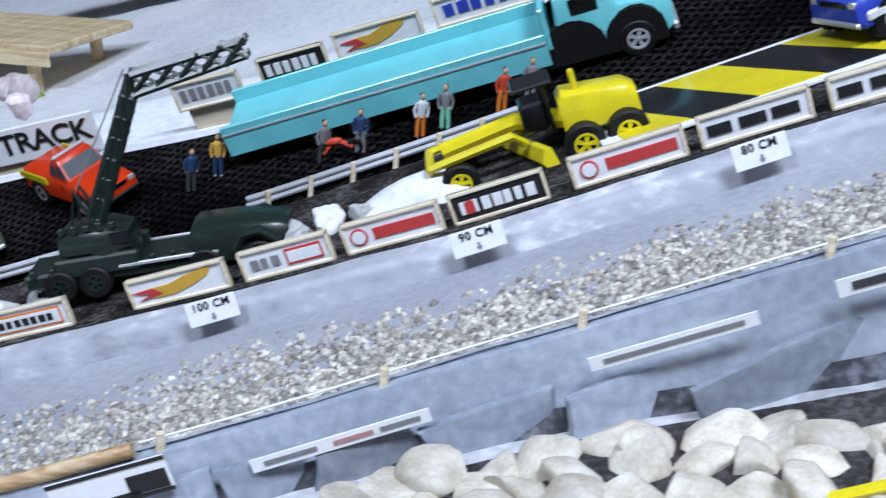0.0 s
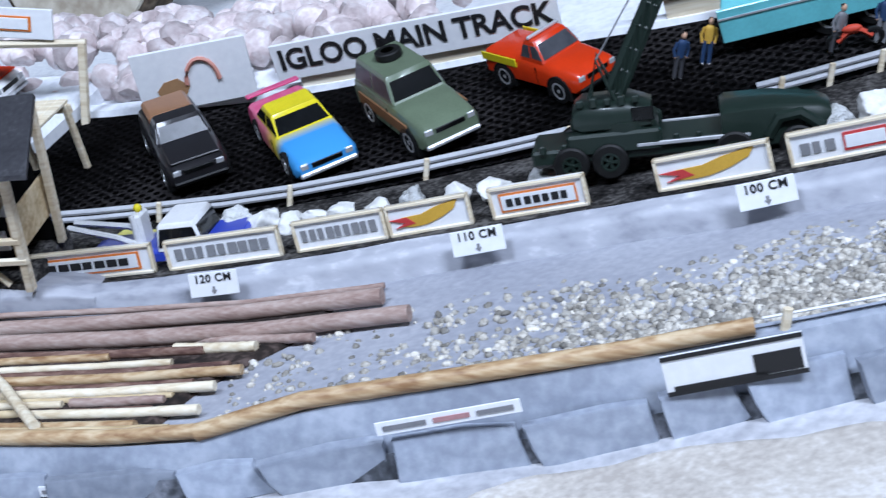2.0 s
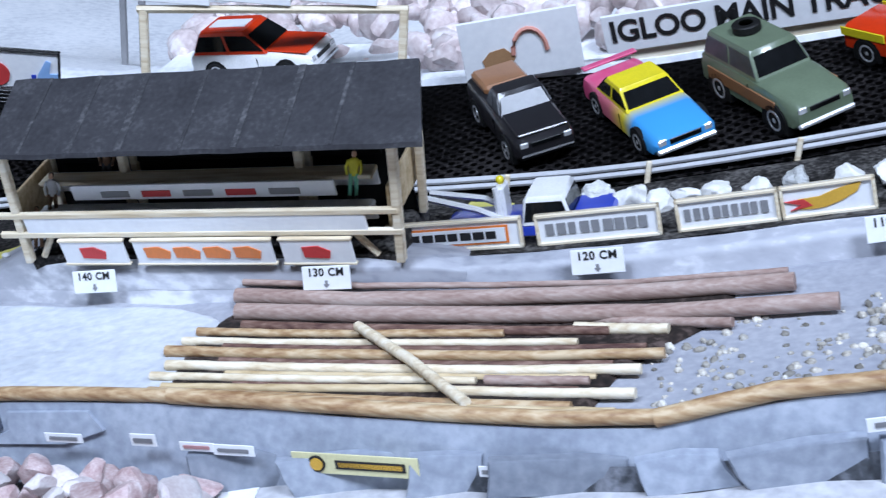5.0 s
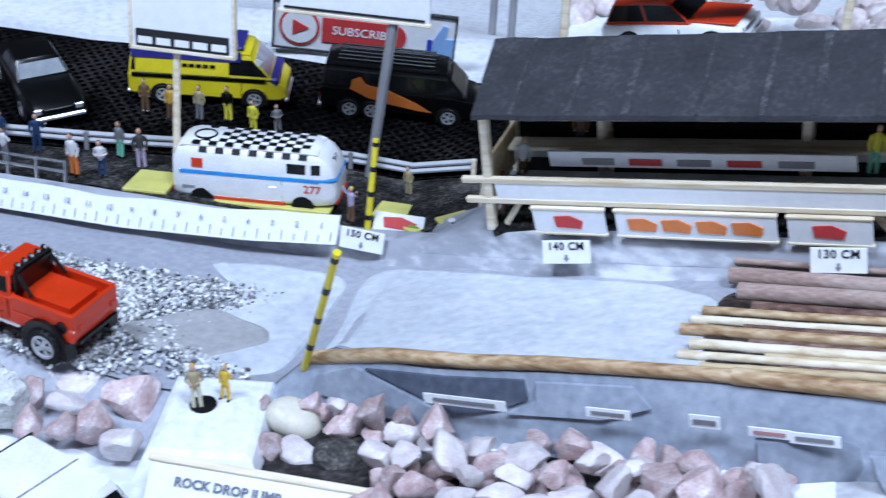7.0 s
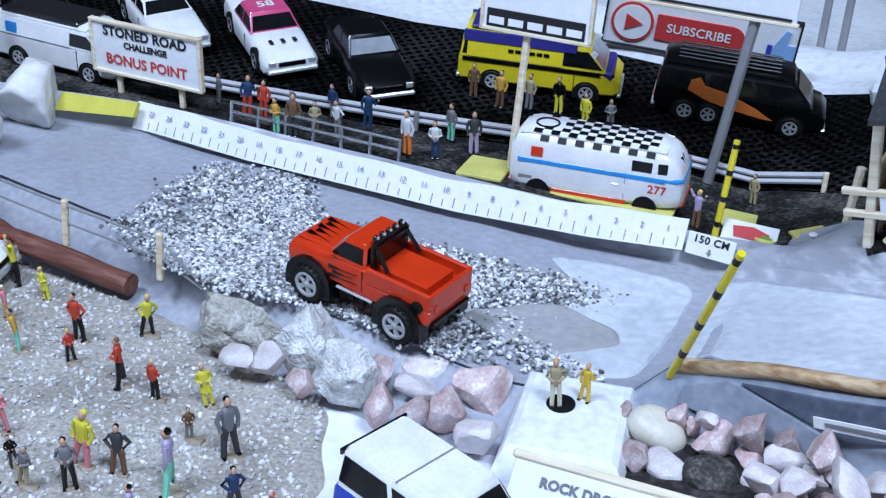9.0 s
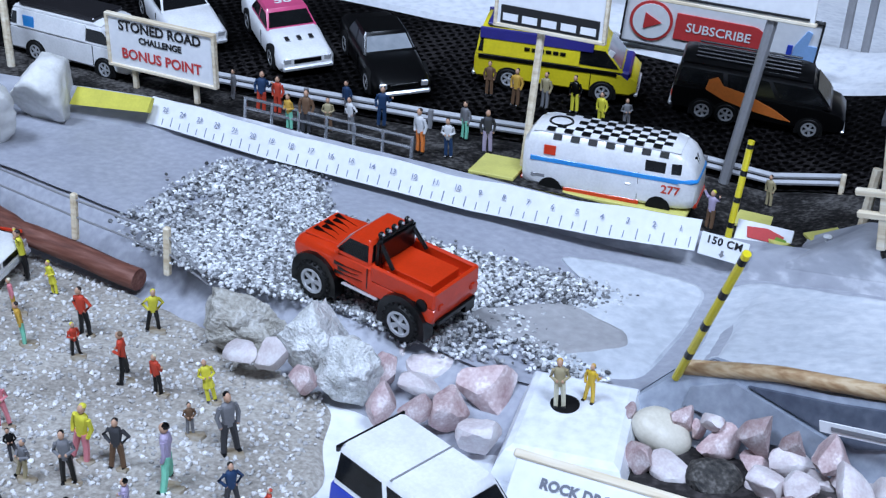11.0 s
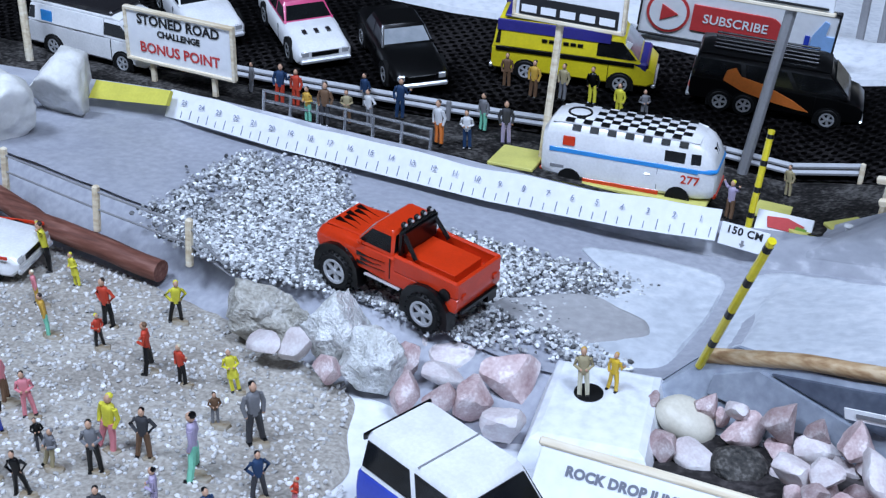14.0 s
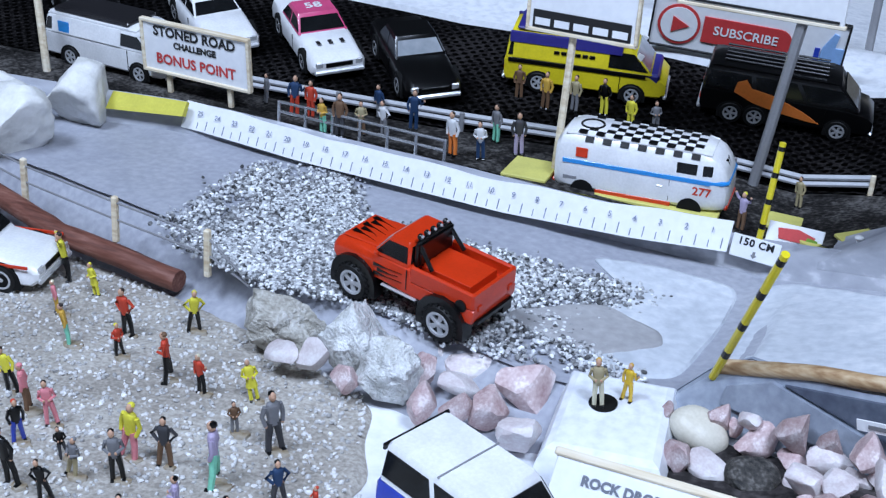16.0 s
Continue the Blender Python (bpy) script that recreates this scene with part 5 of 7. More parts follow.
def road_grader(at):
    car = thing("road_grader", at, "bright yellow toy road grader behind the boards", "toy machine")
    part("frame", Shape().tube([(-0.040, 0, 0.018), (-0.01, 0, 0.021), (0.012, 0, 0.016)], [0.0035, 0.0035, 0.0045], 8), YELLOW, car)
    loop = Shape()
    for side in (-1, 1):
        loop.tube([(-0.046, side * 0.006, 0.010), (-0.046, side * 0.010, 0.016), (-0.012, side * 0.010, 0.019), (-0.008, side * 0.006, 0.013)], 0.0018, 6)
    loop.tube([(-0.046, -0.010, 0.016), (-0.046, 0.010, 0.016)], 0.0018, 6)
    part("front_loop", loop, YELLOW, car)
    part("engine_cover", hull([(8, 12, 26, 8, 7), (10, 11, 28, 8.5, 7.5), (34, 11, 25, 8.5, 7), (38, 12, 22, 7, 6)]), YELLOW, car)
    trim(car, "cab_post", 4, -6, 24, 2, 2, 20, BLACK, 0.0005)
    trim(car, "cab_post", 4, 6, 24, 2, 2, 20, BLACK, 0.0005)
    trim(car, "cab_box", -2, 0, 22, 10, 14, 12, BLACK, 0.0012)
    trim(car, "cab_roof", 0, 0, 34.5, 16, 17, 1.6, GREYMETAL, 0.0006)
    trim(car, "exhaust", 16, -3, 31, 2.4, 2.4, 9, YELLOW, 0.0006)
    part("blade", Shape().loft([[(0.000, -0.018, 0.002), (-0.004, -0.017, 0.007), (-0.002, -0.016, 0.012), (0.001, -0.016, 0.012), (0.003, -0.018, 0.002)],
                                [(-0.014, 0.018, 0.002), (-0.018, 0.017, 0.007), (-0.016, 0.016, 0.012), (-0.013, 0.016, 0.012), (-0.011, 0.018, 0.002)]]), YELLOW, car)
    put_wheels(car, (-0.036,), 0.010, 0.0075, 0.006, 0.55, YELLOW)
    put_wheels(car, (0.014, 0.031), 0.0115, 0.0082, 0.006, 0.55, YELLOW)
    return car


road_grader(lie(0.603, -0.055, shelf_z(0.59) + 0.0005, -8, 21))
bt = saloon(lie(0.745, -0.055, shelf_z(0.745) + 0.001, -165, 21), "pickup", "blue and white toy pickup on the upper road", BLUE, BLUE, 76, (-8, 14), (-4, 6), 19, 30, None, GLASS, 16, 0.0085, True, 4.0, "toy truck")
trim(bt, "white_side", 0, 0, 13, 70, 33, 4, WHITE, 0.0008)

# ---- logs, edges and lines ----
def pole(name, points, r, material, label, category, group="", wobble=0.0, n=12):
    g = random.Random(len(bpy.data.objects))
    pts = [Vector(p) for p in points]
    fine = []
    for a, b in zip(pts, pts[1:]):
        for k in range(8):
            q = a.lerp(b, k / 8)
            fine.append(q + Vector((0, g.uniform(-wobble, wobble), g.uniform(-wobble, wobble))))
    fine.append(pts[-1])
    taper = g.uniform(0.82, 1.0)
    radii = [r * (1 + (taper - 1) * i / len(fine)) for i in range(len(fine))]
    return tagged(part(name, Shape().tube(fine, radii, n), material, smooth=50), label, category, group)


def on_track(x, f, up=0.0):
    """A point on the track bed; f runs from its front edge (0) to the bank (1)."""
    y = front_y(x) + (back_y(x) - front_y(x)) * f
    return (x, y, floor_z(x, y) + up)


LOGS = ((0.152, 0.347, 1.04, 0.955, 0.0015, BARK), (0.151, 0.347, 0.985, 0.825, 0.0036, BARK), (0.155, 0.357, 0.850, 0.640, 0.0038, BARK), (0.262, 0.326, 0.765, 0.600, 0.0020, BARK),
        (0.278, 0.307, 0.645, 0.595, 0.0024, PALEWOOD), (0.144, 0.255, 0.690, 0.635, 0.0019, BAMBOO), (0.141, 0.279, 0.605, 0.552, 0.0018, PALEWOOD), (0.138, 0.305, 0.500, 0.439, 0.0024, BAMBOO),
        (0.142, 0.298, 0.385, 0.356, 0.0021, PALEWOOD), (0.139, 0.249, 0.300, 0.300, 0.0017, PALEWOOD), (0.252, 0.283, 0.303, 0.296, 0.0019, BARK), (0.241, 0.296, 0.230, 0.217, 0.0019, PALEWOOD),
        (0.146, 0.238, 0.215, 0.245, 0.0017, WOOD), (0.143, 0.278, 0.165, 0.132, 0.0022, BAMBOO), (0.150, 0.290, 0.085, 0.075, 0.0018, WOOD))
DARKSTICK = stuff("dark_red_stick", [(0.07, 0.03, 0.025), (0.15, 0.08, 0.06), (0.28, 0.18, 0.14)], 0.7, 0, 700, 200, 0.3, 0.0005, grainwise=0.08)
# soil colour with the shade between the sticks painted in
SOIL = stuff("shaded_brown_soil", [(0.008, 0.006, 0.005), (0.022, 0.014, 0.011), (0.10, 0.07, 0.06)], 0.9, 0, 400, 80, 0.5, 0.001)
sheet("stick_bed", [(0.152, -0.042), (0.24, -0.054), (0.335, -0.072), (0.325, -0.100), (0.292, -0.13), (0.28, -0.168), (0.20, -0.152), (0.150, -0.138), (0.143, -0.09)], SOIL, lambda x, y: floor_z(x, y) + 0.0022, "brown soil under the stick road, darkened for the shade between sticks", 0.0005)
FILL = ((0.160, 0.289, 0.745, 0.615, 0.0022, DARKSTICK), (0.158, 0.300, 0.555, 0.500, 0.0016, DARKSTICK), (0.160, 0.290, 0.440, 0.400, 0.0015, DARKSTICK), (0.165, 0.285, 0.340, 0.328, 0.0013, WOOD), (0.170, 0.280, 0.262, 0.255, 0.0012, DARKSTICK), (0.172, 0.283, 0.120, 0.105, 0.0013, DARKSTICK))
for x0, x1, f0, f1, r, m in LOGS + FILL:
    r *= 0.88
    pts = [on_track(x0 + (x1 - x0) * k / 4, f0 + (f1 - f0) * k / 4, r * 0.9 + 0.0014 + 0.09 * max(0, f0 + (f1 - f0) * k / 4 - 0.97)) for k in range(5)]
    pole("log", pts, r, m, {"grey_brown_bark": "grey-brown barked stick laid across the track bed", "brown_bamboo": "brown peeled stick laid along the track bed", "dark_red_stick": "thin dark red-brown stick between paler sticks"}.get(m.name, "pale peeled stick laid along the track bed"),
         "log", "stick road", 0.0001)
pole("log", [on_track(0.205, 0.64, 0.0068), on_track(0.227, 0.36, 0.0072), on_track(0.248, 0.075, 0.0052)], 0.0019, PALEWOOD, "loose pale stick lying crosswise over the stick road", "log", "stick road", 0.0002)
for x0, x1 in ((0.016, 0.160), (0.156, 0.302), (0.300, 0.448)):
    pole("edge_stick", [(x, front_y(x) + 0.001, floor_z(x, front_y(x)) + 0.0022) for x in np.linspace(x0, x1, 6)], 0.0026, BAMBOO, "brown bamboo stick edging the track", "stick", "track edging", 0.00008)
line = Shape()
pts = [(x, front_y(x) + 0.002, floor_z(x, front_y(x)) + 0.0035) for x in np.linspace(0.45, 0.86, 16)]
rope = thing("rope_edge", pose(0, 0, 0), "pale string line on short pegs along the upper track", "rope")
part("string", line.tube(pts, 0.0004, 6), PAPER, rope)
for x in (0.456, 0.52, 0.575, 0.64, 0.71, 0.78):
    part("peg", Shape().tube([(x, front_y(x) + 0.002, floor_z(x, front_y(x)) - 0.003), (x, front_y(x) + 0.002, floor_z(x, front_y(x)) + 0.005)], 0.0014, 8), PALEWOOD, rope)

DARKJOINT = stuff("dark_wall_joint", [(0.02, 0.022, 0.026), (0.06, 0.065, 0.075), (0.20, 0.21, 0.24)], 0.8, 0, 300, 60, 0.4, 0.001)


def strip_shape(profile, x0, x1):
    s = Shape()
    xs = np.linspace(x0, x1, 60)
    for x in xs:
        s.v += [(float(x), y, z) for y, z in profile(float(x))]
    s.f = [[2 * i, 2 * i + 2, 2 * i + 3, 2 * i + 1] for i in range(len(xs) - 1)]
    s.m = [0] * len(s.f)
    return s


# slates set into the retaining wall
wall = bpy.data.objects["track_front_wall"]
part("joint", strip_shape(lambda x: [(front_y(x) - 0.0042, low_z(x) + 0.0075), (front_y(x) - 0.0060, low_z(x) - 0.002)], 0.24, 0.85), DARKJOINT, wall)
g = random.Random(9)
x, lean_l, gap = 0.165, 0.0, 0.0006
while x < 0.80:
    big = x > 0.545
    w = g.uniform(0.034, 0.058) if big else g.uniform(0.020, 0.044)
    h, lean_r = g.uniform(0.017, 0.021) if big else g.uniform(0.0125, 0.0170), g.uniform(-0.0028, 0.0028)
    t0, t1 = h / 2 * g.uniform(0.7, 1.05), h / 2 * g.uniform(0.7, 1.05)
    out = [(-w / 2 + gap - lean_l, -h / 2), (0, -h / 2 * g.uniform(0.95, 1.1)), (w / 2 - gap - lean_r, -h / 2), (w / 2 - gap + lean_r * 0.4, 0), (w / 2 - gap + lean_r, t1),
           (w * g.uniform(-0.2, 0.2), max(t0, t1) * g.uniform(0.95, 1.12)), (-w / 2 + gap + lean_l, t0), (-w / 2 + gap + lean_l * 0.4, 0)]
    sh = Shape()
    b = g.uniform(-0.0006, 0.0006)
    sh.loft([[(p, 0.004, q) for p, q in out], [(p, 0.0012 + b * p / w, q) for p, q in out], [(p * 0.965, 0.0002 + 2 * b * p / w + (0.0006 if q > 0 else 0), q * 0.90) for p, q in out]])
    cx = x + w / 2
    part("slate", sh, GREYROCK, wall, at=lie(cx, front_y(cx) - 0.0072, low_z(cx) + 0.0056, g.uniform(-4, 4)) @ pose(0, 0, 0, g.uniform(-6, 6), g.uniform(-2, 2), 0))
    x += w
    lean_l = lean_r
DARKSLATE = stuff("dark_blue_slate", [(0.06, 0.07, 0.10), (0.085, 0.10, 0.135), (0.13, 0.145, 0.185)], 0.6, 0, 260, 30, 0.4, 0.0008)


def wall_slab(outline, proud, material):
    """A slab lying flat on the retaining wall; outline in x and share of the wall's height from its top."""
    back, face = [], []
    for x, k in outline:
        top, low = floor_z(x, front_y(x)) - 0.0005, low_z(x) - 0.003
        back.append((x, front_y(x) - 0.005 * k + 0.002, top + (low - top) * k))
        face.append((x, front_y(x) - 0.005 * k - proud, top + (low - top) * k + 0.0003))
    part("slate", Shape().loft([back, face]), material, wall)


wall_slab(((0.020, 0.10), (0.034, 0.07), (0.052, 0.30), (0.070, 0.55), (0.062, 0.72), (0.040, 0.60), (0.019, 0.38)), 0.0022, GREYROCK)
wall_slab(((0.038, 0.09), (0.066, 0.08), (0.094, 0.09), (0.096, 0.30), (0.086, 0.44), (0.073, 0.53), (0.056, 0.31)), 0.0012, DARKSLATE)
wall_slab(((0.098, 0.10), (0.128, 0.09), (0.134, 0.30), (0.120, 0.46), (0.090, 0.47), (0.099, 0.31)), 0.0016, GREYROCK)


# ---- painted and printed things ----
def board(name, at, w, h, label, category, group="", frame_mat=None, t=0.0016, face=None):
    """An upright card or panel; its face looks to -y, base at z 0."""
    ob = thing(name, at, label, category, group)
    part("panel", Shape().box(0, 0, h / 2, w, t, h, 0.0002), face or PAPER, ob)
    if frame_mat:
        e = 0.0012
        for z in (e / 2, h - e / 2):
            part("frame_rail", Shape().box(0, -0.0004, z, w + e, t + 0.0012, e, 0.0002), frame_mat, ob)
        for s in (-1, 1):
            part("frame_stile", Shape().box(s * w / 2, -0.0004, h / 2, e, t + 0.0012, h, 0.0002), frame_mat, ob)
    return ob


def patch(ob, name, x, z, w, h, mat, t=0.0016, lift=0.0002, label=""):
    return part(name, Shape().box(x, -t / 2 - lift, z, w, 0.0004, h, 0.00005), mat, ob, label)


def swoosh(ob, x, z, w, h, mats, t=0.0016):
    """A comet-like emblem: a pointed tail, a broad body, a darker tip."""
    body = [(-0.5, -0.25), (-0.30, -0.05), (-0.42, 0.10), (-0.12, 0.12), (0.1, 0.30), (0.5, 0.50), (0.42, 0.15), (0.2, -0.12), (-0.05, -0.30), (-0.25, -0.32)]
    part("emblem", Shape().prism([(x + p * w, z + q * h) for p, q in body], -t / 2 - 0.0004, -t / 2), mats[0], ob)
    tip = [(-0.55, -0.30), (-0.38, -0.12), (-0.62, 0.05), (-0.34, 0.10), (-0.22, -0.18)]
    part("emblem_tip", Shape().prism([(x + p * w, z + q * h) for p, q in tip], -t / 2 - 0.0006, -t / 2), mats[1], ob)


def bars(ob, x, z, w, h, mat, n=6, t=0.0016):
    g = random.Random(int(w * 1e5) + n)
    p = x - w / 2
    for k in range(n):
        bw = w / n * g.uniform(0.6, 0.88)
        patch(ob, "lettering_bar", p + bw / 2, z, bw, h, mat, t, 0.0003)
        p += w / n


INK = paint("black_ink", (0.015, 0.015, 0.016), 0.5, 0, 0)
REDINK = paint("red_ink", (0.55, 0.05, 0.05), 0.5, 0, 0)
GOLD = paint("ochre_ink", (0.62, 0.36, 0.05), 0.5, 0, 0)
GREENINK = paint("moss_green", (0.16, 0.30, 0.03), 0.7, 0, 0)
PALEBLUE = paint("pale_blue_ink", (0.25, 0.42, 0.70), 0.5, 0, 0)
FLESH = paint("skin_paint", (0.55, 0.33, 0.22), 0.5, 0, 0)
ADS = ((0.206, 0.052, "brand_red"), (0.262, 0.046, "grey"), (0.312, 0.036, "grey"), (0.347, 0.032, "swoosh"), (0.384, 0.036, "brand_red"), (0.440, 0.040, "swoosh"), (0.482, 0.036, "video"), (0.519, 0.038, "bar"), (0.557, 0.036, "dark"),
       (0.598, 0.042, "bar"), (0.641, 0.040, "rows"), (0.683, 0.040, "rows"), (0.726, 0.040, "dark"), (0.768, 0.040, "swoosh"))
for x0, w, kind in ADS:
    cx = x0 + w / 2
    yy = back_y(cx) + 0.0245
    ang = math.degrees(math.atan2(back_y(cx + 0.02) - back_y(cx - 0.02), 0.04))
    name = {"brand_red": "white advertising board with a red-rimmed badge", "grey": "white advertising board with grey lettering", "swoosh": "white advertising board with a yellow flame emblem",
            "video": "white advertising board with a pink badge", "bar": "white advertising board with a red bar and round button", "dark": "black advertising board with pale lettering", "rows": "white advertising board with dark lettering"}[kind]
    ob = board("advertising_board", lie(cx, yy, shelf_z(cx) + 0.0005, ang), w - 0.001, 0.0122, name, "advertising board", "boards along the track", PALEWOOD, face=INK if kind == "dark" else None)
    if kind == "brand_red":
        patch(ob, "badge", 0, 0.0058, w * 0.8, 0.0072, ORANGE)
        patch(ob, "badge_field", 0, 0.0058, w * 0.76, 0.0056, PAPER, lift=0.0004)
        bars(ob, 0, 0.0058, w * 0.66, 0.0030, INK, 7, 0.0022)
    elif kind == "grey":
        bars(ob, 0, 0.0062, w * 0.84, 0.0045, GREYPAINT, 9)
    elif kind == "swoosh":
        swoosh(ob, 0, 0.006, w * 0.75, 0.010, (GOLD, REDINK))
    elif kind == "video":
        bars(ob, -w * 0.22, 0.0058, w * 0.34, 0.004, GREYPAINT, 3)
        patch(ob, "badge", w * 0.2, 0.0058, w * 0.40, 0.0065, REDINK)
        patch(ob, "badge_field", w * 0.2, 0.0058, w * 0.36, 0.0045, PAPER, lift=0.0004)
    elif kind == "bar":
        patch(ob, "red_bar", w * 0.12, 0.0058, w * 0.62, 0.0044, REDINK)
        part("button", Shape().tube([(-w * 0.34, -0.0008, 0.0058), (-w * 0.34, -0.0013, 0.0058)], 0.0034, 18), REDINK, ob)
        part("button_face", Shape().tube([(-w * 0.34, -0.0012, 0.0058), (-w * 0.34, -0.0016, 0.0058)], 0.0026, 18), PAPER, ob)
    elif kind == "dark":
        bars(ob, 0, 0.0058, w * 0.8, 0.005, PAPER, 7)
        patch(ob, "red_mark", -w * 0.3, 0.0058, w * 0.1, 0.005, REDINK, lift=0.0006)
    else:
        bars(ob, 0, 0.0058, w * 0.86, 0.0042, INK, 3)

CMS = ((0.654, -0.136, 0.193, "80"), (0.563, -0.118, 0.156, "90"), (0.472, -0.094, 0.121, "100"), (0.380, -0.072, 0.090, "110"), (0.285, -0.058, 0.062, "120"), (0.187, -0.050, 0.042, "130"), (0.091, -0.031, 0.022, "140"),
       (0.0, 0.0, 0.0, "150"))
for x, y, z, n in CMS:
    slope = math.degrees(math.atan2(line_z(x + 0.03) - line_z(x - 0.03), 0.06)) if x > 0.03 else -3
    ob = board("distance_card", lie(x, y - 0.0015, z - 0.0052, -8 if x > 0.02 else 0, slope) @ pose(0, 0, 0, -14, 0, 0), 0.0190, 0.0090, "small white card marked " + n + " cm on the bank", "distance card", "distance cards", None, 0.0006)
    write("lettering", n + " CM", 0.0041, INK, ob, pose(0, -0.0005, 0.0066) @ UP_FRONT, 1.1, 0.00012)
    part("arrow", Shape().prism([(0, 0.0008), (0.0012, 0.0022), (0.0005, 0.0022), (0.0005, 0.0036), (-0.0005, 0.0036), (-0.0005, 0.0022), (-0.0012, 0.0022)], -0.0006, -0.0003), GREYPAINT, ob)

# the paper centimetre tape along the gravel bed
FAINTINK = paint("faint_grey_ink", (0.24, 0.27, 0.36), 0.6, 0, 0)
tape = thing("measuring_tape", pose(0, 0, 0), "white paper tape with centimetre marks along the gravel bed", "measuring tape")
ribbon, marks = Shape(), Shape()
TAPE_Y = ((-0.266, -0.009), (-0.256, -0.009), (-0.20, -0.0150), (-0.1, -0.017), (-0.046, -0.011), (-0.012, -0.003), (0.0, 0.0))
rings = []
for i in range(60):
    x = -0.266 + 0.256 * i / 59
    y = along(TAPE_Y, x)
    rings.append([(x, y - 0.0016, -0.003), (x, y - 0.0010, -0.003), (x, y + 0.0046, 0.0082 + 0.0012 * noise.noise(Vector((x * 40, 3, 0)))), (x, y + 0.0040, 0.0082 + 0.0012 * noise.noise(Vector((x * 40, 3, 0))))])
part("strip", ribbon.loft(rings), PAPER, tape)
lean = math.degrees(math.atan2(0.0056, 0.0112))
for k in range(1, 26):
    x = -0.0065 - 0.010 * k
    y = along(TAPE_Y, x)
    write("number", str(k), 0.0031, FAINTINK, tape, pose(x - 0.0002, y + 0.0010, 0.0044, -lean) @ UP_FRONT, 1.0, 0.00005)
    for j, hh in ((0, 0.0042), (0.5, 0.0028)):
        xx = x + 0.004 - j * 0.01
        part("mark", Shape().box(0, 0, 0, 0.0003, 0.0003, hh), FAINTINK, tape, at=pose(xx, along(TAPE_Y, xx) - 0.0012 + hh * 0.2, -0.0022 + hh * 0.5, -lean), smooth=0)


def posts(ob, xs, h, down, mat, r=0.0013):
    for x in xs:
        part("post", Shape().box(x, 0.0016, (h - down) / 2, r * 2, r * 2, h + down, 0.0003), mat, ob)


# the bonus sign
sg = thing("signboard", pose(-0.2695, 0.0090, shelf_z(-0.267), 6, 0, 0) @ pose(0, 0, 0, 0, 0, -1), "wooden-framed white sign in black and red letters on two posts", "sign")
part("panel", Shape().box(0, 0, 0.0235, 0.060, 0.0016, 0.025, 0.0003), PAPER, sg)
for z in (0.0112, 0.0358):
    part("frame_rail", Shape().box(0, -0.0004, z, 0.0615, 0.0028, 0.0016, 0.0003), PALEWOOD, sg)
for s in (-1, 1):
    part("frame_stile", Shape().box(s * 0.030, -0.0004, 0.0235, 0.0016, 0.0028, 0.0246, 0.0003), PALEWOOD, sg)
    part("post", Shape().box(s * 0.0175, 0.001, 0.006, 0.0024, 0.0022, 0.013, 0.0003), PALEWOOD, sg)
write("lettering", "STONED ROAD", 0.0066, INK, sg, pose(0, -0.0011, 0.0313) @ UP_FRONT, 1.0, 0.00022)
write("lettering", "CHALLENGE", 0.0043, INK, sg, pose(0, -0.0011, 0.0256) @ UP_FRONT, 1.0, 0.00018)
write("lettering", "BONUS POINT", 0.0069, REDINK, sg, pose(0, -0.0011, 0.0178) @ UP_FRONT, 1.0, 0.00016)

# the long sign over the road
ig = board("long_sign", parked(0.3510, 0.1160, -6, 0.009), 0.140, 0.0185, "long white sign with black letters behind parked cars", "sign", "", None, 0.002)
part("stand", Shape().box(0, 0.002, -0.004, 0.12, 0.002, 0.012, 0.0003), PALEWOOD, ig)
write("lettering", "IGLOO MAIN TRACK", 0.0146, INK, ig, pose(0, -0.0014, 0.0100) @ UP_FRONT, 0.97, 0.00035)
wb = board("picture_sign", parked(0.2470, 0.1240, 6, 0.005), 0.056, 0.031, "white sign with a faded red and brown emblem", "sign", "", None, 0.002)
part("emblem", Shape().tube([(0.004 + 0.008 * math.cos(a / 10 * math.pi), -0.0012, 0.012 + 0.012 * math.sin(a / 10 * math.pi)) for a in range(11)], 0.0012, 6), paint("faded_red_ink", (0.62, 0.28, 0.22), 0.5, 0, 0), wb)
part("emblem_blot", Shape().prism([(-0.018, 0.007), (-0.006, 0.006), (-0.003, 0.011), (-0.008, 0.016), (-0.015, 0.015), (-0.019, 0.011)], -0.0014, -0.0009), paint("faded_brown_ink", (0.36, 0.20, 0.10), 0.5, 0, 0), wb)

# billboards behind the road
sub = board("billboard", parked(-0.0560, 0.1760, 13, 0.006) @ Matrix.Diagonal((0.86, 1, 0.86, 1)), 0.112, 0.033, "wide white billboard with a red button and a blue thumb", "billboard", "", INK, 0.002)
part("round_button", Shape().tube([(-0.040, -0.0012, 0.016), (-0.040, -0.0018, 0.016)], 0.0125, 28), REDINK, sub)
part("button_face", Shape().tube([(-0.040, -0.0017, 0.016), (-0.040, -0.0022, 0.016)], 0.0108, 28), PAPER, sub)
part("play_mark", Shape().prism([(-0.044, 0.011), (-0.034, 0.016), (-0.044, 0.021)], -0.0028, -0.0022), REDINK, sub)
red = Shape()
red.prism([(-0.026, 0.0075)] + [(0.018 + 0.008 * math.sin(a * math.pi / 8), 0.0155 - 0.008 * math.cos(a * math.pi / 8)) for a in range(9)] + [(-0.026, 0.0235)], -0.0018, -0.001)
part("red_field", red, REDINK, sub)
write("lettering", "SUBSCRIBE", 0.0078, PAPER, sub, pose(-0.001, -0.0021, 0.0158) @ UP_FRONT, 1.0, 0.0001)
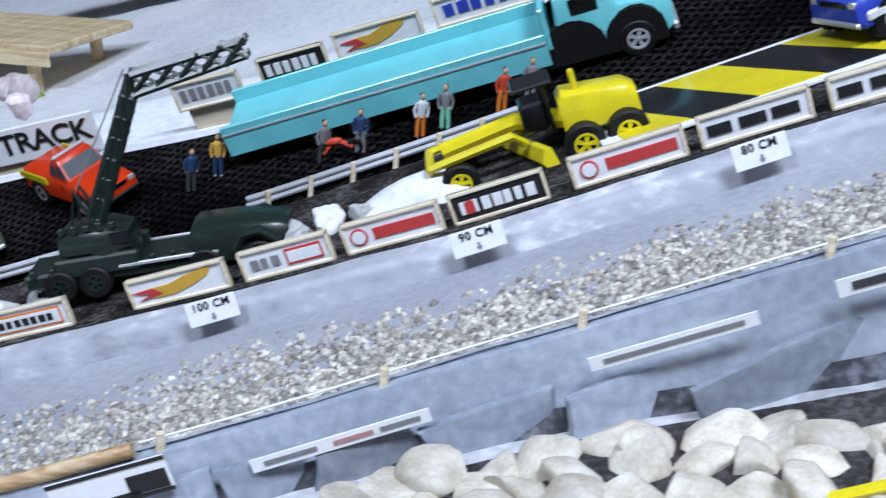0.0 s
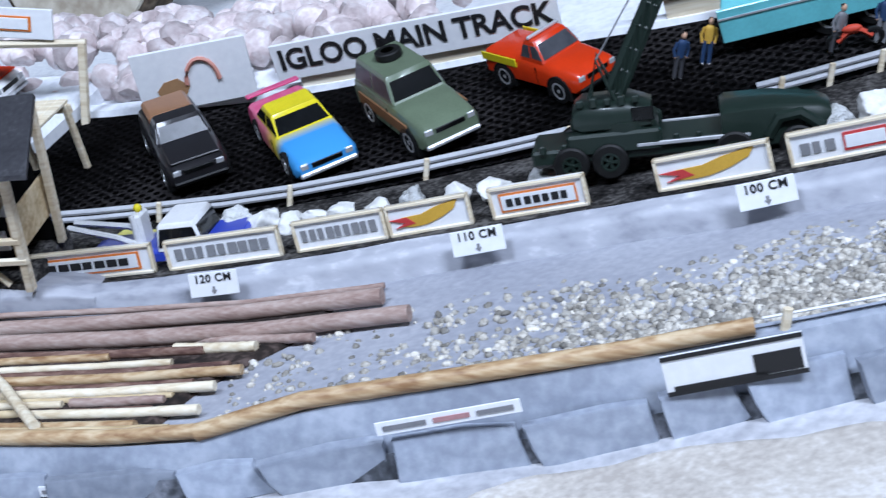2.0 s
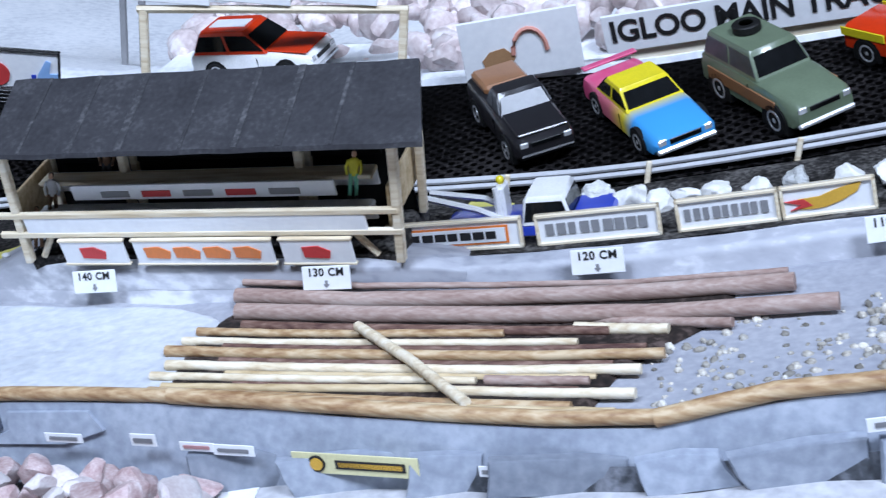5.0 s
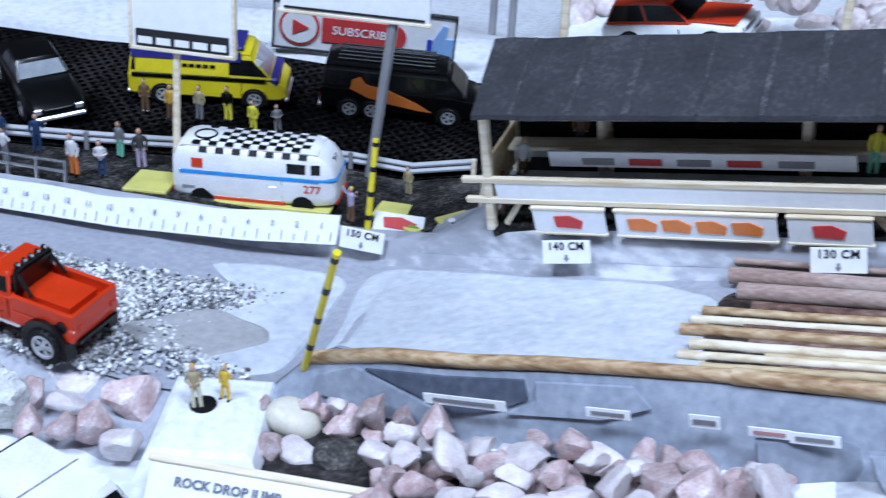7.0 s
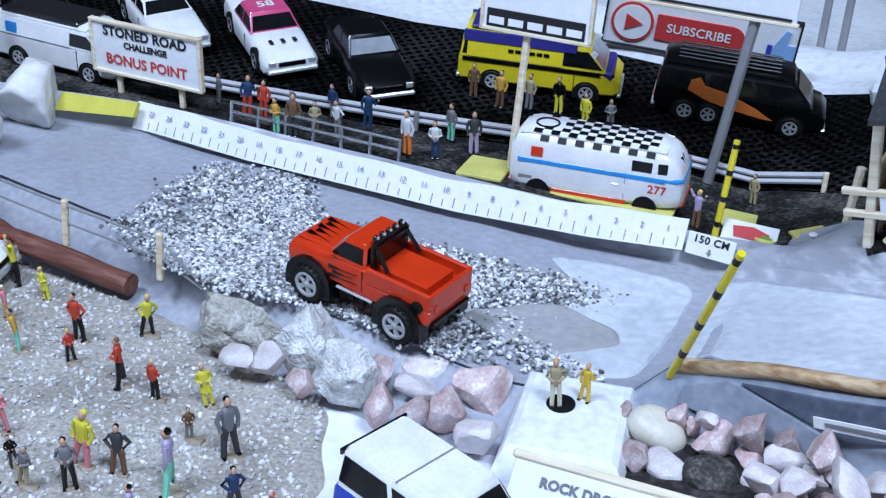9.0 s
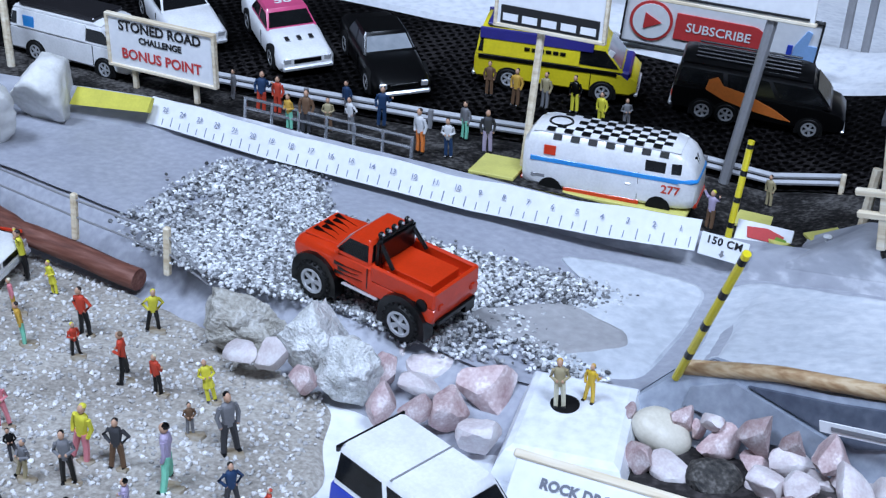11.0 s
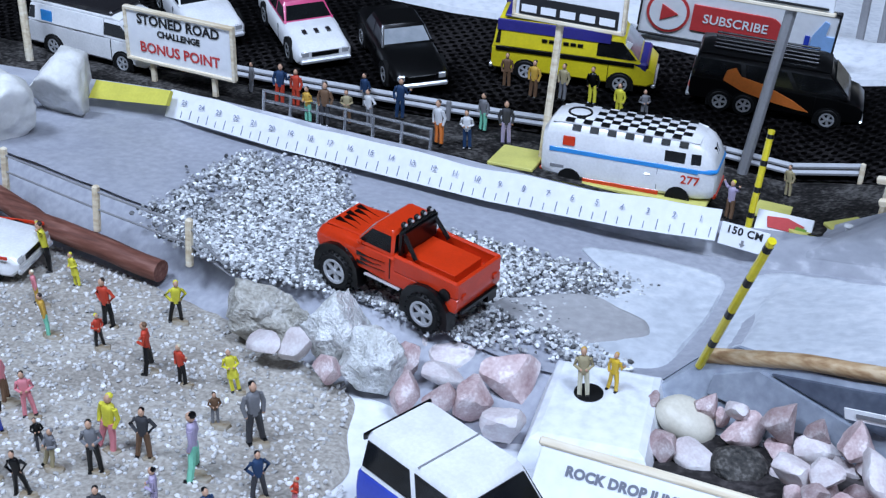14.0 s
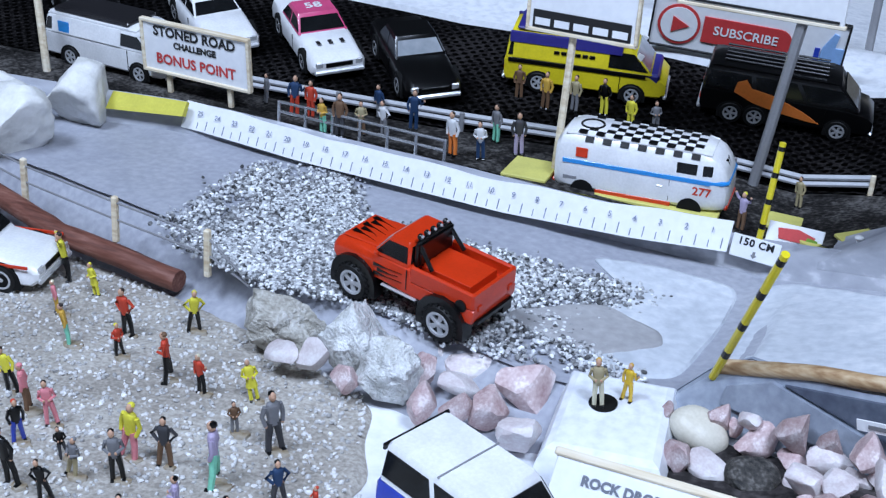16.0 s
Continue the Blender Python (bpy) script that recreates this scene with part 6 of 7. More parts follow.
part("thumb", Shape().prism([(0.042, 0.006), (0.055, 0.006), (0.056, 0.018), (0.050, 0.018), (0.051, 0.026), (0.048, 0.027), (0.043, 0.017)], -0.0018, -0.001), PALEBLUE, sub)
part("thumb_cuff", Shape().box(0.0405, -0.0014, 0.011, 0.003, 0.0006, 0.011), BLUE, sub)
for x0, w, kind, yy in ((0.494, 0.034, "dark", 0.081), (0.529, 0.043, "swoosh", 0.0765), (0.574, 0.050, "rows", 0.070), (0.627, 0.048, "grey", 0.061), (0.454, 0.034, "grey", 0.088)):
    cx = x0 + w / 2
    ob = board("advertising_board", parked(cx, yy, -11, 0.016), w - 0.001, 0.0145, "raised advertising board behind the transporter", "advertising board", "boards behind the road", PALEWOOD, face=INK if kind == "dark" else None)
    part("stand", Shape().box(0, 0.002, -0.007, w * 0.8, 0.002, 0.022, 0.0003), PALEWOOD, ob)
    if kind == "swoosh":
        swoosh(ob, 0, 0.0078, w * 0.7, 0.013, (GOLD, REDINK))
    else:
        bars(ob, 0, 0.0075, w * 0.8, 0.006, {"dark": PAPER, "rows": BLUE, "grey": GREYPAINT}[kind], 6)

# signs on tall posts
s1 = thing("post_sign", pose(-0.0955, 0.026, shelf_z(-0.09)), "white and black sign panel on a tall wooden post", "sign")
part("post", Shape().tube([(0, 0, -0.002), (0.002, 0.001, 0.062)], 0.0017, 8), PALEWOOD, s1)
part("panel", Shape().box(0.006, -0.001, 0.0745, 0.047, 0.0016, 0.026, 0.0003), PAPER, s1)
part("black_band", Shape().box(0.006, -0.002, 0.0665, 0.043, 0.0006, 0.0075, 0.0001), INK, s1)
for k in range(5):
    part("lettering_bar", Shape().box(-0.011 + k * 0.0085, -0.0024, 0.0655, 0.0066, 0.0004, 0.003), PAPER, s1)
part("frame_rail", Shape().box(0.006, -0.0012, 0.0617, 0.049, 0.003, 0.0016, 0.0003), PALEWOOD, s1)
for s in (-1, 1):
    part("frame_stile", Shape().box(0.006 + s * 0.0238, -0.0012, 0.0745, 0.0014, 0.003, 0.026, 0.0003), PALEWOOD, s1)
s2 = thing("post_sign", pose(-0.020, 0.074, shelf_z(-0.02)), "wide white sign with dark frame on a leaning grey post", "sign")
part("post", Shape().tube([(0, 0, -0.002), (0.010, 0.0, 0.078)], 0.0024, 10), GREYPAINT, s2)
part("panel", Shape().box(-0.008, -0.002, 0.089, 0.070, 0.0016, 0.026, 0.0003), PAPER, s2)
part("frame_rail", Shape().box(-0.008, -0.0022, 0.0765, 0.072, 0.003, 0.0016, 0.0003), PALEWOOD, s2)
part("dark_line", Shape().box(-0.008, -0.0032, 0.0785, 0.066, 0.0006, 0.0010), INK, s2)
for x, y, h, lean in ((-0.3535, 0.0, 0.06, -0.006), (0.0465, 0.018, 0.03, 0.002), (-0.47, 0.05, 0.05, 0.0)):
    tagged(part("wooden_post", Shape().tube([(x, y, shelf_z(x) - 0.002), (x + lean, y, shelf_z(x) + h)], 0.0019, 8), PALEWOOD), "plain upright wooden post beside the road", "post", "wooden posts")


def striped_pole(a, b, label):
    a, b = Vector(a), Vector(b)
    ob = thing("barrier_pole", Matrix.Translation(a), label, "barrier pole", "striped poles")
    cuts = [0, 0.19, 0.24, 0.43, 0.48, 0.68, 0.73, 0.93, 0.97, 1.0]
    for k, (u, v) in enumerate(zip(cuts, cuts[1:])):
        part("band", Shape().tube([(b - a) * u, (b - a) * v], 0.0014 if k % 2 else 0.00135, 10), BLACK if k % 2 else YELLOW, ob)
    return ob


striped_pole((0.0145, -0.110, -0.001), (0.0345, -0.137, 0.057), "yellow and black striped pole leaning over the track edge")
striped_pole((-0.0015, 0.012, shelf_z(0) - 0.001), (0.0015, 0.012, shelf_z(0) + 0.044), "yellow and black striped upright pole on the bank")

# ---- guard rail along the road ----
RAILPAINT = paint("pale_silver_paint", (0.62, 0.63, 0.66), 0.35, 0.25, 0.2)
for x0, x1 in ((-0.36, 0.03), (0.05, 0.415), (0.485, 0.60)):
    gr = thing("guard_rail", pose(0, 0, 0), "double silver guard rail on short posts along the road", "guard rail", "guard rails")
    xs = np.linspace(x0, x1, 14)
    for h in (0.0055, 0.0085):
        part("beam", Shape().tube([(x, rail_y(x), shelf_z(x) + h) for x in xs], 0.0013, 8), RAILPAINT, gr)
    for x in xs[1::2]:
        part("post", Shape().box(x, rail_y(x) - 0.0014, shelf_z(x) + 0.0045, 0.0022, 0.0016, 0.0115, 0.0004), PALEWOOD if x > 0 else GREYPAINT, gr)
# spectators' fence above the tape
fc = thing("fence", pose(0, 0, 0), "low grey metal fence above the gravel bed", "fence")
fx = np.linspace(-0.222, -0.138, 7)
for h in (0.011, 0.0065):
    part("rail", Shape().tube([(x, 0.004, shelf_z(x) + h) for x in fx], 0.0007, 6), METAL, fc)
for x in fx:
    part("post", Shape().tube([(x, 0.004, shelf_z(x) - 0.001), (x, 0.004, shelf_z(x) + 0.0115)], 0.0008, 6), METAL, fc)
# pipe and wire fence at the low end
pole("fallen_log", [(-0.36, -0.090, -0.005), (-0.30, -0.1035, -0.009), (-0.245, -0.1165, -0.0135), (-0.187, -0.1185, -0.0180)], 0.0046, stuff("red_brown_bark", [(0.09, 0.03, 0.02), (0.17, 0.065, 0.045), (0.27, 0.13, 0.10)], 0.6, 0, 700, 150, 0.3, 0.0005, grainwise=0.12), "red-brown log lying beside the sand", "log", "", 0.0004)
wf = thing("wire_fence", pose(0, 0, 0), "wooden posts with two slack wires beside the track", "fence")
wp = ((-0.315, -0.092), (-0.2745, -0.1035), (-0.2195, -0.1145), (-0.1725, -0.1205), (-0.152, -0.124))
for i, (x, y) in enumerate(wp[:4]):
    part("post", Shape().box(x, y, -0.002, 0.0026, 0.0026, 0.019, 0.0006), PALEWOOD, wf)
for h in (-0.002, 0.005):
    part("wire", Shape().tube([(x, y, (h if i < 4 else h * 0.2 - 0.008) - 0.0006 * (i % 2)) for i, (x, y) in enumerate(wp)], 0.00045, 5), GREYPAINT, wf)

# ---- the covered grandstand ----
FELTSEAM = stuff("worn_felt_seam", [(0.026, 0.026, 0.03), (0.040, 0.040, 0.045), (0.10, 0.10, 0.105)], 0.7, 0, 600, 80, 0.3, 0.0004)


def grandstand():
    a, b = Vector((0.055, -0.0175, 0.0215)), Vector((0.2135, -0.0475, 0.0508))
    ex = (b - a).normalized()
    ey = Vector((0, -0.242, 0.97)).cross(ex).normalized()
    ez = ex.cross(ey)
    at = Matrix(((ex.x, ey.x, ez.x, a.x), (ex.y, ey.y, ez.y, a.y), (ex.z, ey.z, ez.z, a.z), (0, 0, 0, 1)))
    at = at @ Matrix.Diagonal((0.948, 1, 1, 1))
    lean = Matrix(((1, 0, 0.15, 0), (0, 1, 0, 0), (0, 0, 1, 0), (0, 0, 0, 1)))
    st = thing("grandstand", at, "pale wooden grandstand with benches, banners and a dark sloping roof", "grandstand")
    W = 0.173
    roofmat = stuff("black_roofing_felt", [(0.022, 0.022, 0.026), (0.029, 0.029, 0.034), (0.036, 0.036, 0.041), (0.058, 0.058, 0.064)], 0.6, 0, 500, 60, 0.4, 0.0005, 0.5)
    s = Shape()
    n = 24
    top = []
    for i in range(n + 1):
        u = i / n
        x = 0.010 + (W + 0.0125) * u
        x2 = 0.008 + (W + 0.005) * u
        w = 0.0002 * math.sin(u * 40) + 0.0005 * noise.noise(Vector((u * 9, 1, 0)))
        top.append([(x, -0.0075, 0.0530 + w), (x2, 0.029, 0.0655 + w), (x2, 0.0295, 0.0635 + w), (x, -0.0080, 0.0512 + w)])
    roof = part("roof", s.loft(top), roofmat, st)
    for k, x in enumerate((0.026, 0.049, 0.071, 0.098, 0.121, 0.139, 0.160)):
        part("felt_seam", Shape().box(0, 0, 0, 0.0016 + 0.0008 * (k % 3), 0.0385, 0.0006, 0.0002, at=pose(x, 0.01075, 0.0594, 18.9, 0, 0)), FELTSEAM, roof)
    for x in (0.004, 0.045, 0.125, 0.173):
        part("front_post" if x in (0.004, 0.173) else "inner_post", Shape().box(x, 0.0 if x in (0.004, 0.173) else 0.022, 0.0245, 0.0036, 0.0036, 0.052, 0.0005, at=lean), PALEWOOD, st)
        part("back_post", Shape().box(x, 0.030, 0.031, 0.0032, 0.0032, 0.062, 0.0005, at=lean), PALEWOOD, st)
    for side, x in ((1, 0.010), (-1, 0.163)):
        part("brace", Shape().tube([(x, 0.002, 0.0), (x + side * 0.010, 0.002, 0.013)], 0.0014, 6), PALEWOOD, st)
        part("side_wall", Shape().box(x - side * 0.006, 0.02, 0.021, 0.0014, 0.036, 0.018, 0.0003, at=lean), WOOD, st)
    for z, y in ((0.0215, -0.001), (0.0125, -0.001)):
        part("front_rail", Shape().box(W / 2, y, z, W + 0.008, 0.0022, 0.0026, 0.0004), PALEWOOD, st)
    part("front_board", Shape().box(W / 2, -0.0012, 0.0170, W - 0.02, 0.0012, 0.0082, 0.0003), PAPER, st)
    for k in range(4):
        part("baluster", Shape().box(0.022 + 0.043 * k, -0.0004, 0.017, 0.0014, 0.0016, 0.010, 0.0002), PALEWOOD, st)
    for i, (y, z) in enumerate(((0.009, 0.0165), (0.018, 0.026), (0.026, 0.0345))):
        part("bench", Shape().box(W / 2, y, z, W - 0.022, 0.008, 0.0018, 0.0004), PALEWOOD if i else PAPER, st)
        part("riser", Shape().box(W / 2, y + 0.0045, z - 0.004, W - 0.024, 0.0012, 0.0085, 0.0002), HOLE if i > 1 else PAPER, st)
    # back wall and top riser are black: the interior's shade as colour
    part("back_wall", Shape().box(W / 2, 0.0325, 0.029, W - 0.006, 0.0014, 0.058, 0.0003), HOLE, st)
    part("plinth", Shape().box(W / 2, 0.021, -0.0075, W - 0.004, 0.038, 0.0145, 0.0006), DIRT, st)
    bn = part("seat_banner", Shape().box(W / 2 + 0.004, 0.0075, 0.0262, 0.118, 0.0010, 0.0066, 0.0002), PAPER, st)
    for k in range(5):
        part("banner_bar", Shape().box(0.052 + k * 0.019, 0.0068, 0.0255, 0.013, 0.0004, 0.0026), REDINK if k % 2 else GREYPAINT, bn)
    for x, w in ((0.040, 0.030), (0.0905, 0.062), (0.1405, 0.030)):
        pn = part("front_banner", Shape().box(x, -0.0036, 0.0058, w, 0.0014, 0.0105, 0.0003), PAPER, st)
        for k in range(4 if w > 0.05 else 1):
            bx = x + (k - 1.5) * 0.0135 if w > 0.05 else x
            part("banner_bar", Shape().prism([(bx - 0.0055, 0.0035), (bx + 0.005, 0.003), (bx + 0.006, 0.0062), (bx + 0.001, 0.0085), (bx - 0.006, 0.008)], -0.0047, -0.0042), ORANGE if w > 0.05 else REDINK, pn)
        for z in (0.0003, 0.0112):
            part("banner_batten", Shape().box(x, -0.0036, z, w + 0.001, 0.002, 0.0010, 0.0002), PALEWOOD, pn)
    return st


grandstand()


def ledge(x, d):
    """Height of the plaster ledge under the grandstand, dying away at both ends."""
    k = min(1.0, max(0.0, min((x - 0.022) / 0.03, (0.25 - x) / 0.03)))
    return (1 - k) * (shelf_z(x) - 0.002) + k * (0.0205 - d + (x - 0.055) * 0.185)


strip(lambda x: [(back_y(x) + 0.0050, line_z(x) - 0.0075), (back_y(x) + 0.0058, ledge(x, 0.0035)), (back_y(x) + 0.0085, ledge(x, 0.0003)), (back_y(x) + 0.03, ledge(x, 0.0005)), (back_y(x) + 0.032, shelf_z(x) - 0.001)], "bank_ledge", STREAKED, 0.0008, 5,
      label="raised grey plaster ledge under the grandstand", seed=21, span=(0.022, 0.25))

# raised wooden deck beside the grandstand, and the gantry behind it
dk = thing("wooden_deck", parked(0.1800, 0.0640, -14), "small raised deck of pale planks on thin legs", "deck")
for k in range(6):
    part("plank", Shape().box(-0.0125 + 0.005 * k, 0, 0.0335, 0.0047, 0.062, 0.0018, 0.0004), PALEWOOD, dk)
for x in (-0.014, 0.014):
    for y in (-0.028, 0.028):
        part("leg", Shape().box(x, y, 0.016, 0.0028, 0.0028, 0.034, 0.0004), PALEWOOD, dk)
for y in (-0.0295, 0.0295):
    part("beam", Shape().box(0, y, 0.030, 0.032, 0.0020, 0.0042, 0.0004), PALEWOOD, dk)
gt = thing("gantry", pose(0, 0, 0), "tall pale wooden gantry carrying white advertising panels", "gantry")
for x, top in ((0.186, 0.099), (0.057, 0.089)):
    foot = road_z(x, 0.137) - 0.002
    part("post", Shape().box(x, 0.137, (foot + top) / 2, 0.0040, 0.0040, top - foot, 0.0006), PALEWOOD, gt)
part("beam", Shape().tube([(0.054, 0.137, 0.0885), (0.188, 0.137, 0.0985)], 0.0021, 6), PALEWOOD, gt)
for i, x in enumerate((0.072, 0.112, 0.154)):
    z = 0.0885 + (x - 0.054) * 0.0746
    pn = part("panel", Shape().box(x, 0.135, z + 0.011, 0.038, 0.0018, 0.015, 0.0003), PAPER, gt)
    part("panel_badge", Shape().box(x - 0.004, 0.1338, z + 0.011, 0.025, 0.0006, 0.0075, 0.0002), ORANGE if i != 1 else REDINK, pn)
    part("panel_field", Shape().box(x - 0.004, 0.1334, z + 0.011, 0.0225, 0.0006, 0.0056, 0.0002), PAPER, pn)
for x in (0.0, -0.012):
    tagged(part("wooden_post", Shape().tube([(x, 0.30, -0.01), (x + 0.001, 0.30, 0.10)], 0.0024, 8), GREYPAINT), "tall thin grey post behind the billboard", "post", "wooden posts")

# wooden stage on legs, and the plank shelf far behind
sgst = thing("wooden_stage", lie(0.315, 0.459, shelf_z(0.315) + 0.001, -35, 5), "pale wooden stage on thick legs with mossy feet", "stage")
for k in range(9):
    part("plank", Shape().box(-0.080 + 0.02 * k, 0.004, 0.040, 0.0192, 0.09, 0.006, 0.001), WOOD, sgst)
for x, y in ((-0.078, 0.0), (0.0, -0.040), (0.065, -0.032), (-0.04, 0.03), (0.06, 0.04)):
    part("leg", Shape().box(x, y, 0.016, 0.0075, 0.0075, 0.044, 0.001), WOOD, sgst)
    if y < 0.01 and x:
        part("moss", Shape().ball((x + 0.005, y - 0.006, 0.002), (0.0085, 0.007, 0.0075), 12, 8), GREENINK, sgst)
part("apron", Shape().box(0, -0.042, 0.034, 0.178, 0.003, 0.010, 0.0006), WOOD, sgst)
shf = thing("plank_shelf", lie(0.47, 0.60, shelf_z(0.47) + 0.03, -8, 4), "pale plank shelf edge far behind the track", "shelf")
part("plank", Shape().box(0, 0, 0, 0.34, 0.04, 0.010, 0.0015), PALEWOOD, shf)
# solid grey box added in place of the shadow below the plank
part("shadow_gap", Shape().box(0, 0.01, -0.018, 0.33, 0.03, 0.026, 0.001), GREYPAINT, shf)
for k in range(9):
    part("upright", Shape().box(-0.15 + 0.037 * k, 0.005, 0.018, 0.006, 0.006, 0.028, 0.001), PALEWOOD, shf)

# a thick slice of a tree trunk stands far behind
LOGFACE = stuff("sawn_log_face", [(0.30, 0.25, 0.19), (0.44, 0.39, 0.31), (0.58, 0.54, 0.46)], 0.8, 0, 120, 25, 0.4, 0.002)
LOGBARK = stuff("dark_log_bark", [(0.03, 0.022, 0.015), (0.09, 0.065, 0.045), (0.20, 0.16, 0.12)], 0.9, 0, 150, 40, 0.8, 0.003)
tk = thing("tree_slice", pose(0.098, 0.475, shelf_z(0.1) + 0.062, 0, 0, -12), "thick upright slice of a tree trunk, pale face, dark bark", "tree slice")
ring_a = [(0.068 * (1 + 0.05 * math.sin(3 * k * math.pi / 16)) * math.cos(k * math.pi / 16), 0.064 * (1 + 0.04 * math.sin(5 * k * math.pi / 16)) * math.sin(k * math.pi / 16)) for k in range(32)]
part("bark", Shape().loft([[(x, -0.022, z) for x, z in ring_a], [(x * 1.05, -0.015, z * 1.05) for x, z in ring_a], [(x * 1.07, 0.02, z * 1.07) for x, z in ring_a], [(x, 0.024, z) for x, z in ring_a]]), LOGBARK, tk)
part("sawn_face", Shape().loft([[(x * 0.96, -0.0222, z * 0.96) for x, z in ring_a], [(x * 0.94, -0.0245, z * 0.94) for x, z in ring_a]]), LOGFACE, tk)

# ---- small figures ----
FIGS = {}


def figurine(at, top, legs, label, group, stride=0.0, arm=0, hat=None, height=0.0235, coat=False):
    """A tiny painted figure on two legs, one plain mesh."""
    key = (top.name, legs.name, round(stride, 1), arm, hat.name if hat else "", coat)
    if key not in FIGS:
        s, h = Shape(), 0.0235
        st = stride * 0.004
        for sx in (-1, 1):
            s.tube([(sx * 0.0016 + st * sx, -0.0006, 0.0004), (sx * 0.0015 + st * sx * 0.5, 0, 0.0055), (sx * 0.0011, 0, 0.0115)], [0.0010, 0.0011, 0.0014], 6, 1)
            s.box(sx * 0.0017 + st * sx, -0.0010, 0.0005, 0.0016, 0.0030, 0.0010, 0.0003, 3)
        s.loft([[(w * math.cos(k * math.pi / 4), d * math.sin(k * math.pi / 4), z) for k in range(8)] for w, d, z in
                (((0.0030, 0.0023, 0.0075) if coat else (0.0022, 0.0015, 0.0105)), (0.0021, 0.0015, 0.0130), (0.0027, 0.0017, 0.0172), (0.0022, 0.0014, 0.0186), (0.0008, 0.0008, 0.0194))], 0)
        for sx in (-1, 1):
            hand = {0: (sx * 0.0030, -0.0006, 0.0108), 1: (sx * 0.0052, -0.0010, 0.0215), 2: (sx * 0.0012, -0.0030, 0.0140), 3: (sx * 0.0054, -0.0005, 0.0172) if sx > 0 else (sx * 0.0030, -0.0006, 0.0110), 4: (sx * 0.0020, -0.0004, 0.0118)}[arm]
            elbow = {1: (sx * 0.0042, 0, 0.0185), 4: (sx * 0.0048, 0.0006, 0.0148)}.get(arm, (sx * 0.0037, 0.0004, 0.0142))
            s.tube([(sx * 0.0026, 0, 0.0178), elbow, hand], [0.0009, 0.0008, 0.0007], 6, 0)
            s.ball(hand, 0.0007, 6, 4, 2)
        s.ball((0, -0.0002, 0.0212), (0.0013, 0.0015, 0.0018), 8, 6, 2)
        s.ball((0, 0.0003, 0.0219), (0.00132, 0.00145, 0.0012), 8, 5, 4)
        FIGS[key] = s.mesh("figurine", [top, legs, FLESH, BLACK, hat or paint("dark_hair", (0.03, 0.02, 0.015), 0.6, 0, 0)])
    ob = part("figurine", FIGS[key], None)
    k = height / 0.0235
    ob.matrix_basis = at @ Matrix.Diagonal((k * 0.96, k * 0.96, k * 0.97, 1))
    return tagged(ob, label, "figurine", group)


NAVY = paint("navy_cloth", (0.02, 0.05, 0.12), 0.6, 0, 0)
DKGREY = paint("dark_grey_cloth", (0.05, 0.05, 0.055), 0.6, 0, 0)
MIDGREY = paint("grey_cloth", (0.20, 0.20, 0.21), 0.6, 0, 0)
LEMON = paint("lemon_yellow_cloth", (0.72, 0.66, 0.06), 0.55, 0, 0)
CORAL = paint("coral_pink_cloth", (0.72, 0.25, 0.28), 0.55, 0, 0)
MINT = paint("mint_green_cloth", (0.22, 0.60, 0.42), 0.55, 0, 0)
SCARLET = paint("scarlet_cloth", (0.55, 0.06, 0.03), 0.55, 0, 0)
OCHRE = paint("ochre_cloth", (0.60, 0.36, 0.06), 0.55, 0, 0)
LILAC = paint("lilac_cloth", (0.42, 0.36, 0.50), 0.55, 0, 0)
WHITECLOTH = paint("white_cloth", (0.66, 0.66, 0.66), 0.55, 0, 0)
BROWNCLOTH = paint("brown_cloth", (0.16, 0.09, 0.05), 0.6, 0, 0)
TAN = paint("khaki_cloth", (0.40, 0.34, 0.20), 0.55, 0, 0)
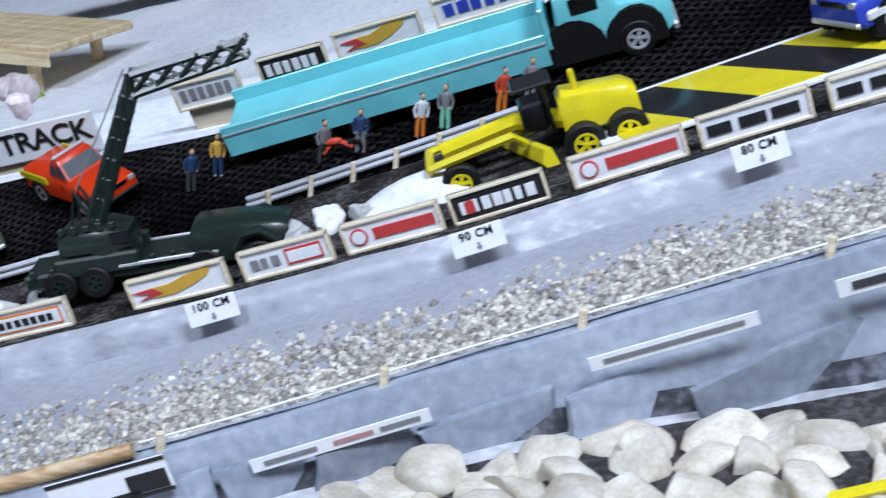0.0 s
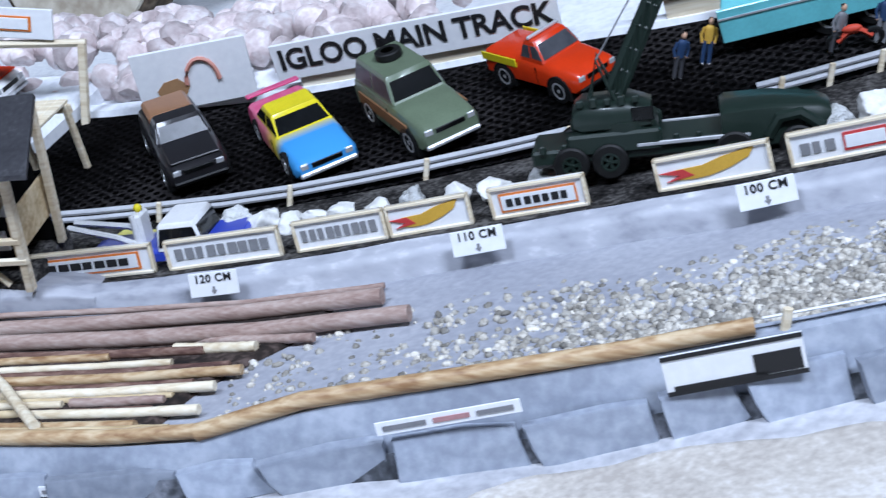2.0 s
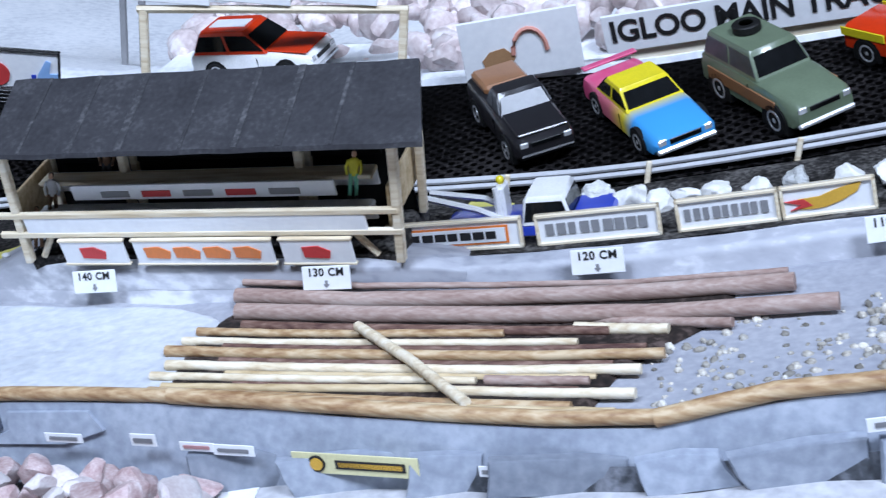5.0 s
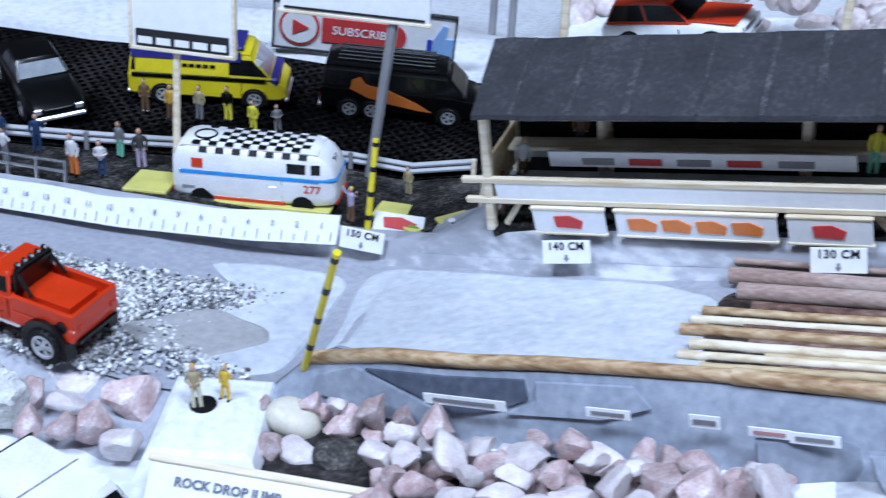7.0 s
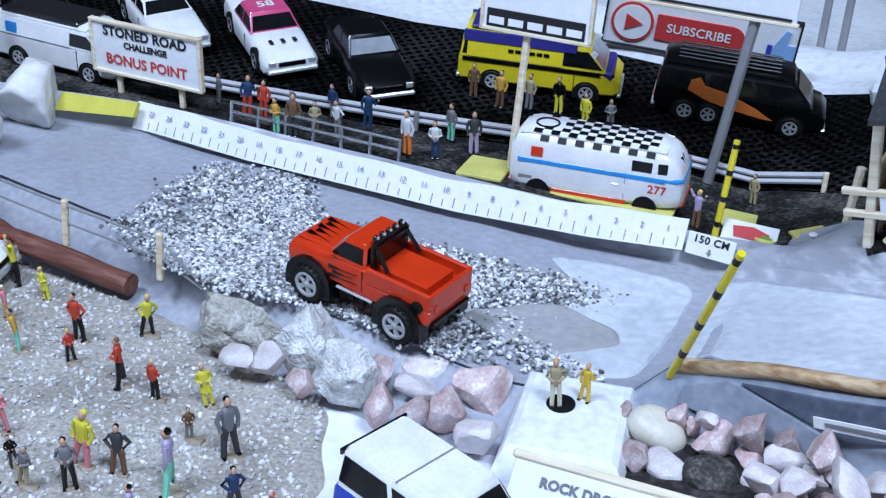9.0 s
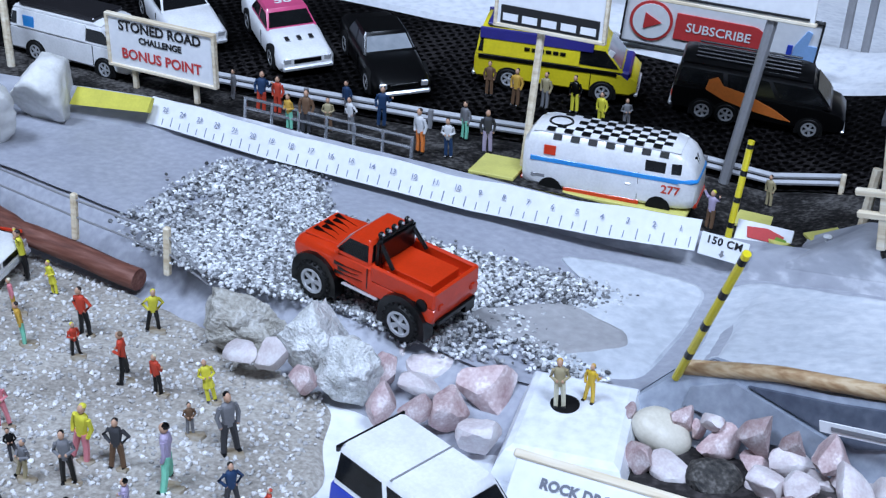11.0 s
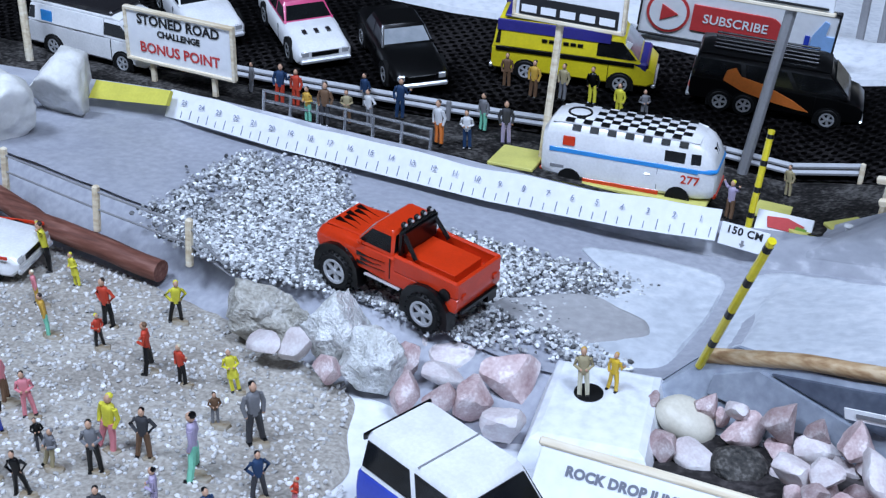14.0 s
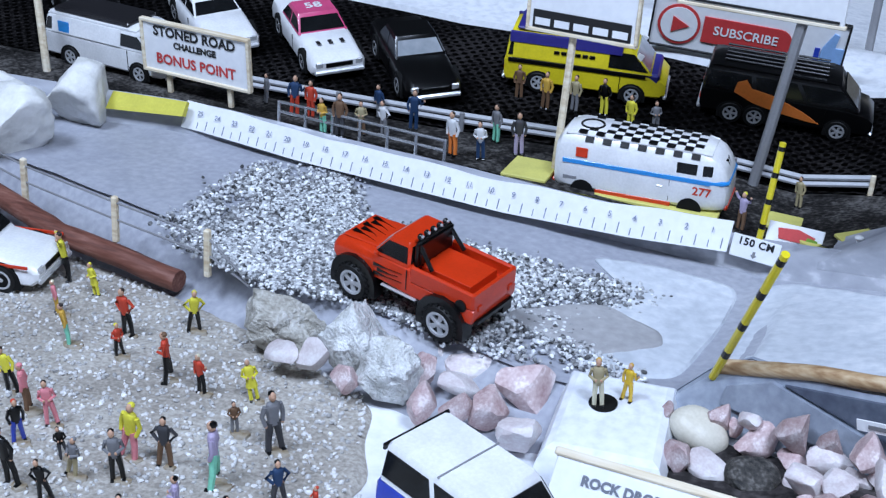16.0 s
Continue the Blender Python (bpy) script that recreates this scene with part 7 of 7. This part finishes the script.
CROWD = ((-0.2300, -0.1290, LEMON, BLACK, 0.1, 1, None, 0.0215, -9), (-0.2130, -0.1340, LEMON, LEMON, 0, 2, LEMON, 0.0145, -9), (-0.1830, -0.1530, SCARLET, BLACK, 0.2, 4, None, 0.0198, -4), (-0.1760, -0.1670, SCARLET, BLACK, 0.2, 2, LEMON, 0.0138, 0),
         (-0.1660, -0.1380, LEMON, BLACK, 0.3, 4, LEMON, 0.0180, 6), (-0.1960, -0.1690, OCHRE, MINT, 0, 0, None, 0.0168, -8), (-0.2150, -0.1530, CORAL, OCHRE, 0, 0, CREAM, 0.0145, -5), (-0.1520, -0.1710, SCARLET, BLACK, 0.8, 2, BROWNCLOTH, 0.0192, -2),
         (-0.1370, -0.1730, SCARLET, BLACK, 0.1, 3, CREAM, 0.0158, -3), (-0.1200, -0.1680, LEMON, LEMON, 0, 2, WHITECLOTH, 0.0165, -8), (-0.0980, -0.1900, MIDGREY, DKGREY, 0.2, 0, BLACK, 0.0232, 1), (-0.1770, -0.2100, CORAL, BROWNCLOTH, 0, 0, CORAL, 0.0182, -6),
         (-0.1650, -0.2130, CORAL, CORAL, 0.2, 2, None, 0.0168, -5), (-0.1890, -0.2040, LEMON, BLACK, 0.2, 0, None, 0.0175, -12), (-0.1670, -0.2260, BLACK, BLUE, 0, 0, SCARLET, 0.0166, 3), (-0.1330, -0.2160, LEMON, CORAL, 0.3, 0, LEMON, 0.0225, 9),
         (-0.1210, -0.2140, DKGREY, BROWNCLOTH, 0.2, 4, BLACK, 0.0190, 3), (-0.1030, -0.2140, LILAC, MINT, 0.7, 0, BLACK, 0.0238, 2), (-0.1140, -0.1880, BROWNCLOTH, MIDGREY, 0, 2, None, 0.0125, 2), (-0.1490, -0.2260, BLACK, DKGREY, 0.2, 2, BLACK, 0.0115, -8),
         (-0.1410, -0.2320, MIDGREY, TAN, 0.2, 2, MIDGREY, 0.0155, 10), (-0.1280, -0.2270, MIDGREY, BLACK, 0, 2, BLACK, 0.0190, -2), (-0.1520, -0.2440, BLACK, BLACK, 0.2, 0, None, 0.0205, -10), (-0.1380, -0.2460, BLACK, BLACK, 0.4, 4, None, 0.0150, -9),
         (-0.0810, -0.2140, NAVY, DKGREY, 0.3, 4, BLACK, 0.0172, 2), (-0.1010, -0.2350, LILAC, LILAC, 0, 2, BLACK, 0.0170, 2), (-0.0700, -0.2130, SCARLET, CORAL, 0, 2, SCARLET, 0.0115, 8), (-0.1080, -0.2500, DKGREY, NAVY, 0, 0, BLACK, 0.0172, 2), (-0.0830, -0.2360, NAVY, DKGREY, 0, 0, BLACK, 0.0172, 2))
WORDS = {"lemon_yellow_cloth": "yellow", "scarlet_cloth": "red", "coral_pink_cloth": "pink", "grey_cloth": "grey", "dark_grey_cloth": "dark grey", "ochre_cloth": "orange", "lilac_cloth": "lilac", "navy_cloth": "navy blue", "black_plastic": "black",
         "brown_cloth": "brown", "khaki_cloth": "khaki", "white_cloth": "white"}
fr = random.Random(21)
for x, y, top, legs, stride, arm, hat, tall, lean in CROWD:
    figurine(pose(x, y, low_z(x) + 0.0024, 7, lean, 0) @ pose(0, 0, 0, 0, 0, fr.uniform(-70, 70)), top, legs, "tiny painted figure in " + WORDS[top.name] + " standing on the sand", "crowd on the sand", max(stride, fr.choice((0.0, 0.1, 0.2))), arm, hat, tall, top is LEMON and legs is LEMON)
GLUE = stuff("old_glue_stain", [(0.22, 0.16, 0.09), (0.31, 0.26, 0.19), (0.38, 0.34, 0.28)], 0.6, 0, 500, 120, 0.3, 0.0004)
for x, y, *_ in CROWD[2:26]:
    k = fr.uniform(0.0022, 0.0046)
    o = [(k * fr.uniform(0.6, 1.1) * math.cos(a * math.pi / 5), k * 0.8 * fr.uniform(0.6, 1.1) * math.sin(a * math.pi / 5)) for a in range(10)]
    part("glue_stain", Shape().loft([[(p, q, 0) for p, q in o], [(p * 0.9, q * 0.9, 0.0008) for p, q in o]]), GLUE, bpy.data.objects["sand_ground"], at=pose(x + 0.002, y - 0.0005, low_z(x) + 0.0021))
BEHIND = ((-0.2420, 0.0240, MIDGREY, MIDGREY, 0, 0.0158), (-0.2220, 0.0170, NAVY, SCARLET, 3, 0.0212), (-0.2150, 0.0200, SCARLET, SCARLET, 0, 0.019), (-0.1990, 0.0050, OCHRE, MINT, 2, 0.0175), (-0.1910, 0.0055, BROWNCLOTH, DKGREY, 0, 0.0215), (-0.1840, 0.0130, TAN, BROWNCLOTH, 2, 0.0170),
          (-0.1750, 0.0180, WHITECLOTH, MIDGREY, 4, 0.0178), (-0.1885, 0.0385, NAVY, MIDGREY, 0, 0.0175), (-0.1690, 0.0345, NAVY, NAVY, 3, 0.0205), (-0.1390, 0.0150, WHITECLOTH, ORANGE, 0, 0.0215), (-0.1270, 0.0180, WHITECLOTH, NAVY, 2, 0.0185), (-0.1310, 0.0430, MIDGREY, MINT, 0, 0.0190), (-0.1160, 0.0340, DKGREY, LILAC, 0, 0.0210),
          (-0.1400, 0.0880, BROWNCLOTH, BROWNCLOTH, 0, 0.0178), (-0.1248, 0.0845, OCHRE, BROWNCLOTH, 0, 0.0195), (-0.1118, 0.0893, TAN, MIDGREY, 0, 0.0190), (-0.0983, 0.0935, BLACK, LEMON, 0, 0.0190), (-0.0830, 0.0880, LEMON, LEMON, 0, 0.0180), (-0.0720, 0.0920, MIDGREY, MIDGREY, 2, 0.0165),
          (-0.0110, 0.0200, LILAC, BROWNCLOTH, 1, 0.0180), (0.0040, 0.0590, TAN, TAN, 0, 0.0150))
for x, y, top, legs, arm, tall in BEHIND:
    figurine(pose(x, y, road_z(x, y) - (0.0006 if y < rail_y(x) else 0), 7, fr.uniform(-3, 5), 0) @ pose(0, 0, 0, 0, 0, fr.uniform(-40, 40)), top, legs, "tiny painted spectator in " + WORDS[top.name] + " beside the road", "spectators by the road", 0, arm, LEMON if x == -0.0110 else None, tall)
for x, y, top, legs in ((0.5177, 0.0200, MIDGREY, DKGREY), (0.5344, 0.0160, NAVY, MIDGREY), (0.5591, 0.0095, WHITECLOTH, ORANGE), (0.570, 0.0080, MIDGREY, MINT), (0.593, 0.0030, SCARLET, ORANGE), (0.6048, 0.0010, MIDGREY, MIDGREY), (0.4607, 0.0401, NAVY, DKGREY), (0.4728, 0.0455, OCHRE, NAVY)):
    figurine(pose(x, y, road_z(x, y), 7, 0, fr.uniform(-40, 40)), top, legs, "tiny painted figure in " + WORDS[top.name] + " by the transporter", "figures by the transporter", 0, 0, None, 0.0215)
for x, y, z, top, legs in ((0.068, -0.014, 0.0405, WHITECLOTH, BROWNCLOTH), (0.088, -0.006, 0.0525, BROWNCLOTH, DKGREY), (0.193, -0.036, 0.0685, LEMON, MINT), (0.060, -0.012, 0.0245, BROWNCLOTH, BROWNCLOTH)):
    figurine(pose(x, y, z, 0, 0, 10), top, legs, "tiny painted figure in " + WORDS[top.name] + " on the grandstand", "grandstand figures", 0, 0, None, 0.019)
mb = thing("motorcycle", parked(0.5260, 0.0180, -10), "tiny red motorcycle standing by the transporter", "toy motorcycle")
part("frame", Shape().tube([(-0.006, 0, 0.004), (-0.002, 0, 0.007), (0.003, 0, 0.0075), (0.007, 0, 0.004)], 0.0012, 6), SCARLET, mb)
part("tank", Shape().ball((0.0, 0, 0.0085), (0.004, 0.0018, 0.0018)), SCARLET, mb)
for x in (-0.007, 0.008):
    part("wheel", wheel(0.0038, 0.0016, 0.6)[0], None, mb, at=pose(x, 0, 0.0038))

# ---- the judges' platform, the jump sign and things at the low end ----
pf = thing("platform", pose(-0.0090, -0.1330, low_z(-0.01) + 0.0008, 6, 0, 0) @ pose(0, 0, 0, 0, 0, 11) @ Matrix.Diagonal((0.93, 0.98, 0.82, 1)), "white plaster platform with two small figures and a dark hole", "platform")
part("slab", Shape().loft([[(-0.024, -0.027, -0.004), (0.023, -0.028, -0.004), (0.022, 0.025, -0.004), (-0.022, 0.026, -0.004)], [(-0.021, -0.024, 0.008), (0.0205, -0.025, 0.008), (0.0195, 0.0235, 0.008), (-0.020, 0.024, 0.008)],
                           [(-0.019, -0.022, 0.0118), (0.0185, -0.0225, 0.0118), (0.0178, 0.0215, 0.0122), (-0.018, 0.022, 0.0122)], [(-0.0165, -0.0195, 0.0134), (0.016, -0.020, 0.0134), (0.0155, 0.019, 0.0138), (-0.0155, 0.0195, 0.0138)]]), SNOWY, pf, smooth=18)
part("dark_hole", Shape().tube([(-0.0045, 0.0045, 0.0120), (-0.0045, 0.0045, 0.0141)], 0.0050, 18), HOLE, pf)
PZ = low_z(-0.01) + 0.0122
MUSTARD = paint("mustard_yellow", (0.70, 0.46, 0.03), 0.45)
figurine(pose(-0.0150, -0.1325, PZ, 7, -3, 0) @ pose(0, 0, 0, 0, 0, 20), TAN, CREAM, "tiny khaki marshal figure with helmet on the platform", "marshals", 0, 2, OCHRE, 0.0186)
figurine(pose(-0.0080, -0.1255, PZ + 0.0006, 7, 2, 0) @ pose(0, 0, 0, 0, 0, -10), MUSTARD, MUSTARD, "tiny yellow marshal figure pointing, on the platform", "marshals", 0.2, 3, OCHRE, 0.0150)
rs = thing("jump_sign", pose(0.0205, -0.1775, low_z(0.01) + 0.0005, 0, 0, 2) @ pose(0, 0, 0, -38, 0, 0), "white sign strip with dark letters, wooden top edge", "sign")
part("panel", Shape().box(0, 0, 0.0075, 0.068, 0.0018, 0.015, 0.0003), PAPER, rs)
part("top_batten", Shape().box(0, 0, 0.0160, 0.070, 0.0036, 0.0026, 0.0005), PALEWOOD, rs)
write("lettering", "ROCK DROP JUMP", 0.0040, paint("grey_ink", (0.15, 0.16, 0.19), 0.5, 0, 0), rs, pose(-0.008, -0.0012, 0.0095) @ UP_FRONT, 1.04, 0.0002)
pin = thing("white_peg", pose(0.037, 0.006, shelf_z(0.037)), "small white plastic peg on the bank", "peg")
part("stem", Shape().tube([(0, 0, -0.004), (0, 0, 0.006)], [0.0006, 0.0010], 8), WHITE, pin)
part("cap", Shape().ball((0, 0, 0.0062), (0.0019, 0.0019, 0.0010)), WHITE, pin)
# yellow plates, ramps and a small sign on the verge
for x, y, sx, sy, rz in ((-0.104, 0.020, 0.020, 0.024, 6), (-0.055, 0.030, 0.066, 0.030, 6), (0.004, 0.038, 0.018, 0.016, 0), (0.034, 0.022, 0.014, 0.010, 30), (0.018, 0.016, 0.012, 0.010, -40), (0.29, 0.0, 0.016, 0.012, 20), (0.24, 0.01, 0.02, 0.012, -20)):
    tagged(part("yellow_plate", Shape().box(0, 0, 0.0012, sx, sy, 0.0016, 0.0003), paint("pale_yellow_card", (0.62, 0.58, 0.16), 0.6, 0, 0), at=lie(x, y, shelf_z(x) - 0.0002, rz)), "pale yellow card plate lying on the verge", "plate", "yellow plates")
tagged(part("yellow_patch", Shape().loft([[(-0.300, -0.022, 0.002), (-0.262, -0.015, 0.004), (-0.262, -0.011, 0.010), (-0.300, -0.016, 0.009)], [(-0.300, -0.019, 0.001), (-0.262, -0.012, 0.003), (-0.262, -0.009, 0.009), (-0.300, -0.013, 0.008)]]),
            paint("dull_yellow_card", (0.58, 0.53, 0.07), 0.6, 0, 0)), "dull yellow card continuing the measuring tape", "card")
ms = board("small_sign", pose(0.012, 0.012, shelf_z(0.012), -30, 0, 0), 0.022, 0.0085, "small white sign with a red and green emblem", "sign", "", None, 0.001)
part("emblem", Shape().prism([(-0.006, 0.002), (0.006, 0.0018), (0.008, 0.005), (0.001, 0.007), (-0.007, 0.0062)], -0.0009, -0.0004), REDINK, ms)
part("emblem_green", Shape().prism([(0.004, 0.002), (0.009, 0.0018), (0.009, 0.004), (0.005, 0.0046)], -0.0011, -0.0005), GREENINK, ms)
# striped plate and snow heap on the upper verge
sp = thing("striped_plate", lie(0.672, -0.062, shelf_z(0.672) + 0.0015, -4, 21), "flat plate in yellow and dark grey diagonal stripes, white rim", "plate")
part("rim", Shape().box(0, 0, 0.0006, 0.118, 0.056, 0.0012, 0.0002), PAPER, sp)
for k in range(-2, 3):
    o = [(k * 0.026 - 0.013 + 0.014, -0.024), (k * 0.026 + 0.013 + 0.014, -0.024), (k * 0.026 + 0.013 - 0.014, 0.024), (k * 0.026 - 0.013 - 0.014, 0.024)]
    o = [(max(-0.056, min(0.056, x)), y) for x, y in o]
    part("stripe", Shape().loft([[(x, y, 0.0012) for x, y in o], [(x, y, 0.0016) for x, y in o]]), GREYMETAL if k % 2 else YELLOW, sp, smooth=0)
sheet("snow_heap", [(0.522, -0.060), (0.56, -0.068), (0.575, -0.06), (0.56, -0.04), (0.53, -0.036)], SNOWY, lambda x, y: shelf_z(x) + 0.001 + 0.010 * max(0, 1 - ((x - 0.548) / 0.026) ** 2 - ((y + 0.053) / 0.017) ** 2), "white plaster heap behind the boards", 0.0006, 14)

# ---- stickers on the retaining wall ----
FADEDRED = paint("faded_print", (0.42, 0.22, 0.22), 0.6, 0, 0)


def sticker(x, z, w, h, face, label, bits=(), y=None):
    yy = (front_y(x) - 0.0084) if y is None else y
    ang = math.degrees(math.atan2(front_y(x + 0.02) - front_y(x - 0.02), 0.04))
    ob = thing("sticker", lie(x, yy, z, ang), label, "sticker", "wall stickers")
    part("paper", Shape().box(0, 0, 0, w, 0.0005, h, 0.0001), face, ob)
    for bx, bz, bw, bh, m in bits:
        part("print", Shape().box(bx, -0.0004, bz, bw, 0.0003, bh), m, ob)
    return ob


def rim(x):
    return floor_z(x, front_y(x))


ST = sticker(0.218, rim(0.218) - 0.0115, 0.040, 0.0068, paint("cream_sticker", (0.66, 0.62, 0.36), 0.5, 0, 0), "cream oblong sticker with a round badge and dark bar", [(0.005, 0, 0.022, 0.0028, INK), (0.005, 0, 0.020, 0.0016, GOLD)])
part("round_badge", Shape().tube([(-0.012, -0.0003, 0), (-0.012, -0.0007, 0)], 0.0027, 16), INK, ST)
part("round_badge_face", Shape().tube([(-0.012, -0.0006, 0), (-0.012, -0.0010, 0)], 0.0020, 16), GOLD, ST)
sticker(0.370, rim(0.37) - 0.0050, 0.040, 0.0040, PAPER, "narrow white sticker with a row of faint lettering", [(-0.012, 0, 0.012, 0.0014, MIDGREY), (0.001, 0, 0.010, 0.0014, FADEDRED), (0.013, 0, 0.010, 0.0014, MIDGREY)])
sticker(0.442, rim(0.442) - 0.0030, 0.036, 0.0120, PAPER, "black-edged white sticker with a jagged dark shape", [(0, 0.0052, 0.036, 0.0012, INK), (0, -0.0052, 0.036, 0.0012, INK), (0.011, -0.0012, 0.012, 0.006, INK), (-0.004, -0.004, 0.024, 0.0016, INK)])
sticker(0.507, rim(0.507) - 0.0085, 0.054, 0.0044, PAPER, "narrow white sticker with faint lettering", [(-0.015, 0, 0.016, 0.0014, MIDGREY), (0.004, 0, 0.012, 0.0014, FADEDRED), (0.018, 0, 0.012, 0.0014, MIDGREY)])
sticker(0.597, rim(0.597) - 0.0075, 0.048, 0.0044, PAPER, "narrow white sticker with faint lettering", [(0, 0, 0.04, 0.0014, MIDGREY)])
sticker(0.655, rim(0.655) - 0.006, 0.036, 0.0056, PAPER, "narrow white sticker with dark lettering", [(0, 0, 0.028, 0.0024, DKGREY)])
for x, dz, w, h in ((0.076, 0.0075, 0.030, 0.0036), (0.122, 0.0085, 0.014, 0.0032), (0.150, 0.0085, 0.009, 0.0042), (0.168, 0.0095, 0.012, 0.0030), (0.180, 0.0098, 0.014, 0.0036), (0.258, 0.0100, 0.008, 0.0034)):
    sticker(x, rim(x) - dz, w, h, PAPER, "small pale sticker with dull lettering", [(0, 0, w * 0.75, h * 0.35, MIDGREY if x != 0.168 else FADEDRED)])
# pale papers and a yellow tape at the foot of the wall
for x, y, sx, sy, rz in ((0.150, -0.196, 0.075, 0.045, -10), (0.455, -0.300, 0.10, 0.05, -9)):
    tagged(part("paper_sheet", Shape().box(0, 0, 0, sx, sy, 0.0008), PAPER, at=lie(x, y, low_z(x) + 0.001, rz)), "white paper sheet lying at the foot of the wall", "paper", "papers")
tagged(part("yellow_tape", Shape().tube([(0.585, -0.280, low_z(0.585) + 0.004), (0.66, -0.287, low_z(0.66) + 0.004), (0.8, -0.300, low_z(0.8) + 0.004)], 0.0016, 6), YELLOW), "yellow edging tape below the river stones", "tape")

# ---- the unseen room round the diorama, walls kept dark to cut bounce light ----
WALLPAINT = stuff("low_bounce_grey", [(0.11, 0.11, 0.11), (0.15, 0.15, 0.15)], 0.85, 0, 30, 2, 0.1)
FLOORPAINT = stuff("grey_room_floor", [(0.16, 0.155, 0.15), (0.24, 0.23, 0.22)], 0.6, 0, 40, 3, 0.2)
for name, c, s, m in (("wall_north", (0.1, 2.35, 0.9), (4.4, 0.12, 3.4), WALLPAINT), ("wall_south", (0.1, -2.35, 0.9), (4.4, 0.12, 3.4), WALLPAINT), ("wall_west", (-2.1, 0, 0.9), (0.12, 4.58, 3.4), WALLPAINT), ("wall_east", (2.3, 0, 0.9), (0.12, 4.58, 3.4), WALLPAINT),
                      ("ceiling", (0.1, 0, 2.1), (4.28, 4.58, 0.1), WALLPAINT), ("floor", (0.1, 0, -0.85), (4.28, 4.58, 0.1), FLOORPAINT)):
    tagged(part(name, Shape().box(*c, *s), m, smooth=0), "plain " + ("painted wall" if "wall" in name else name) + " of the room", name.split("_")[0], "", "structure")

BEIGEDUST = stuff("beige_dusty_plaster", [(0.40, 0.36, 0.32), (0.52, 0.48, 0.43), (0.66, 0.63, 0.60)], 0.8, 0, 400, 30, 0.3, 0.0006)
sheet("dusty_patch", [(0.372, -0.200), (0.40, -0.1985), (0.44, -0.204), (0.48, -0.213), (0.49, -0.25), (0.44, -0.30), (0.37, -0.26)], BEIGEDUST, lambda x, y: low_z(x) + 0.0018, "beige dusty patch on the plaster ground", 0.0004, 14, 6, 0.012)

tagged(part("base", Shape().box(0.1, 0.4, -0.42, 2.58, 3.58, 0.74), WALLPAINT, smooth=0), "plain dark base under the diorama", "base", "", "structure")
